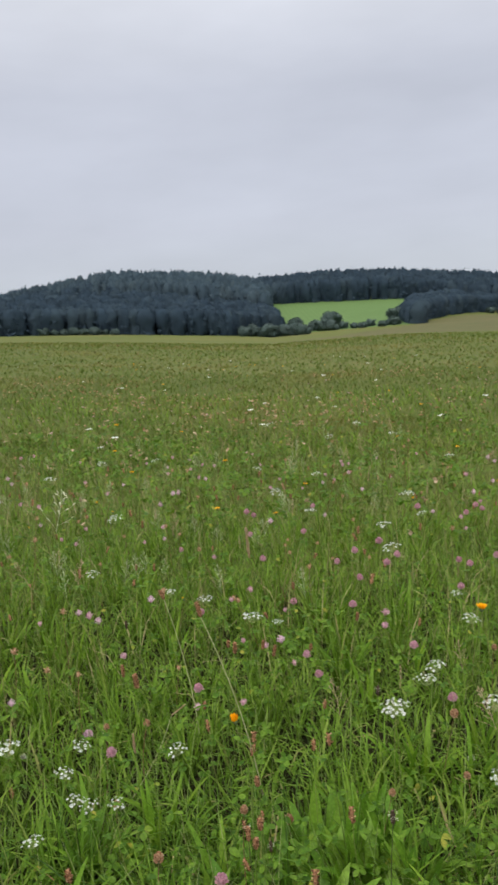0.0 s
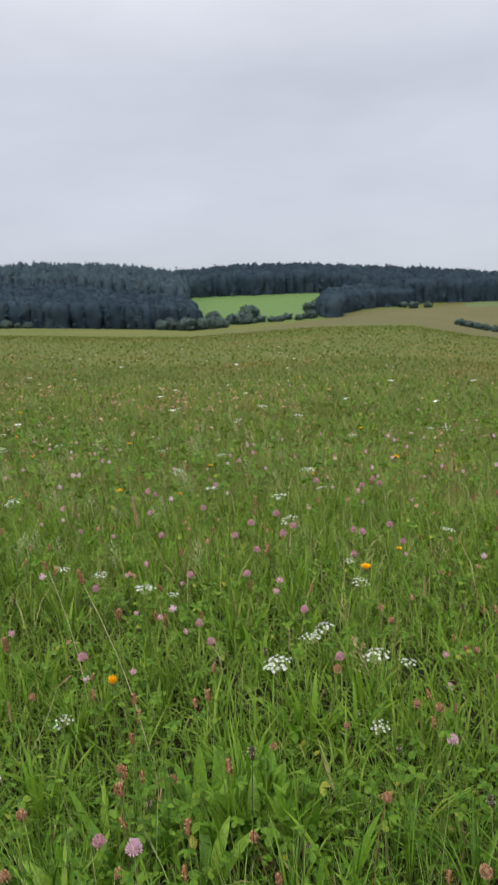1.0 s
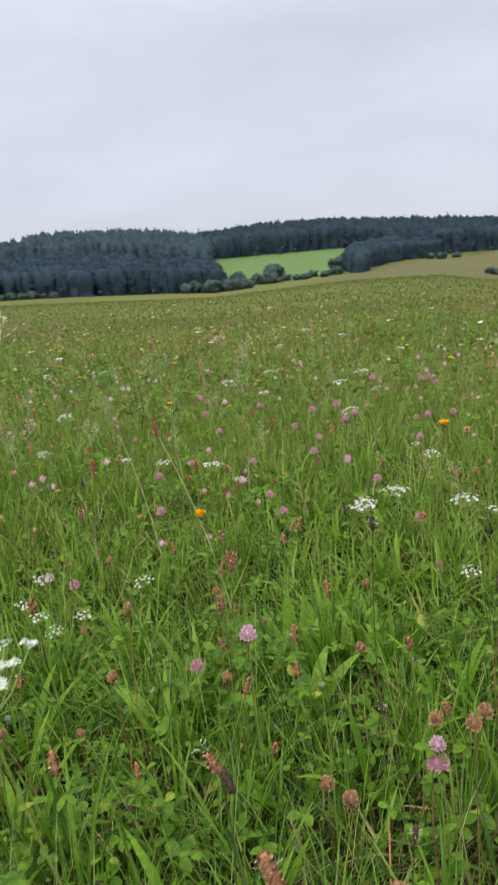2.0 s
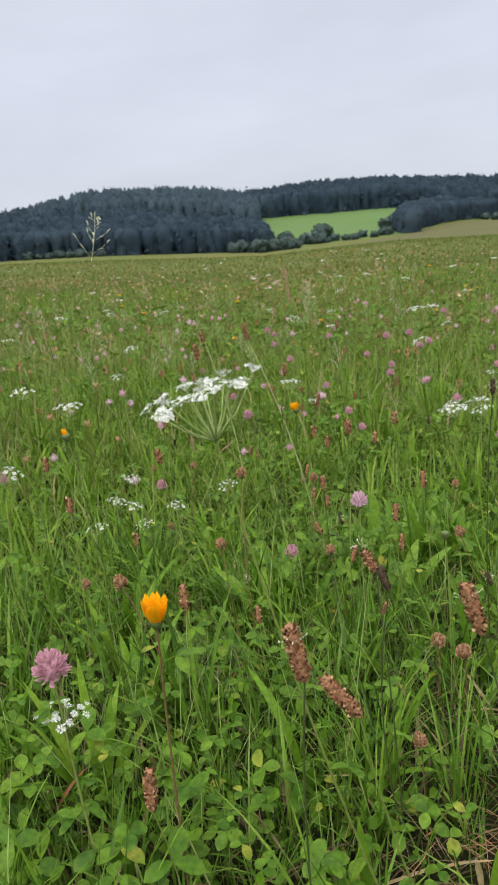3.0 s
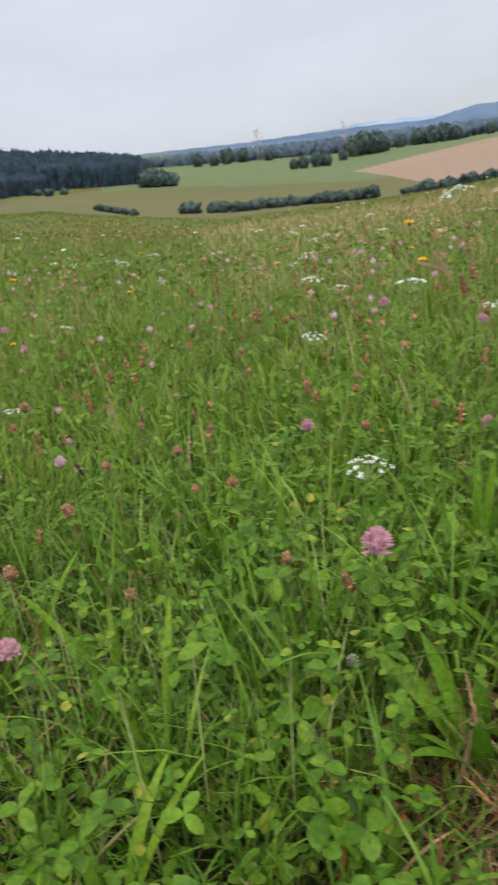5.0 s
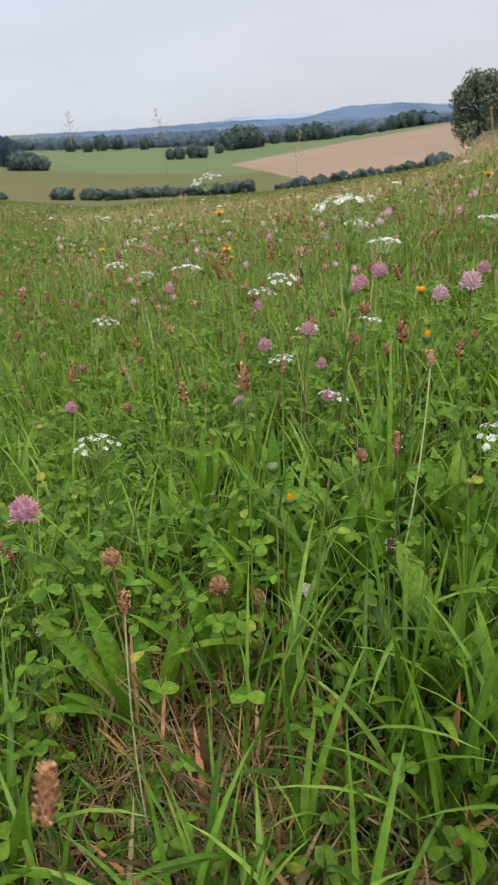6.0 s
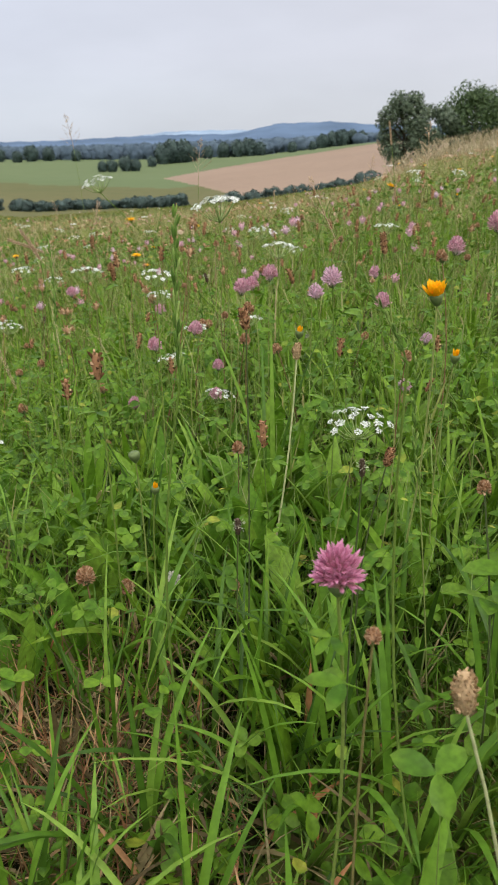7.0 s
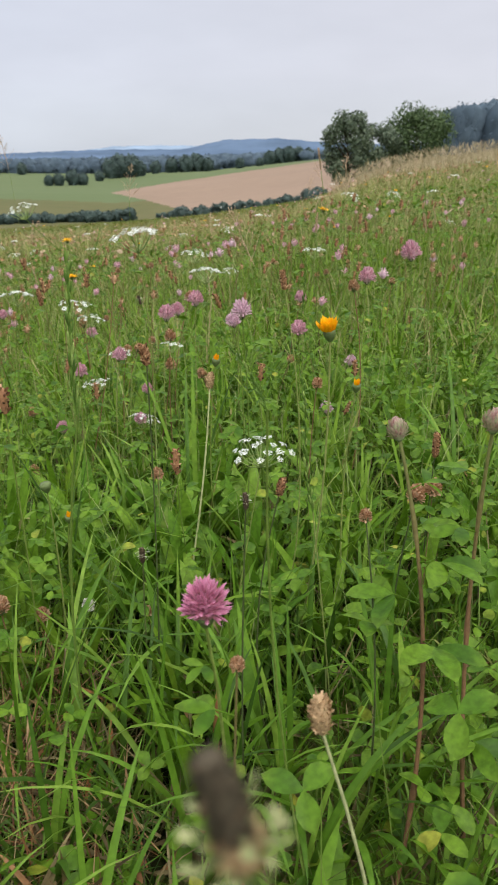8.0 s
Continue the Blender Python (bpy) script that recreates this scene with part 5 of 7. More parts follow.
def anther_ring(name, seed, length=0.032, r=0.0046, low=0.82, high=1.05, count=26, grain=0.0018, mat=None):
    rng = np.random.default_rng(seed)
    s = Soup()
    for k in range(count):
        a = k * GOLDEN
        z = length * rng.uniform(low, high)
        d = np.array((math.cos(a), math.sin(a), rng.uniform(-0.1, 0.7)))
        p0 = np.array((math.cos(a) * r * 0.6, math.sin(a) * r * 0.6, z))
        p1 = p0 + d * rng.uniform(0.003, 0.0065)
        tube(s, np.array((p0, (p0 + p1) / 2 + UP * 0.0004, p1)), 0.00018, 3, False)
        leaflets(s, p1[None], d[None] + rng.normal(0, 0.4, (1, 3)), UP[None] + rng.normal(0, 0.4, (1, 3)), np.array([grain]), np.array([grain * 0.6]), fold=0.4)
    return s.mesh(name, mat or M_CREAM)


def umbellet(name, seed, florets=13, fl=0.0017):
    """One small dense umbel of tiny white five-petalled flowers, joined at the foot by hair-thin stalks."""
    rng = np.random.default_rng(seed)
    m = florets
    i = np.arange(m) + 0.5
    rr = 0.0064 * np.sqrt(i / m) * rng.uniform(0.9, 1.1, m)
    ph = i * GOLDEN
    top = np.stack((rr * np.cos(ph), rr * np.sin(ph), 0.0045 - 14.0 * rr * rr + rng.normal(0, 0.0005, m)), -1)
    verts, quads, tris = [np.zeros(3), np.array((0.0003, 0, 0)), np.array((0, 0.0003, 0))], [], []
    for q in range(m):
        c = len(verts)
        verts += [top[q], top[q] + (0.0003, 0, -0.0002)]
        quads.append((0, 1, c + 1, c))
        tris.append((0, c, 2))
        rad, spin = fl * rng.uniform(0.75, 1.25), rng.uniform(0, 6)
        tip = rng.normal(0, 0.3, 2)
        for k in range(5):
            t0 = spin + k * 1.2566
            n = len(verts)
            for ang, w in ((t0 - 0.42, 0.8), (t0, 1.3), (t0 + 0.42, 0.8)):
                ox, oy = math.cos(ang) * rad * w, math.sin(ang) * rad * w
                verts.append(top[q] + np.array((ox, oy, ox * tip[0] + oy * tip[1] + 0.0003)))
            quads.append((c, n, n + 1, n + 2))
    return Soup().add(np.array(verts), quads, tris).mesh(name, M_UMBEL, smooth=False)


def umbel_frame(name, seed, rays=11, reach=0.038, rise=0.030, flat=0.7):
    """The rays that spring from one point, and where their ends are."""
    rng = np.random.default_rng(seed)
    verts, quads, tris, ends = [np.array((0, 0, -0.001))], [], [], []
    for k in range(rays):
        f = math.sqrt((k + 0.6) / rays)
        a = k * GOLDEN + rng.uniform(-0.25, 0.25)
        end = np.array((math.cos(a) * reach * f, math.sin(a) * reach * f, rise * (1 - (1 - flat) * f * f) * rng.uniform(0.88, 1.1)))
        side = np.array((-math.sin(a), math.cos(a), 0.0))
        top = unit(np.cross(end, side))
        n = len(verts)
        for p, w in ((end * 0.06, 0.0008), (end * 0.5 + np.array((0, 0, -0.12 * rise * f)), 0.0006), (end, 0.0005)):
            verts += [p + side * w, p + top * w, p - side * w, p - top * w]
        for r in range(2):
            quads += [(n + 4 * r + j, n + 4 * r + (j + 1) % 4, n + 4 * r + 4 + (j + 1) % 4, n + 4 * r + 4 + j) for j in range(4)]
        tris += [(0, n + (j + 1) % 4, n + j) for j in range(4)]
        ends.append((end, unit(end * np.array((0.5, 0.5, 1.0))), rng.uniform(0.75, 1.15)))
    return Soup().add(np.array(verts), quads, tris).mesh(name, M_RAY), ends


def hawkbit_meshes(name, seed, state):
    """state: 'open' flat head, 'cup' half closed, 'shut' with a tuft of petals."""
    rng = np.random.default_rng(seed)
    cup, petal = Soup(), Soup()
    f = np.linspace(0, 1, 6)
    girth = {"open": 0.0052, "cup": 0.0058, "half": 0.0056, "shut": 0.0052}[state]
    tube(cup, np.stack((0 * f, 0 * f, -0.002 + f * 0.012), -1), 0.0014 + girth * np.sin(0.25 + f * 1.75), 9)
    layers = {"open": ((22, 1.25, 0.0155), (18, 0.9, 0.013), (12, 0.45, 0.010)), "cup": ((20, 0.34, 0.0175), (16, 0.2, 0.0165), (10, 0.08, 0.015)), "half": ((20, 0.75, 0.0165), (17, 0.5, 0.015), (12, 0.25, 0.012)), "shut": ((9, 0.14, 0.0085), (7, 0.05, 0.0095))}[state]
    for count, lean, L in layers:
        a = np.arange(count) * 6.2832 / count + rng.normal(0, 0.08, count)
        root = np.stack((np.cos(a) * girth * 0.6, np.sin(a) * girth * 0.6, np.full(count, 0.009)), -1)
        blades(petal, root, a, L * rng.uniform(0.85, 1.12, count), np.full(count, 0.0036 if state != "shut" else 0.0022), np.full(count, lean) + rng.normal(0, 0.1, count),
               np.full(count, 0.2 if state == "open" else -0.25), 4, 0.2, 0.35)
    return cup.mesh(name + "_cup", M_CUP), petal.mesh(name + "_petals", M_ORANGE)


def rye_spike(name, seed, length=0.15, mat=None, gap=0.0080, size=0.0135, tight=0.12):
    """A slender ear: plump spikelets pressed to a wavy axis, in turn on either side."""
    rng = np.random.default_rng(seed)
    s = Soup()
    f = np.linspace(0, 1, 8)
    tube(s, np.stack((0.003 * np.sin(f * 5), 0 * f, f * length), -1), 0.0009 * (1.2 - f), 4)
    n = int(length / gap)
    g = np.linspace(0, 1, 5)
    for k in range(n):
        z = length * (k + 0.3) / n
        sgn = 1 if k % 2 else -1
        way = unit(np.array((sgn * (tight + 0.06 * rng.normal()), 0.10 * rng.normal(), 1.0)))
        foot = np.array((0.003 * math.sin(5 * z / length) + sgn * 0.0008, 0, z))
        long = size * rng.uniform(0.85, 1.1) * (1.1 - 0.35 * z / length)
        tube(s, foot + g[:, None] * long * way, 0.0003 + 0.0010 * np.sin(np.pi * (0.08 + 0.88 * g)) ** 0.8, 5)
        tube(s, foot + np.array((0, 0.0012, 0.002)) + g[:, None] * long * 0.8 * unit(way + np.array((0, 0.22, 0))), 0.0003 + 0.0009 * np.sin(np.pi * (0.08 + 0.88 * g)), 4)
    return s.mesh(name, mat or M_SPIKE_GREEN)


def fox_spike(name, seed, length=0.07, r=0.004, mat=None, dense=3000):
    rng = np.random.default_rng(seed)
    s = Soup()
    n = int(dense * length)
    g = (np.arange(n) + 0.5) / n
    ph = np.arange(n) * GOLDEN
    rr = r * np.sin(np.pi * (0.06 + 0.9 * g)) ** 0.6
    d = np.stack((np.cos(ph), np.sin(ph), 0 * g), -1)
    bow = rng.uniform(-0.15, 0.15)
    base = d * (rr * 0.35)[:, None] + np.stack((bow * length * g * g, 0 * g, g * length), -1)
    leaflets(s, base, d * 0.55 + UP + rng.normal(0, 0.15, (n, 3)), d, rng.uniform(0.005, 0.008, n), np.full(n, 0.0016), fold=0.5)
    return s.mesh(name, mat or M_SPIKE_TAN)


def loose_panicle(name, seed, length=0.12, mat=None, twigs=15, m=4, grow=1.0):
    rng = np.random.default_rng(seed)
    s = Soup()
    f = np.linspace(0, 1, 7)
    tube(s, np.stack((0.01 * f * f, 0 * f, f * length), -1), 0.0006, 4)
    for k in range(twigs):
        z = length * (0.05 + 0.92 * k / twigs)
        a = k * GOLDEN
        reach = 0.035 * (1.05 - k / twigs)
        p0 = np.array((0.01 * (z / length) ** 2, 0, z))
        p1 = p0 + np.array((math.cos(a) * reach, math.sin(a) * reach, reach * 0.9))
        tube(s, np.array((p0, (p0 + p1) / 2, p1)), 0.0003, 3, False)
        q = p0 + (p1 - p0) * np.linspace(0.45, 1, m)[:, None]
        leaflets(s, q, np.tile(p1 - p0, (m, 1)) + rng.normal(0, 0.01, (m, 3)), np.tile(UP, (m, 1)), np.full(m, 0.007 * grow), np.full(m, 0.0024 * grow), fold=0.5)
    return s.mesh(name, mat or M_SPIKE_TAN)


PINK = [clover_head("clover_head", M_PINK, 40 + k, florets=70, droop=0.15 + 0.1 * k) for k in range(3)]
PALE = [clover_head("pale_clover_head", M_PALE_PINK, 45 + k, florets=60, droop=0.3) for k in range(2)]
GREYBUD = bud_head("closed_clover_head", 48)
SPENT = [clover_head("spent_clover_head", M_SPENT, 50 + k, florets=64, r=0.010, droop=0.15 + 0.15 * k, length=0.0075, spread=2.3) for k in range(3)]
WHITE_CLOVER = clover_head("white_clover_head", M_WHITE, 56, florets=42, r=0.008, length=0.008, droop=0.6, spread=2.2)
PINK_LOW = [clover_head("clover_head", M_PINK, 140 + k, florets=15, droop=0.15, girth=0.0052, layers=1) for k in range(2)]
PALE_LOW = [clover_head("pale_clover_head", M_PALE_PINK, 145, florets=14, droop=0.3, girth=0.0052, layers=1)]
SPENT_LOW = [clover_head("spent_clover_head", M_SPENT, 150 + k, florets=13, r=0.010, droop=0.5, length=0.009, spread=2.1, girth=0.0046, layers=1) for k in range(2)]
CUP = clover_cup("clover_cup")
SEED = [plantain_head("seed_head", M_SEED, 60 + k, 0.022 + 0.008 * k, 0.0049 + 0.0002 * k, 6400, 0.95) for k in range(3)]
SEED_LOW = [plantain_head("seed_head", M_SEED, 160 + k, 0.024 + 0.008 * k, 0.0046, 1000, 1.7) for k in range(2)]
SEED_BROAD = plantain_head("seed_head", M_SEED, 63, 0.021, 0.0076, 7000, 1.05, full=0.7)
SEED_TAN = plantain_head("tan_seed_head", M_SEED_TAN, 64, 0.026, 0.0080, 6500, 0.95, full=0.8)
SEED_DARK = plantain_head("dark_seed_head", M_SEED_DARK, 65, 0.026, 0.0046, 8500, 0.62)
SEED_NEAR = plantain_head("dark_seed_head", M_SEED_NEAR, 67, 0.026, 0.0048, 14000, 0.52)
ANTHERS_NEAR = anther_ring("anthers", 68, 0.026, low=-0.05, high=0.45, count=40, grain=0.0032, mat=M_ANTHER_GREEN)
SEED_FOOT = plantain_head("spent_ring", M_SEED_TAN, 69, 0.009, 0.0056, 9000, 0.7)
ANTHERS = anther_ring("anthers", 66, 0.030, low=0.85, count=10)
ANTHERS_LOW = anther_ring("anthers", 67, 0.026, low=0.35, high=0.75, count=26)
UMBELLET = [umbellet("umbellet", 68 + k, 11 + 2 * k) for k in range(3)]
UMBEL = [umbel_frame("ray_whorl", 70 + k, rays=13 + 2 * k, reach=0.028 + 0.004 * k, rise=0.024 + 0.004 * k, flat=0.8 - 0.1 * k) for k in range(3)]
HERO_UMBEL = umbel_frame("ray_whorl", 75, rays=18, reach=0.041, rise=0.034, flat=0.95)
HAWK = {k: hawkbit_meshes("hawkbit_" + k, 80, k) for k in ("open", "cup", "half", "shut")}
RYE = [rye_spike("rye_spike", 85 + k, 0.13 + 0.03 * k) for k in range(2)]
FOX = [fox_spike("fox_spike", 88 + k, 0.06 + 0.02 * k) for k in range(2)]
FOX_LOW = [fox_spike("fox_spike", 190 + k, 0.06 + 0.02 * k, dense=900) for k in range(2)]
FROTH = [loose_panicle("pale_panicle", 96 + k, 0.10, M_SPIKE_PALE) for k in range(2)]
OAT = [loose_panicle("oat_panicle", 99, 0.10, M_OAT, twigs=10, m=2, grow=2.0)]
PANICLE = [loose_panicle("grass_panicle", 92 + k, 0.11) for k in range(2)]

# ---------------------------------------------------------------- whole plants


def stalk_mesh(name, base, head, bow, radius, mat, sides=5):
    f = np.linspace(0, 1, 19 if radius >= 0.0018 else 7)[:, None]
    run = np.asarray(head) - np.asarray(base)
    pts = run * f + np.asarray(bow) * (4 * f * (1 - f))
    s = Soup()
    girth = radius * (1.25 - 0.45 * f[:, 0])
    if radius >= 0.0018:
        girth = girth * (1 + 0.55 * sum(np.exp(-((f[:, 0] - k) / 0.03) ** 2) for k in (0.28, 0.56, 0.83)))
    tube(s, pts, girth, sides, False)
    return s.mesh(name, mat), pts


def leaf_trio(name, at, size, rng, mat=M_CLOVER_LEAF):
    """A clover leaf that springs from a stalk: short petiole and three long leaflets."""
    s = Soup()
    a = rng.uniform(0, 6.3)
    out = np.array((math.cos(a), math.sin(a), 0.45))
    tip = at + out * size * 0.6
    tube(s, np.array((at, (at + tip) / 2, tip)), 0.0007, 4, False)
    ang = a + np.array((-1.05, 0.0, 1.05))
    d = np.stack((np.cos(ang), np.sin(ang), rng.uniform(-0.25, 0.3, 3)), -1)
    round_leaflets(s, np.tile(tip, (3, 1)), d, np.tile(UP + 0.3 * rng.normal(size=3), (3, 1)), np.full(3, size) * rng.uniform(0.9, 1.1, 3), np.full(3, size * 0.46), fold=0.25, droop=0.2)
    return s.mesh(name, mat)


def aim_matrix(at, d, spin, size):
    return Matrix.Translation(at) @ Vector(d).to_track_quat("Z", "Y").to_matrix().to_4x4() @ Matrix.Rotation(spin, 4, "Z") @ Matrix.Scale(size, 4)


def flower(kind, x, y, z, size=1.0, lean=(0.0, 0.0), tip=None, seed=0, label="", group="", stem=None, radius=None, leaves=None, pick=None, bow=None, foliage=1.0):
    """A whole plant whose flower head sits at (x, y, z); lean: how far its foot stands off from under the head."""
    rng = np.random.default_rng(int(abs(x * 7919 + y * 104729) * 1000) % 100000 + seed)
    spec = KINDS[kind]
    bx, by = x + lean[0], y + lean[1]
    base = np.array((bx, by, ground_at(bx, by) - 0.004))
    head = np.array((x, y, z)) - base
    h = np.linalg.norm(head)
    mat = stem or spec["stem"]
    bow = np.array((rng.normal(0, 0.03), rng.normal(0, 0.03), 0)) * h if bow is None else np.array(bow)
    me, pts = stalk_mesh("stem", (0, 0, 0), head, bow, radius or spec["radius"], mat)
    t = thing(spec["name"], Vector(base), label or spec["label"], spec["category"], group or spec["group"])
    link("stem", me, t)
    d = unit(pts[-1] - pts[-2])
    if tip is not None:
        d = unit(np.asarray(tip, float))
    m = aim_matrix(head, d, rng.uniform(0, 6.3), size)
    for name, heads in spec["parts"]:
        link(name, heads[int(rng.integers(len(heads))) if pick is None else pick] if isinstance(heads, list) else heads, t, at=m)
    for k in range(spec["leaves"] if leaves is None else leaves):
        f = rng.uniform(0.25, 0.8) if k else 0.9
        link("leaf", leaf_trio("leaf", pts[0] + head * f + bow * 4 * f * (1 - f), rng.uniform(0.018, 0.032) * (1 if k else 0.8) * foliage, rng), t)
    if "petals" in spec:
        petals_on(t, *spec["petals"], int(rng.integers(9999)))
    return t


KINDS = {
    "hawk_bare": dict(name="hawkbit", label="golden orange hawkbit flower on a bare stem", category="flower", group="hawkbits in the meadow", stem=M_STEM, radius=0.0013, leaves=0, parts=[("cup", HAWK["half"][0])]),
    "clover": dict(name="red_clover", label="pink red clover flower on a green leafy stem", category="flower", group="red clover in the meadow", stem=M_STEM, radius=0.0011, leaves=2, parts=[("cup", CUP), ("flower_head", PINK)]),
    "pale": dict(name="red_clover", label="fading pale pink clover flower on a green stem", category="flower", group="red clover in the meadow", stem=M_STEM, radius=0.0011, leaves=2, parts=[("cup", CUP), ("flower_head", PALE)]),
    "hero": dict(name="red_clover", label="large fresh magenta-pink clover flower close up", category="flower", group="red clover in the meadow", stem=M_STEM, radius=0.0014, leaves=2, parts=[("cup", CUP)]),
    "bud": dict(name="red_clover", label="closed greyish purple clover head on a hairy stem", category="flower", group="red clover in the meadow", stem=M_STEM_RED, radius=0.0015, leaves=3, parts=[("cup", CUP), ("flower_head", GREYBUD)]),
    "spent": dict(name="spent_clover", label="withered orange-brown clover head on a thin stem", category="flower", group="withered clover in the meadow", stem=M_STEM_RED, radius=0.0010, leaves=1, parts=[("cup", CUP), ("flower_head", SPENT)]),
    "whiteclover": dict(name="white_clover", label="small white clover flower low in the grass", category="flower", group="white clover in the meadow", stem=M_STEM, radius=0.0009, leaves=0, parts=[("flower_head", WHITE_CLOVER)]),
    "plantain": dict(name="ribwort_plantain", label="reddish brown ribwort plantain seed head on a leafless stalk", category="plantain", group="plantain in the meadow", stem=M_STEM, radius=0.0009, leaves=0, parts=[("seed_head", SEED)]),
    "plantain_broad": dict(name="ribwort_plantain", label="stout brown ribwort plantain seed head on a dark stalk", category="plantain", group="plantain in the meadow", stem=M_STEM_DARK, radius=0.0016, leaves=0, parts=[("seed_head", SEED_BROAD)]),
    "plantain_tan": dict(name="ribwort_plantain", label="dry tan ribwort plantain seed head on a pale stalk", category="plantain", group="plantain in the meadow", stem=M_STEM, radius=0.0012, leaves=0, parts=[("seed_head", SEED_TAN)]),
    "plantain_bloom": dict(name="ribwort_plantain", label="flowering ribwort plantain with a ring of cream anthers", category="plantain", group="plantain in the meadow", stem=M_STEM_DARK, radius=0.0009, leaves=0, parts=[("seed_head", SEED_DARK), ("anther_ring", ANTHERS_LOW)]),
    "green_bud": dict(name="hawkbit", label="closed green hawkbit bud on a bare stem", category="flower", group="hawkbits in the meadow", stem=M_STEM, radius=0.0011, leaves=0, parts=[("cup", HAWK["cup"][0])]),
    "plantain_near": dict(name="ribwort_plantain", label="dark ribwort plantain head with cream anthers at its foot", category="plantain", group="plantain in the meadow", stem=M_STEM_DARK, radius=0.0009, leaves=0, parts=[("seed_head", SEED_NEAR), ("anther_ring", ANTHERS_NEAR), ("spent_ring", SEED_FOOT)]),
    "plantain_dark": dict(name="ribwort_plantain", label="dark brown ribwort plantain head on a thin stalk", category="plantain", group="plantain in the meadow", stem=M_STEM_DARK, radius=0.0009, leaves=0, parts=[("seed_head", SEED_DARK)]),
    "plantain_tip": dict(name="ribwort_plantain", label="brown ribwort plantain head with a few cream anthers on top", category="plantain", group="plantain in the meadow", stem=M_STEM_DARK, radius=0.0009, leaves=0, parts=[("seed_head", SEED), ("anther_ring", ANTHERS)]),
    "umbel": dict(name="white_umbel", label="white umbel flower with fine green rays", category="flower", group="white umbels in the meadow", stem=M_STEM, radius=0.0010, leaves=0, parts=[]),
    "hawk_open": dict(name="hawkbit", label="open orange-yellow hawkbit flower on a bare stem", category="flower", group="hawkbits in the meadow", stem=M_STEM, radius=0.0013, leaves=0, parts=[("cup", HAWK["open"][0])], petals=(0.0052, ((13, 1.25, 0.0165), (9, 0.75, 0.0135)))),
    "hawk_half": dict(name="hawkbit", label="golden orange hawkbit flower opening upwards", category="flower", group="hawkbits in the meadow", stem=M_STEM, radius=0.0013, leaves=0, parts=[("cup", HAWK["half"][0])], petals=(0.0056, ((16, 0.70, 0.0185), (12, 0.45, 0.0165), (7, 0.2, 0.0135)))),
    "hawk_cup": dict(name="hawkbit", label="half-closed orange hawkbit flower like a cup", category="flower", group="hawkbits in the meadow", stem=M_STEM, radius=0.0013, leaves=0, parts=[("cup", HAWK["cup"][0])], petals=(0.0075, ((15, 0.34, 0.0200), (11, 0.2, 0.0190), (6, 0.08, 0.0170)))),
    "hawk_shut": dict(name="hawkbit", label="closed hawkbit with a tuft of orange petals", category="flower", group="hawkbits in the meadow", stem=M_STEM, radius=0.0012, leaves=0, parts=[("cup", HAWK["shut"][0])], petals=(0.0040, ((8, 0.12, 0.0125), (5, 0.04, 0.0135)))),
    "rye": dict(name="rye_grass", label="green ryegrass stalk with a slender spike", category="grass", group="grass stalks in the meadow", stem=M_STEM, radius=0.0008, leaves=0, parts=[("spike", RYE)]),
    "fox": dict(name="hay_grass", label="tan ripe grass stalk with a fluffy spike", category="grass", group="grass stalks in the meadow", stem=M_STEM, radius=0.0007, leaves=0, parts=[("spike", FOX)]),
    "panicle": dict(name="panicle_grass", label="tall pale grass stalk with a loose panicle", category="grass", group="grass stalks in the meadow", stem=M_STEM, radius=0.0006, leaves=0, parts=[("panicle", PANICLE)]),
}
KINDS["oat"] = dict(KINDS["panicle"], label="pale oat-like grass stalk above the sward", parts=[("panicle", OAT)])
KINDS["froth"] = dict(KINDS["panicle"], label="pale green grass stalk with a frothy panicle", parts=[("panicle", FROTH)])
for low, high, part, heads in (("clover_low", "clover", "flower_head", PINK_LOW), ("pale_low", "pale", "flower_head", PALE_LOW), ("spent_low", "spent", "flower_head", SPENT_LOW),
                               ("plantain_low", "plantain", "seed_head", SEED_LOW), ("fox_low", "fox", "spike", FOX_LOW)):
    KINDS[low] = dict(KINDS[high], parts=[(part, heads)])


def umbel(x, y, z, size=1.0, lean=(0.0, 0.0), tip=None, which=None, label="", stem=None):
    t = flower("umbel", x, y, z - 0.028 * size, size, lean, tip, label=label, stem=stem)
    rng = np.random.default_rng(int(abs(x * 917 + y * 7411) * 1000) % 99991)
    base = np.array(t.matrix_basis.translation)
    d = unit(np.asarray(tip, float)) if tip is not None else unit(np.array((rng.normal(0, 0.15), rng.normal(0, 0.15), 1.0)))
    m = aim_matrix(np.array((x, y, z - 0.028 * size)) - base, d, rng.uniform(0, 6.3), size)
    frame_mesh, ends = which or UMBEL[int(rng.integers(3))]
    whorl = link("ray_whorl", frame_mesh, t, at=m)
    for k, (end, way, grow) in enumerate(ends):
        link("umbellet", UMBELLET[k % 3], whorl, at=aim_matrix(end, way, k, grow * (0.85 if which else 0.82)))
    return t


def single_petal():
    s = Soup()
    blades(s, np.zeros((1, 3)), np.zeros(1), np.ones(1), np.array([0.36]), np.zeros(1), np.array([-0.12]), 6, 0.2, 0.8)
    return s.mesh("petal", M_ORANGE)


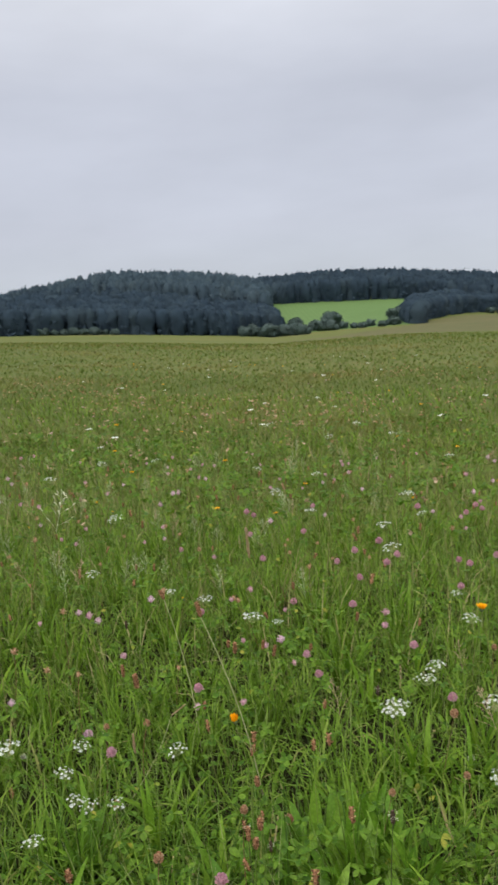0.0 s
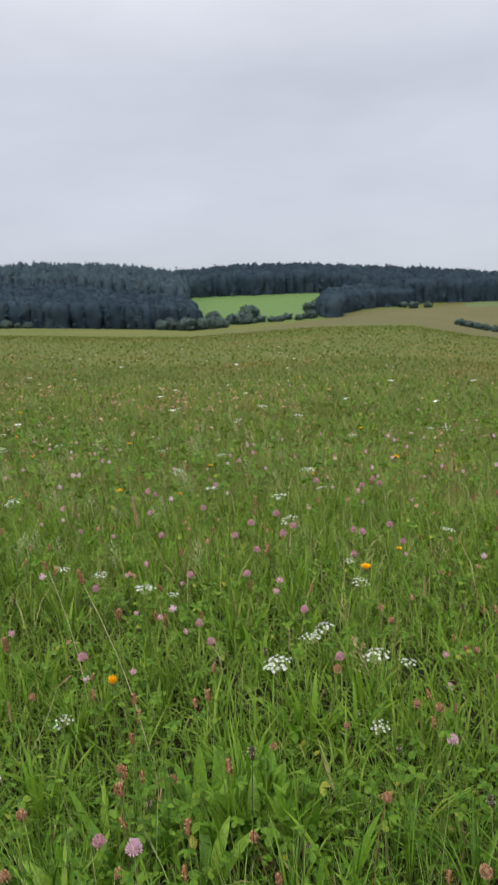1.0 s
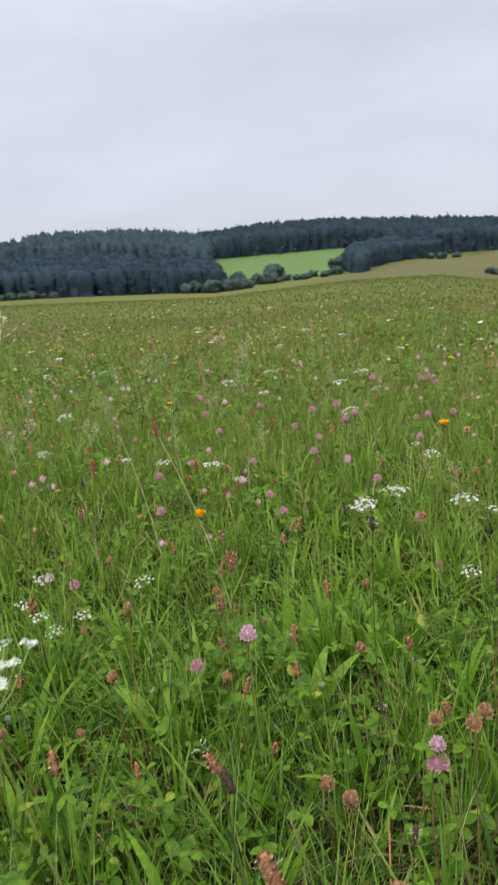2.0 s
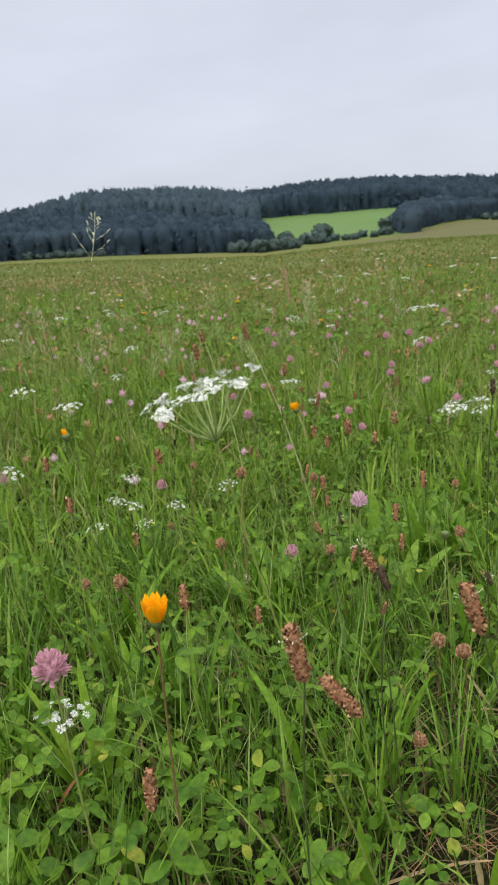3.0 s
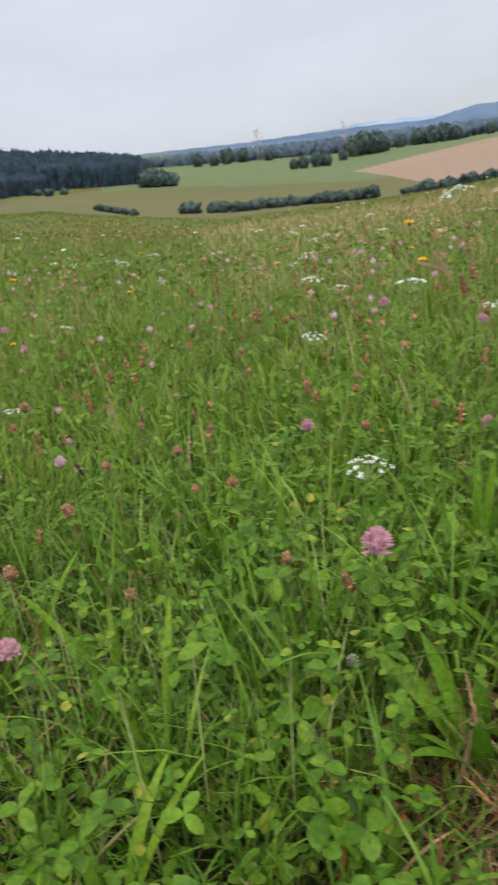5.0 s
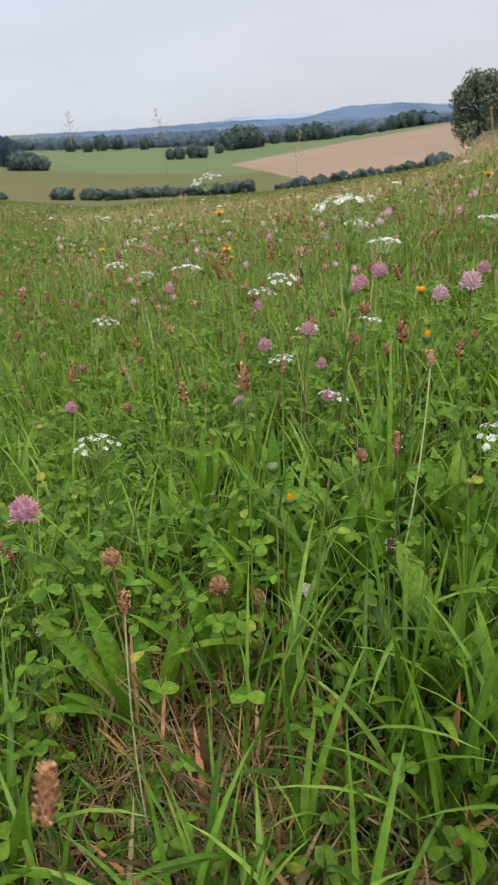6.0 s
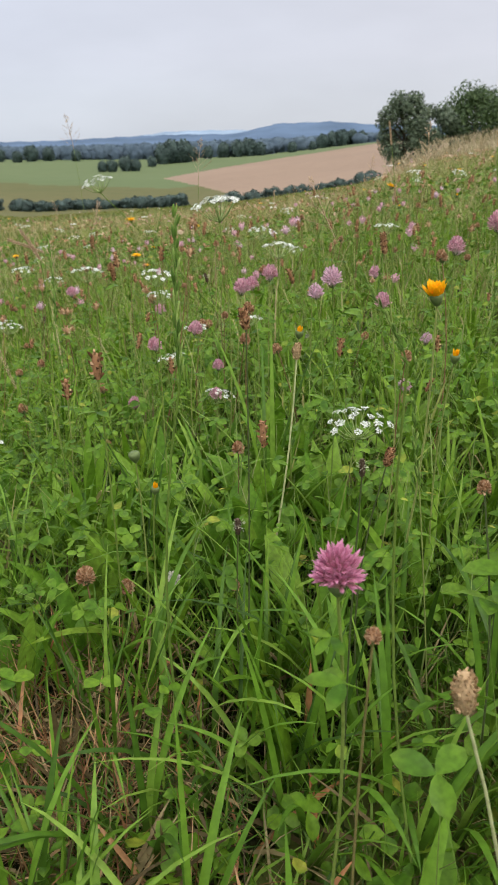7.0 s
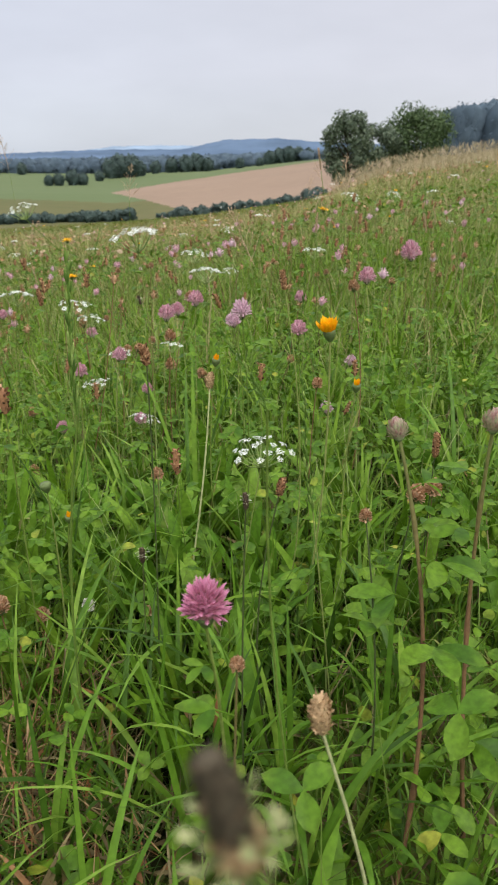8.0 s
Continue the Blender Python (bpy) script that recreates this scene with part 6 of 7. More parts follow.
def single_floret():
    s = Soup()
    one = np.zeros((1, 3))
    leaflets(s, one, np.array(((0.08, 0, 1.0),)), np.array(((1.0, 0, 0.1),)), np.ones(1), np.array([0.30]), widest=0.5, fold=0.8, droop=-0.08, blunt=0.75)
    leaflets(s, one, np.array(((-0.10, 0, 1.0),)), np.array(((-1.0, 0.2, 0.0),)), np.array([0.82]), np.array([0.24]), widest=0.5, fold=0.8, droop=-0.1, blunt=0.8)
    return s.mesh("floret", M_MAGENTA)


PETAL, FLORET = single_petal(), single_floret()


def petals_on(t, girth, layers, seed):
    """Gives a hawkbit that has no corolla its strap petals one by one."""
    rng = np.random.default_rng(seed)
    m = [c for c in t.children if c.name.startswith("cup")][0].matrix_basis
    for count, lean, L in layers:
        for k in range(count):
            spin = Matrix.Rotation(k * 6.2832 / count + rng.normal(0, 0.08), 4, "Z")
            link("petal", PETAL, t, at=m @ spin @ Matrix.Translation((girth * 0.6, 0, 0.0055)) @ Matrix.Rotation(lean + rng.normal(0, 0.1), 4, "Y") @ Matrix.Scale(L * rng.uniform(0.88, 1.1), 4))


def florets_on(t, count, seed, r=0.0135, length=0.0108):
    """Gives a clover that has only its cup the florets one by one."""
    rng = np.random.default_rng(seed)
    m = [c for c in t.children if c.name.startswith("cup")][0].matrix_basis
    heart = Soup()
    f = np.linspace(0, 1, 7)
    tube(heart, np.stack((0 * f, 0 * f, 0.004 + f * 0.017), -1), 0.0078 * np.sin(np.pi * (0.12 + 0.86 * f)) ** 0.6, 9)
    link("receptacle", heart.mesh("receptacle", M_MAGENTA), t, at=m)
    for i in range(count):
        th, ph = 1.8 * math.sqrt((i + 0.5) / count), i * GOLDEN + rng.normal(0, 0.12)
        d = np.array((math.sin(th) * math.cos(ph), math.sin(th) * math.sin(ph), math.cos(th)))
        at = np.array((0, 0, r * 0.8)) + d * r * 0.56 * np.array((0.8, 0.8, 1.55))
        aim = unit(d * np.array((1, 1, 0.35)) + np.array((0, 0, 0.15 + 0.95 * (1 - (th / 1.8) ** 2))) + rng.normal(0, 0.22, 3))
        out = np.array((math.cos(ph), math.sin(ph), 0.0))
        y_axis = unit(np.cross(aim, out))
        x_axis = np.cross(y_axis, aim)
        turn = Matrix((x_axis, y_axis, aim)).transposed().to_4x4()
        link("floret", FLORET, t, at=m @ Matrix.Translation(at) @ turn @ Matrix.Scale(length * rng.uniform(0.85, 1.15), 4))

# ---------------------------------------------------------------- plants that stand out along the way
# first stretch, looking down the slope
petals_on(flower("hawk_bare", -0.243, 0.594, 0.346, 1.0, lean=(-0.012, 0.01), tip=(0.03, -0.05, 1.0), stem=M_STEM_RED, leaves=1, label="half-closed golden orange hawkbit cup on a tall bare stem"), 0.0092, ((16, 0.34, 0.0235), (13, 0.22, 0.0225), (9, 0.06, 0.0205)), 7)
flower("hawk_cup", -0.024, 1.579, 0.262, 0.95)
flower("hawk_half", 0.711, 2.074, 0.262, 1.05)
flower("hawk_open", -0.137, 4.171, 0.03, 1.0)
flower("hawk_open", 1.746, 5.692, -0.03, 1.0)
flower("hawk_shut", -0.439, 1.181, 0.365, 1.1)
umbel(0.374, 1.721, 0.195, 1.0)
umbel(0.027, 2.412, 0.15, 1.1)
umbel(0.649, 1.77, 0.155, 1.1)
umbel(0.786, 2.416, 0.085, 0.9)
umbel(0.595, 2.151, 0.06, 1.0)
umbel(0.365, 1.684, 0.215, 1.0)
umbel(0.671, 3.128, 0.11, 1.2)
umbel(0.635, 1.715, -0.02, 0.8)
umbel(-0.166, 0.481, 0.574, 1.0, lean=(0.13, 0.06), tip=(-0.24, 0.05, 1.0), which=HERO_UMBEL, label="wide flat white umbel with long fine rays close up")
umbel(-0.345, 0.60, 0.265, 0.75, label="small white umbel beside a pink clover")
umbel(-0.58, 1.25, 0.30, 0.9)
flower("clover", -0.128, 1.874, 0.178, 0.95)
flower("clover", 0.876, 3.496, 0.155, 1.1)
flower("pale", 0.027, 1.102, 0.222, 1.0)
flower("clover", 0.227, 0.803, 0.182, 0.95)
flower("spent", 0.232, 0.82, 0.235, 0.9)
flower("pale", 0.23, 0.81, 0.205, 0.7)
flower("clover", -0.342, 0.59, 0.305, 1.15, lean=(0.0, 0.03))
flower("clover", 0.399, 0.682, 0.174, 0.9, lean=(0.0, 0.02), label="pink clover leaning beside pale leaves")
flower("clover", 0.387, 0.94, 0.11, 0.8)
flower("clover", -0.167, 2.696, 0.035, 1.0)
flower("clover", 0.042, 3.438, 0.09, 1.0)
flower("clover", 0.192, 2.755, 0.025, 1.0)
flower("clover", 0.481, 2.896, 0.05, 1.0)
flower("clover", 1.189, 3.107, -0.06, 1.0)
flower("clover", 0.231, 2.21, 0.01, 0.9)
flower("spent", 0.662, 1.371, 0.225, 1.0)
flower("spent", 0.117, 0.608, 0.212, 1.1, lean=(-0.03, 0.0), label="orange withered clover head on a straight stem")
flower("spent", 0.02, 0.72, 0.075, 0.9)
flower("plantain_tip", -0.124, 0.442, 0.382, 1.12, lean=(0.0, 0.04), tip=(-0.17, 0.1, 1.0), pick=2)
flower("plantain", -0.089, 0.437, 0.353, 1.0, lean=(0.11, 0.03), tip=(-0.62, 0.1, 0.85), pick=2, label="leaning reddish brown plantain head on a bent stalk")
flower("plantain_tip", 0.005, 0.462, 0.39, 1.05, lean=(0.09, 0.04), tip=(-0.26, 0.1, 0.95), pick=2)
flower("plantain_tip", -0.033, 0.657, 0.344, 1.05, lean=(0.02, 0.02), tip=(-0.42, 0.1, 0.9), stem=M_STEM_DARK, pick=0)
flower("plantain_dark", -0.022, 0.651, 0.325, 1.0, lean=(0.015, 0.02), tip=(-0.35, 0.1, 0.9))
flower("plantain_bloom", 0.227, 1.054, 0.40, 0.9)
flower("plantain", 0.012, 1.076, 0.355, 0.9)
flower("plantain", -0.259, 0.52, 0.215, 1.0, tip=(0.05, 0.1, 1.0), pick=2)
flower("plantain", 0.247, 0.964, 0.249, 0.95)
flower("plantain", 0.263, 0.863, 0.21, 0.9)
flower("plantain_broad", 0.098, 0.248, 0.530, 0.95, lean=(0.02, 0.05), tip=(-0.05, 0.1, 1.0), label="brown plantain head close to the lens")
flower("plantain_broad", 0.145, 0.206, 0.512, 1.15, lean=(0.03, 0.08), tip=(-0.1, 0.1, 1), label="brown plantain head very close to the lens")
flower("whiteclover", 0.275, 0.55, 0.16, 0.8)
flower("fox", 0.032, 2.2, 0.43, 1.2)
flower("fox", -0.265, 1.60, 0.19, 0.8)
flower("plantain", -0.11, 1.90, 0.385, 1.15, lean=(0.14, -0.04), tip=(-0.2, 0.0, 1.0), bow=(0.02, 0.0, 0.0), stem=M_STEM_PALE, radius=0.0015, pick=2, label="brown plantain head on a long pale curving stalk")
flower("plantain", -0.23, 2.10, 0.36, 1.0, lean=(0.075, -0.02), tip=(-0.4, 0.0, 1.0), bow=(0.02, 0.0, 0.0), stem=M_STEM_PALE, radius=0.0014, pick=1, label="brown plantain head on a long pale curving stalk")
flower("fox", -0.22, 1.95, 0.07, 0.6, lean=(-0.14, -0.03), tip=(0.9, 0.1, 0.6), stem=M_STEM_PALE, radius=0.001)
flower("plantain", -0.373, 2.097, 0.12, 1.0, pick=2)
flower("plantain_bloom", -0.411, 2.426, 0.125, 1.1)
flower("plantain", 0.087, 2.17, 0.115, 1.0, lean=(-0.02, 0.0), tip=(0.2, 0.0, 1.0), pick=2)
flower("spent", -0.158, 1.155, 0.275, 0.95)
flower("plantain_tip", -0.006, 1.312, 0.175, 0.95, pick=1)
flower("spent", -0.015, 1.413, 0.16, 0.9)
umbel(-0.465, 1.864, 0.06, 0.9)
flower("oat", -0.497, 2.0, 0.62, 1.25, lean=(-0.05, 0.02), tip=(0.35, 0.0, 1.0), label="tall pale oat-like grass panicle above the sward")
flower("plantain_bloom", 0.096, 0.406, 0.235, 1.25)
flower("plantain_bloom", 0.151, 0.657, 0.228, 0.7)
umbel(-0.47, 1.364, 0.383, 0.9)
umbel(-0.577, 1.444, 0.408, 0.8)
umbel(-0.428, 1.617, 0.075, 0.75)
umbel(-0.32, 1.592, 0.075, 0.7)
umbel(-0.48, 1.462, 0.09, 0.7)
flower("plantain", -0.274, 1.034, 0.355, 1.0, pick=0)
flower("plantain", 0.021, 1.135, 0.34, 0.95, pick=0)

for x, y, z, size in ((-0.324, 3.692, -0.05, 1.0), (0.033, 3.757, 0.11, 1.1), (0.20, 2.27, 0.05, 0.9), (1.113, 3.065, 0.04, 1.1), (0.651, 2.951, 0.12, 1.0), (0.465, 2.889, 0.17, 1.0),
                      (0.409, 4.025, 0.04, 1.1), (0.602, 3.078, 0.14, 1.1), (0.868, 2.779, 0.03, 1.0), (1.967, 0.598, 0.336, 1.0)):
    flower("clover", x, y, z, size, leaves=1)
for x, y, z in ((0.396, 2.454, 0.08), (0.056, 2.35, 0.05), (-0.024, 1.872, 0.285), (-0.223, 1.484, 0.42), (0.507, 3.053, 0.2)):
    flower("plantain", x, y, z, 1.1)
umbel(0.597, 2.939, 0.28, 1.1)
umbel(-0.204, 1.917, -0.01, 0.8)
umbel(-0.705, 4.004, 0.075, 1.3)
umbel(-0.42, 1.72, -0.02, 0.7)
umbel(-0.50, 1.80, 0.02, 0.8)

for x, y, z, size in ((0.745, 1.806, 0.10, 0.8), (0.499, 1.908, 0.155, 0.9), (0.85, 2.787, 0.02, 0.8), (0.12, 2.631, 0.02, 0.7), (1.357, 2.998, 0.03, 0.9)):
    umbel(x, y, z, size)
for x, y, z in ((1.082, 3.391, 0.142), (0.296, 3.344, 0.118), (0.07, 3.786, 0.082), (0.093, 3.16, 0.067), (0.394, 2.516, 0.103), (0.555, 2.277, 0.051), (0.591, 2.86, 0.123),
                (0.92, 2.829, 0.104), (1.294, 3.78, 0.035), (1.219, 3.663, 0.094), (0.938, 3.03, 0.048), (0.408, 3.028, 0.076)):
    flower("clover", x, y, z, 1.0, leaves=1)
for x, y, z in ((0.799, 2.216, 0.06), (0.676, 1.542, 0.132), (1.13, 2.51, 0.03), (0.737, 1.912, 0.163), (0.462, 1.12, 0.236), (0.267, 0.787, 0.245)):
    flower("spent", x, y, z, 0.95)
for x, y, z in ((-0.05, 2.11, 0.185), (0.157, 2.118, 0.355), (0.018, 1.389, 0.236), (0.427, 0.877, 0.244), (0.203, 2.17, 0.125)):
    flower("plantain", x, y, z, 1.0, pick=0)
flower("green_bud", 0.108, 0.904, 0.25, 0.8)
flower("fox", 0.914, 2.115, 0.135, 0.9)
flower("hawk_open", 0.208, 4.233, -0.042, 1.0)

# second stretch, looking towards the rise
florets_on(flower("hero", 0.786, -0.107, 0.385, 1.0, lean=(0.03, 0.02), tip=(0.08, 0.06, 1.0)), 105, 5)
flower("spent", 0.783, -0.134, 0.365, 0.5)
umbel(1.121, 0.096, 0.35, 0.95, lean=(-0.03, 0.03), tip=(-0.1, -0.1, 1))
umbel(1.342, 0.503, 0.55, 1.25, lean=(0.05, 0.05))
umbel(1.795, 0.749, 0.42, 1.2)
umbel(1.6, 1.207, 0.345, 1.25)
umbel(1.02, 0.757, 0.185, 1.1)
umbel(1.189, 0.488, 0.46, 0.75)
umbel(1.655, 1.0, 0.30, 0.9)
umbel(1.374, 0.66, 0.27, 0.9)
umbel(1.378, 0.553, 0.218, 0.8)
umbel(1.376, 0.47, 0.366, 0.6)
umbel(1.416, 0.638, 0.322, 0.7)
flower("whiteclover", 0.986, 0.262, 0.135, 0.9)
flower("whiteclover", 0.773, 0.535, 0.05, 0.9)
flower("spent", 1.377, 0.182, 0.342, 0.8)
umbel(1.569, 1.567, 0.16, 1.1)
umbel(1.85, 1.9, 0.25, 1.1)
umbel(1.474, 0.963, 0.565, 0.95, lean=(0.30, -0.30), tip=(-0.15, 0.25, 1.0), label="tall tilted white umbel on a long slanting stalk")
flower("plantain_tan", 1.228, 0.262, 0.362, 0.85, lean=(-0.10, -0.02), tip=(0.1, 0.1, 1.0), radius=0.0014, stem=M_STEM_PALE, label="pale tan plantain head on a long straw-coloured stalk")
flower("plantain", 1.002, 0.152, 0.462, 0.95, pick=0, stem=M_STEM_DARK,  lean=(-0.03, -0.02), tip=(-0.12, 0.1, 1.0))
flower("plantain", 0.697, 0.196, 0.298, 0.9, pick=0, stem=M_STEM_PALE)
flower("plantain", 0.534, 0.015, 0.362, 1.0, lean=(-0.03, 0.0), tip=(0.25, 0.1, 1.0), pick=1, stem=M_STEM_DARK)
flower("green_bud", 0.969, 0.294, 0.295, 0.95, tip=(-0.2, 0.0, 1.0))
flower("plantain_bloom", 0.912, -0.042, 0.395, 0.55)
flower("spent", 1.012, -0.098, 0.36, 0.6, lean=(-0.03, -0.03), stem=M_STEM_DARK)
flower("plantain_tan", 0.80, -0.186, 0.333, 0.98, lean=(0.03, -0.05), tip=(0.0, 0.2, 1.0), radius=0.0013, stem=M_STEM_PALE)
flower("plantain", 1.196, 0.118, 0.515, 0.75)
flower("plantain", 1.864, 1.525, 0.345, 1.2)
flower("plantain", 1.48, 0.95, 0.36, 1.0)
flower("plantain", 1.009, -0.007, 0.36, 0.8, pick=0, stem=M_STEM_DARK)
flower("plantain", 1.35, -0.02, 0.29, 0.9, stem=M_STEM_DARK)
flower("plantain_near", 0.5559, -0.3146, 0.5664, 0.72, lean=(0.02, -0.01), tip=(-0.118, 0.211, 0.970), label="dark plantain head with cream anthers close to the lens")
flower("plantain_bloom", 0.95, 0.12, 0.27, 0.7)
petals_on(flower("hawk_bare", 1.152, 0.029, 0.478, 1.0, lean=(0.02, 0.05), tip=(-0.15, 0.1, 1.0)), 0.0056, ((18, 0.56, 0.0190), (15, 0.38, 0.0175), (11, 0.15, 0.0150)), 6)
flower("hawk_half", 1.769, 0.634, 0.318, 0.75)
flower("hawk_shut", 1.274, 0.061, 0.385, 0.9)
flower("hawk_shut", 1.327, 0.334, 0.362, 0.95)
flower("hawk_open", 2.386, 1.957, 0.355, 1.2)
flower("hawk_open", 2.2, 1.72, 0.26, 1.1)
flower("hawk_open", 2.973, 1.163, 0.47, 1.3)
flower("hawk_shut", 1.0, 0.30, 0.24, 0.8)
flower("clover", 1.53, 0.628, 0.36, 1.15)
flower("clover", 1.65, 0.656, 0.368, 1.15)
flower("clover", 1.60, 0.66, 0.355, 1.0)
flower("clover", 1.747, 1.105, 0.22, 1.0)
flower("clover", 1.374, 0.709, 0.268, 0.95)
flower("clover", 1.404, 0.819, 0.117, 0.95)
flower("pale", 1.272, 0.239, 0.455, 0.95)
flower("clover", 1.608, 0.77, 0.163, 0.9)
flower("clover", 0.74, 0.451, 0.266, 1.15)
flower("clover", 1.848, 0.266, 0.472, 1.35, label="large pink clover flower on a stiff stem")
flower("clover", 1.605, 0.231, 0.46, 1.0)
flower("spent", 1.58, 0.24, 0.45, 1.0)
flower("clover", 1.51, 0.303, 0.38, 0.95)
flower("pale", 1.42, 0.37, 0.40, 0.9)
flower("clover", 1.382, 0.562, 0.2, 0.85)
flower("clover", 1.39, 0.618, 0.31, 0.9)
flower("spent", 1.45, 0.66, 0.305, 0.9)
flower("spent", 1.65, 1.02, 0.275, 1.1)
flower("clover", 1.655, 1.358, 0.25, 1.0)
flower("spent", 1.113, -0.098, 0.34, 0.95, stem=M_STEM_DARK)
flower("spent", 1.312, -0.037, 0.257, 1.1)
flower("bud", 1.03, -0.115, 0.435, 0.82, lean=(-0.10, -0.07), stem=M_STEM_BROWN, radius=0.0019, leaves=4, bow=(0.022, -0.018, 0), foliage=1.4)
flower("bud", 1.066, -0.18, 0.446, 0.85, lean=(-0.04, -0.04), stem=M_STEM_BROWN, radius=0.0019, leaves=4, bow=(0.012, 0.016, 0), foliage=1.3)
flower("spent", 0.959, 0.316, 0.113, 0.9)
flower("spent", 0.93, 0.27, 0.07, 0.75)
flower("spent", 0.70, 0.21, 0.335, 0.8)
flower("spent", 1.02, 0.19, 0.14, 0.6)
flower("spent", 1.473, 1.013, 0.095, 1.1)
flower("spent", 1.309, 0.80, 0.06, 1.1)
flower("spent", 1.265, 1.022, 0.10, 1.1)
flower("rye", 0.897, 0.136, 0.440, 1.08, radius=0.0013, lean=(-0.02, 0.0), tip=(0.0, 0.0, 1.0), pick=0)
flower("rye", 0.851, -0.106, 0.508, 0.5, radius=0.0011, lean=(0.04, -0.03), tip=(-0.36, 0.3, 0.88), pick=0)
flower("rye", 1.05, -0.02, 0.33, 0.85, lean=(0.03, -0.02))
flower("fox", 1.134, 0.69, 0.465, 0.85, lean=(0.05, -0.05), tip=(-0.35, 0.3, 1.0))
flower("fox", 1.15, 0.70, 0.475, 0.7, tip=(-0.9, 0.5, 0.45))
flower("fox", 1.95, 0.55, 0.50, 0.7, radius=0.001)
flower("fox", 2.1, 0.35, 0.50, 0.7, radius=0.001)
flower("panicle", 2.4, 2.3, 0.62, 1.2)
flower("panicle", 2.1, 2.5, 0.62, 1.2)
flower("panicle", 2.0, 1.2, 0.55, 0.9)
flower("panicle", 1.9, 0.45, 0.58, 0.8, lean=(0.0, 0.02))

flower("fox", 2.733, 1.029, 0.62, 0.9, radius=0.0012, label="tall dark thin grass stalk above the sward")

# ---------------------------------------------------------------- the rest of the meadow's flowers
spread = random.Random(31)


# room round the plants that stand singly
KEEP_FREE = ((-0.243, 0.594), (0.786, -0.107), (-0.166, 0.481), (-0.342, 0.59), (0.897, 0.136), (1.121, 0.096), (1.152, 0.029), (0.227, 0.803))


def spots(count, r0, r1, az=(-26.0, 80.0), clearance=0.6):
    done = []
    while len(done) < count:
        r = math.sqrt(spread.uniform(r0 * r0, r1 * r1))
        x, y = polar(spread.uniform(*az), r)
        x, y = float(x), float(y)
        w = 0.5 + 0.5 * math.sin(x * 2.1 + 1.9 * math.sin(y * 1.3)) * math.sin(y * 1.7 + 0.6)
        if min(math.hypot(x, y - 0.03), math.hypot(x - 0.48, y + 0.28), math.hypot(x - 0.3, y + 0.08)) > clearance and min(math.hypot(x - hx, y - hy) for hx, hy in KEEP_FREE) > 0.09 and spread.uniform(0, 1) < 0.35 + 0.65 * w:
            done.append((x, y))
    return done


def sow(kind, count, r0, r1, height, sizes=(0.8, 1.2), variants=4, az=(-26.0, 80.0), leaves=1, clearance=0.7):
    """A few plants built, and then copied with their parts, turned and scaled."""
    made = []
    for k, (x, y) in enumerate(spots(count, r0, r1, az, clearance)):
        if math.hypot(x + 0.298, y - 0.838) < 0.05:
            continue
        if k < variants:
            h = spread.uniform(*height)
            lean = (spread.gauss(0, 0.14) * h, spread.gauss(0, 0.14) * h)
            z = ground_at(x + lean[0], y + lean[1]) + h
            made.append(umbel(x, y, z, 1.0, lean) if kind == "umbel" else flower(kind, x, y, z, 1.0, lean, leaves=leaves))
        else:
            m = Matrix.Translation((x, y, ground_at(x, y) - 0.004)) @ Matrix.Rotation(spread.uniform(0, 6.3), 4, "Z") @ Matrix.Scale(spread.uniform(*sizes), 4)
            copy_thing(made[k % variants], m)


sow("clover", 5, 1.1, 2.2, (0.10, 0.20), (0.7, 1.0), clearance=1.3)
sow("clover_low", 74, 2.0, 5.6, (0.22, 0.34), (0.7, 1.0), az=(-24.0, 36.0), clearance=1.3)
sow("clover_low", 55, 2.2, 5.6, (0.24, 0.36), (0.75, 1.05), az=(36.0, 80.0), clearance=1.5)
sow("pale", 5, 1.1, 2.2, (0.12, 0.20), (0.7, 1.0), clearance=1.3)
sow("pale_low", 60, 2.0, 5.6, (0.24, 0.36), (0.8, 1.15))
sow("spent", 40, 0.7, 2.0, (0.10, 0.26), leaves=0)
sow("spent", 40, 1.4, 3.2, (0.22, 0.36), (0.75, 1.05), az=(25.0, 80.0), leaves=0, clearance=1.2)
sow("plantain_low", 36, 1.4, 3.4, (0.24, 0.40), (0.75, 1.05), az=(20.0, 80.0), clearance=1.2)
sow("plantain_low", 64, 1.2, 4.2, (0.26, 0.43), (0.75, 1.1), az=(34.0, 80.0), clearance=1.2)
sow("spent_low", 70, 1.3, 4.2, (0.26, 0.40), (0.75, 1.1), az=(34.0, 80.0), leaves=0, clearance=1.2)
sow("spent_low", 180, 2.0, 5.6, (0.22, 0.36), leaves=0)
sow("plantain_low", 34, 0.8, 2.0, (0.16, 0.32))
sow("plantain_low", 170, 2.0, 5.6, (0.20, 0.33), (0.9, 1.25))
sow("plantain_bloom", 10, 0.9, 2.5, (0.15, 0.28))
sow("umbel", 54, 2.2, 6.5, (0.24, 0.38), (0.8, 1.25))
sow("hawk_open", 16, 2.4, 6.5, (0.24, 0.36))
sow("hawk_shut", 14, 1.0, 4.5, (0.16, 0.3))
sow("fox_low", 60, 1.2, 5.5, (0.22, 0.42))
sow("rye", 46, 0.9, 4.0, (0.18, 0.32))
sow("panicle", 50, 1.6, 6.0, (0.26, 0.42))
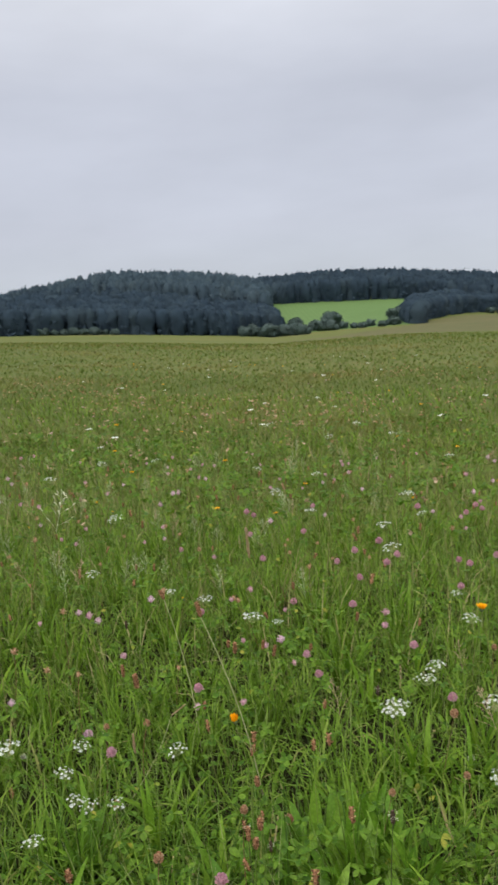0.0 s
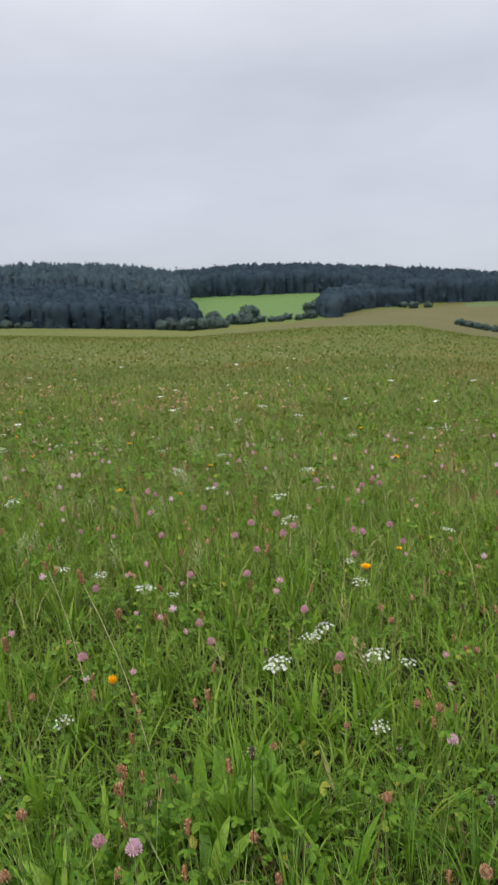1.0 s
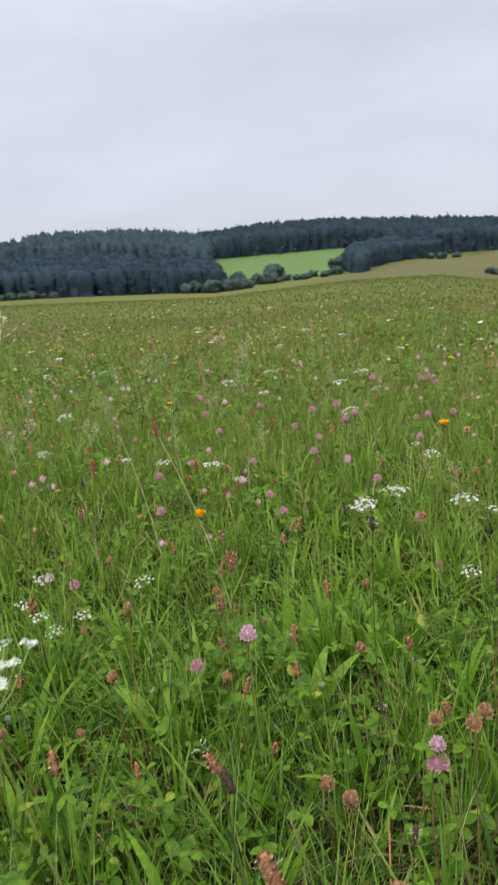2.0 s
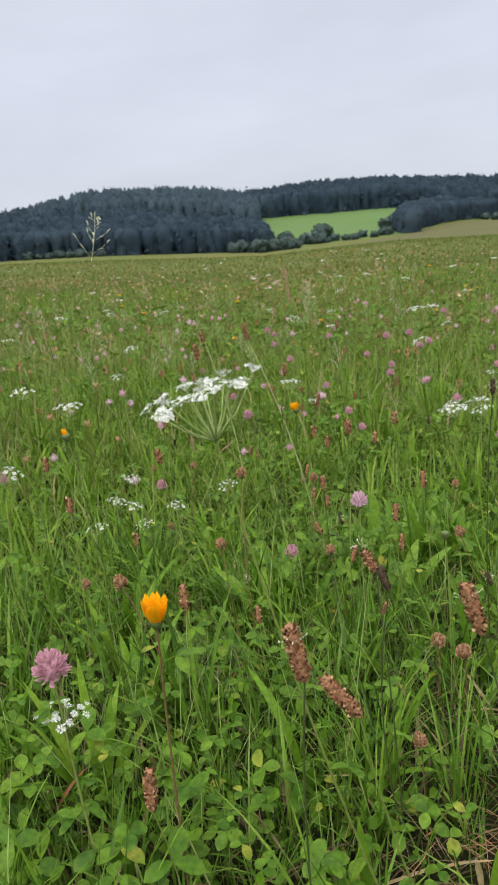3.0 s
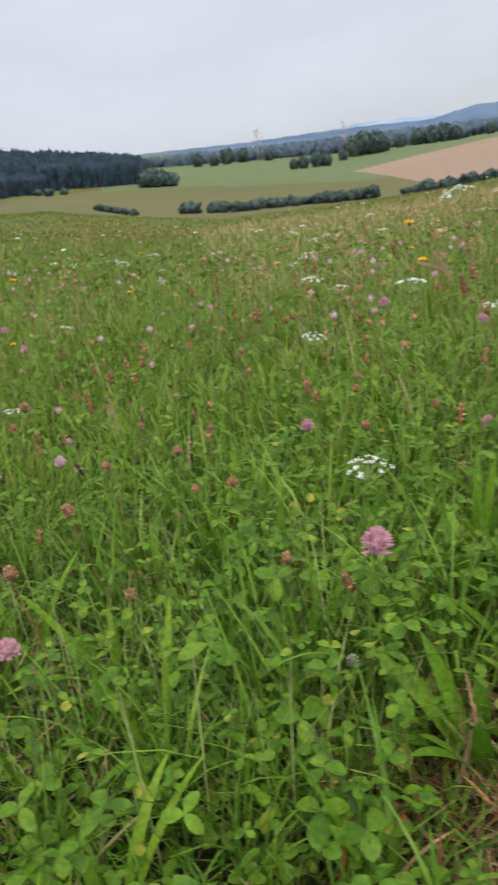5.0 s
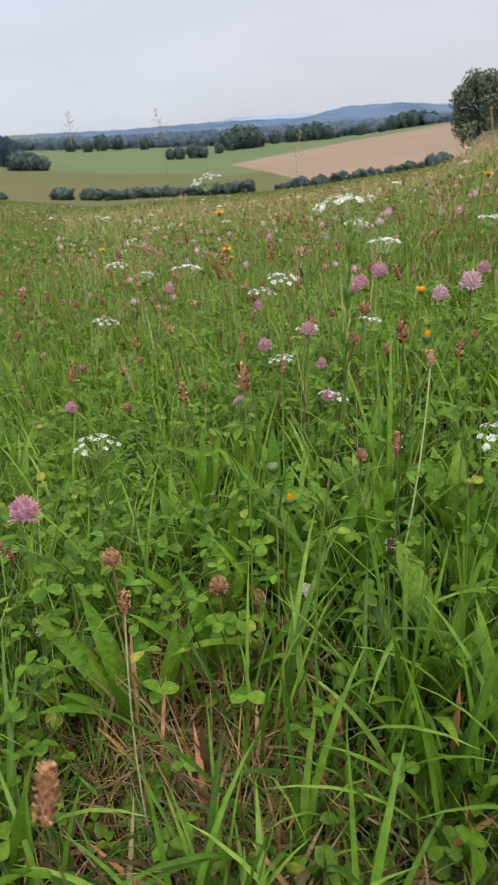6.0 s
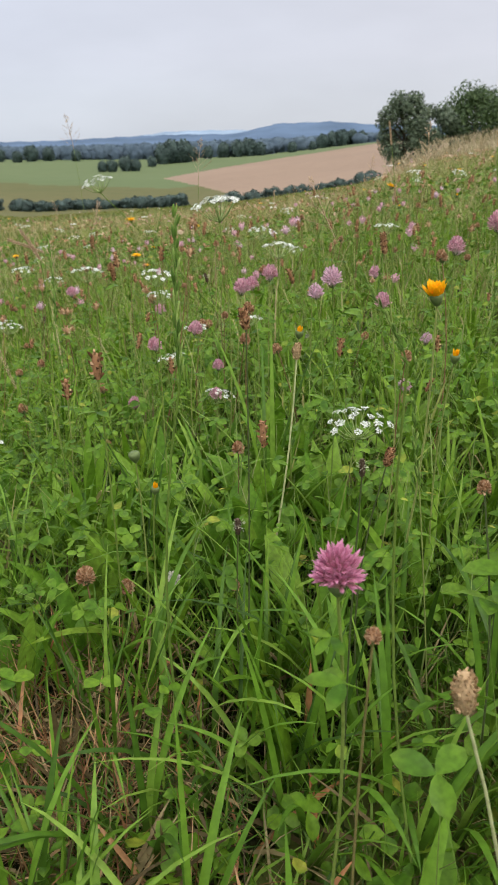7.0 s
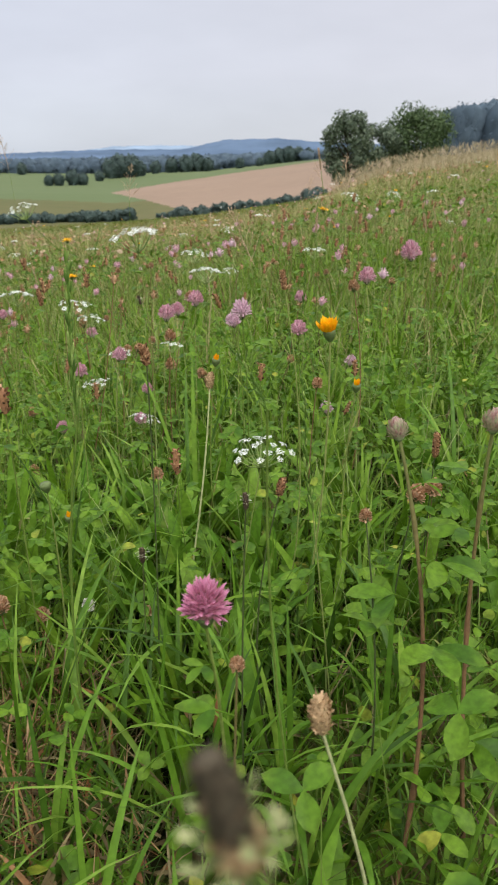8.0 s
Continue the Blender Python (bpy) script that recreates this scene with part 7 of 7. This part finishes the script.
sow("whiteclover", 5, 0.9, 2.2, (0.05, 0.10), (0.6, 0.8))
sow("froth", 60, 2.6, 5.5, (0.24, 0.34), (0.9, 1.3), az=(-24.0, 12.0))


# beyond: too many and too small to pick apart
def far_heads(name, mat, r0, r1, per_m2, size, height, seed, label, petals=6, flat=0.0, az=WEDGE, clump=0.7):
    rng = np.random.default_rng(seed)
    x, y = scatter(r0, r1, per_m2, rng, az, clump, 0.9)
    n = len(x)
    c = np.stack((x, y, ground_z(x, y) + rng.uniform(*height, n)), -1)
    s = Soup()
    grow = rng.uniform(*size, n)
    for k in range(petals):
        a = rng.uniform(0, 6.3, n)
        d = np.stack((np.cos(a), np.sin(a), rng.uniform(-0.5, 1.2, n) * (1 - flat)), -1)
        leaflets(s, c, d, unit(rng.normal(size=(n, 3)) * (1 - flat) + UP), grow, grow * 0.7, fold=0.3)
    return stuff(name, s, mat, label, "flowers")


far_heads("far_clover", M_PINK, 5.5, 13, 1.7, (0.013, 0.019), (0.24, 0.38), 201, "pink clover dots across the far meadow")
far_heads("far_seed_heads", M_SPENT, 5.5, 12, 6, (0.014, 0.022), (0.18, 0.32), 202, "brown seed heads across the far meadow", petals=4)
far_heads("far_seed_heads", M_SPENT, 7.5, 16, 20, (0.018, 0.03), (0.20, 0.32), 203, "rust brown sorrel and seed heads in the far meadow", petals=3, clump=1.3)
far_heads("far_seed_heads", M_SEED, 3.8, 10, 8, (0.010, 0.018), (0.26, 0.40), 207, "brown plantain and clover seed heads towards the rise", petals=4, az=(34.0, 84.0))
far_heads("far_seed_heads", M_SPIKE_TAN, 4.0, 10, 5, (0.022, 0.036), (0.24, 0.4), 204, "tan grass seed heads in the far meadow", petals=2)
far_heads("far_umbels", M_UMBEL, 6.5, 22, 0.28, (0.03, 0.045), (0.25, 0.4), 205, "white umbel dots across the far meadow", petals=7, flat=0.85)
far_heads("far_hawkbits", M_ORANGE, 6.5, 20, 0.25, (0.018, 0.024), (0.25, 0.38), 206, "orange hawkbit dots across the far meadow", petals=7, flat=0.6)
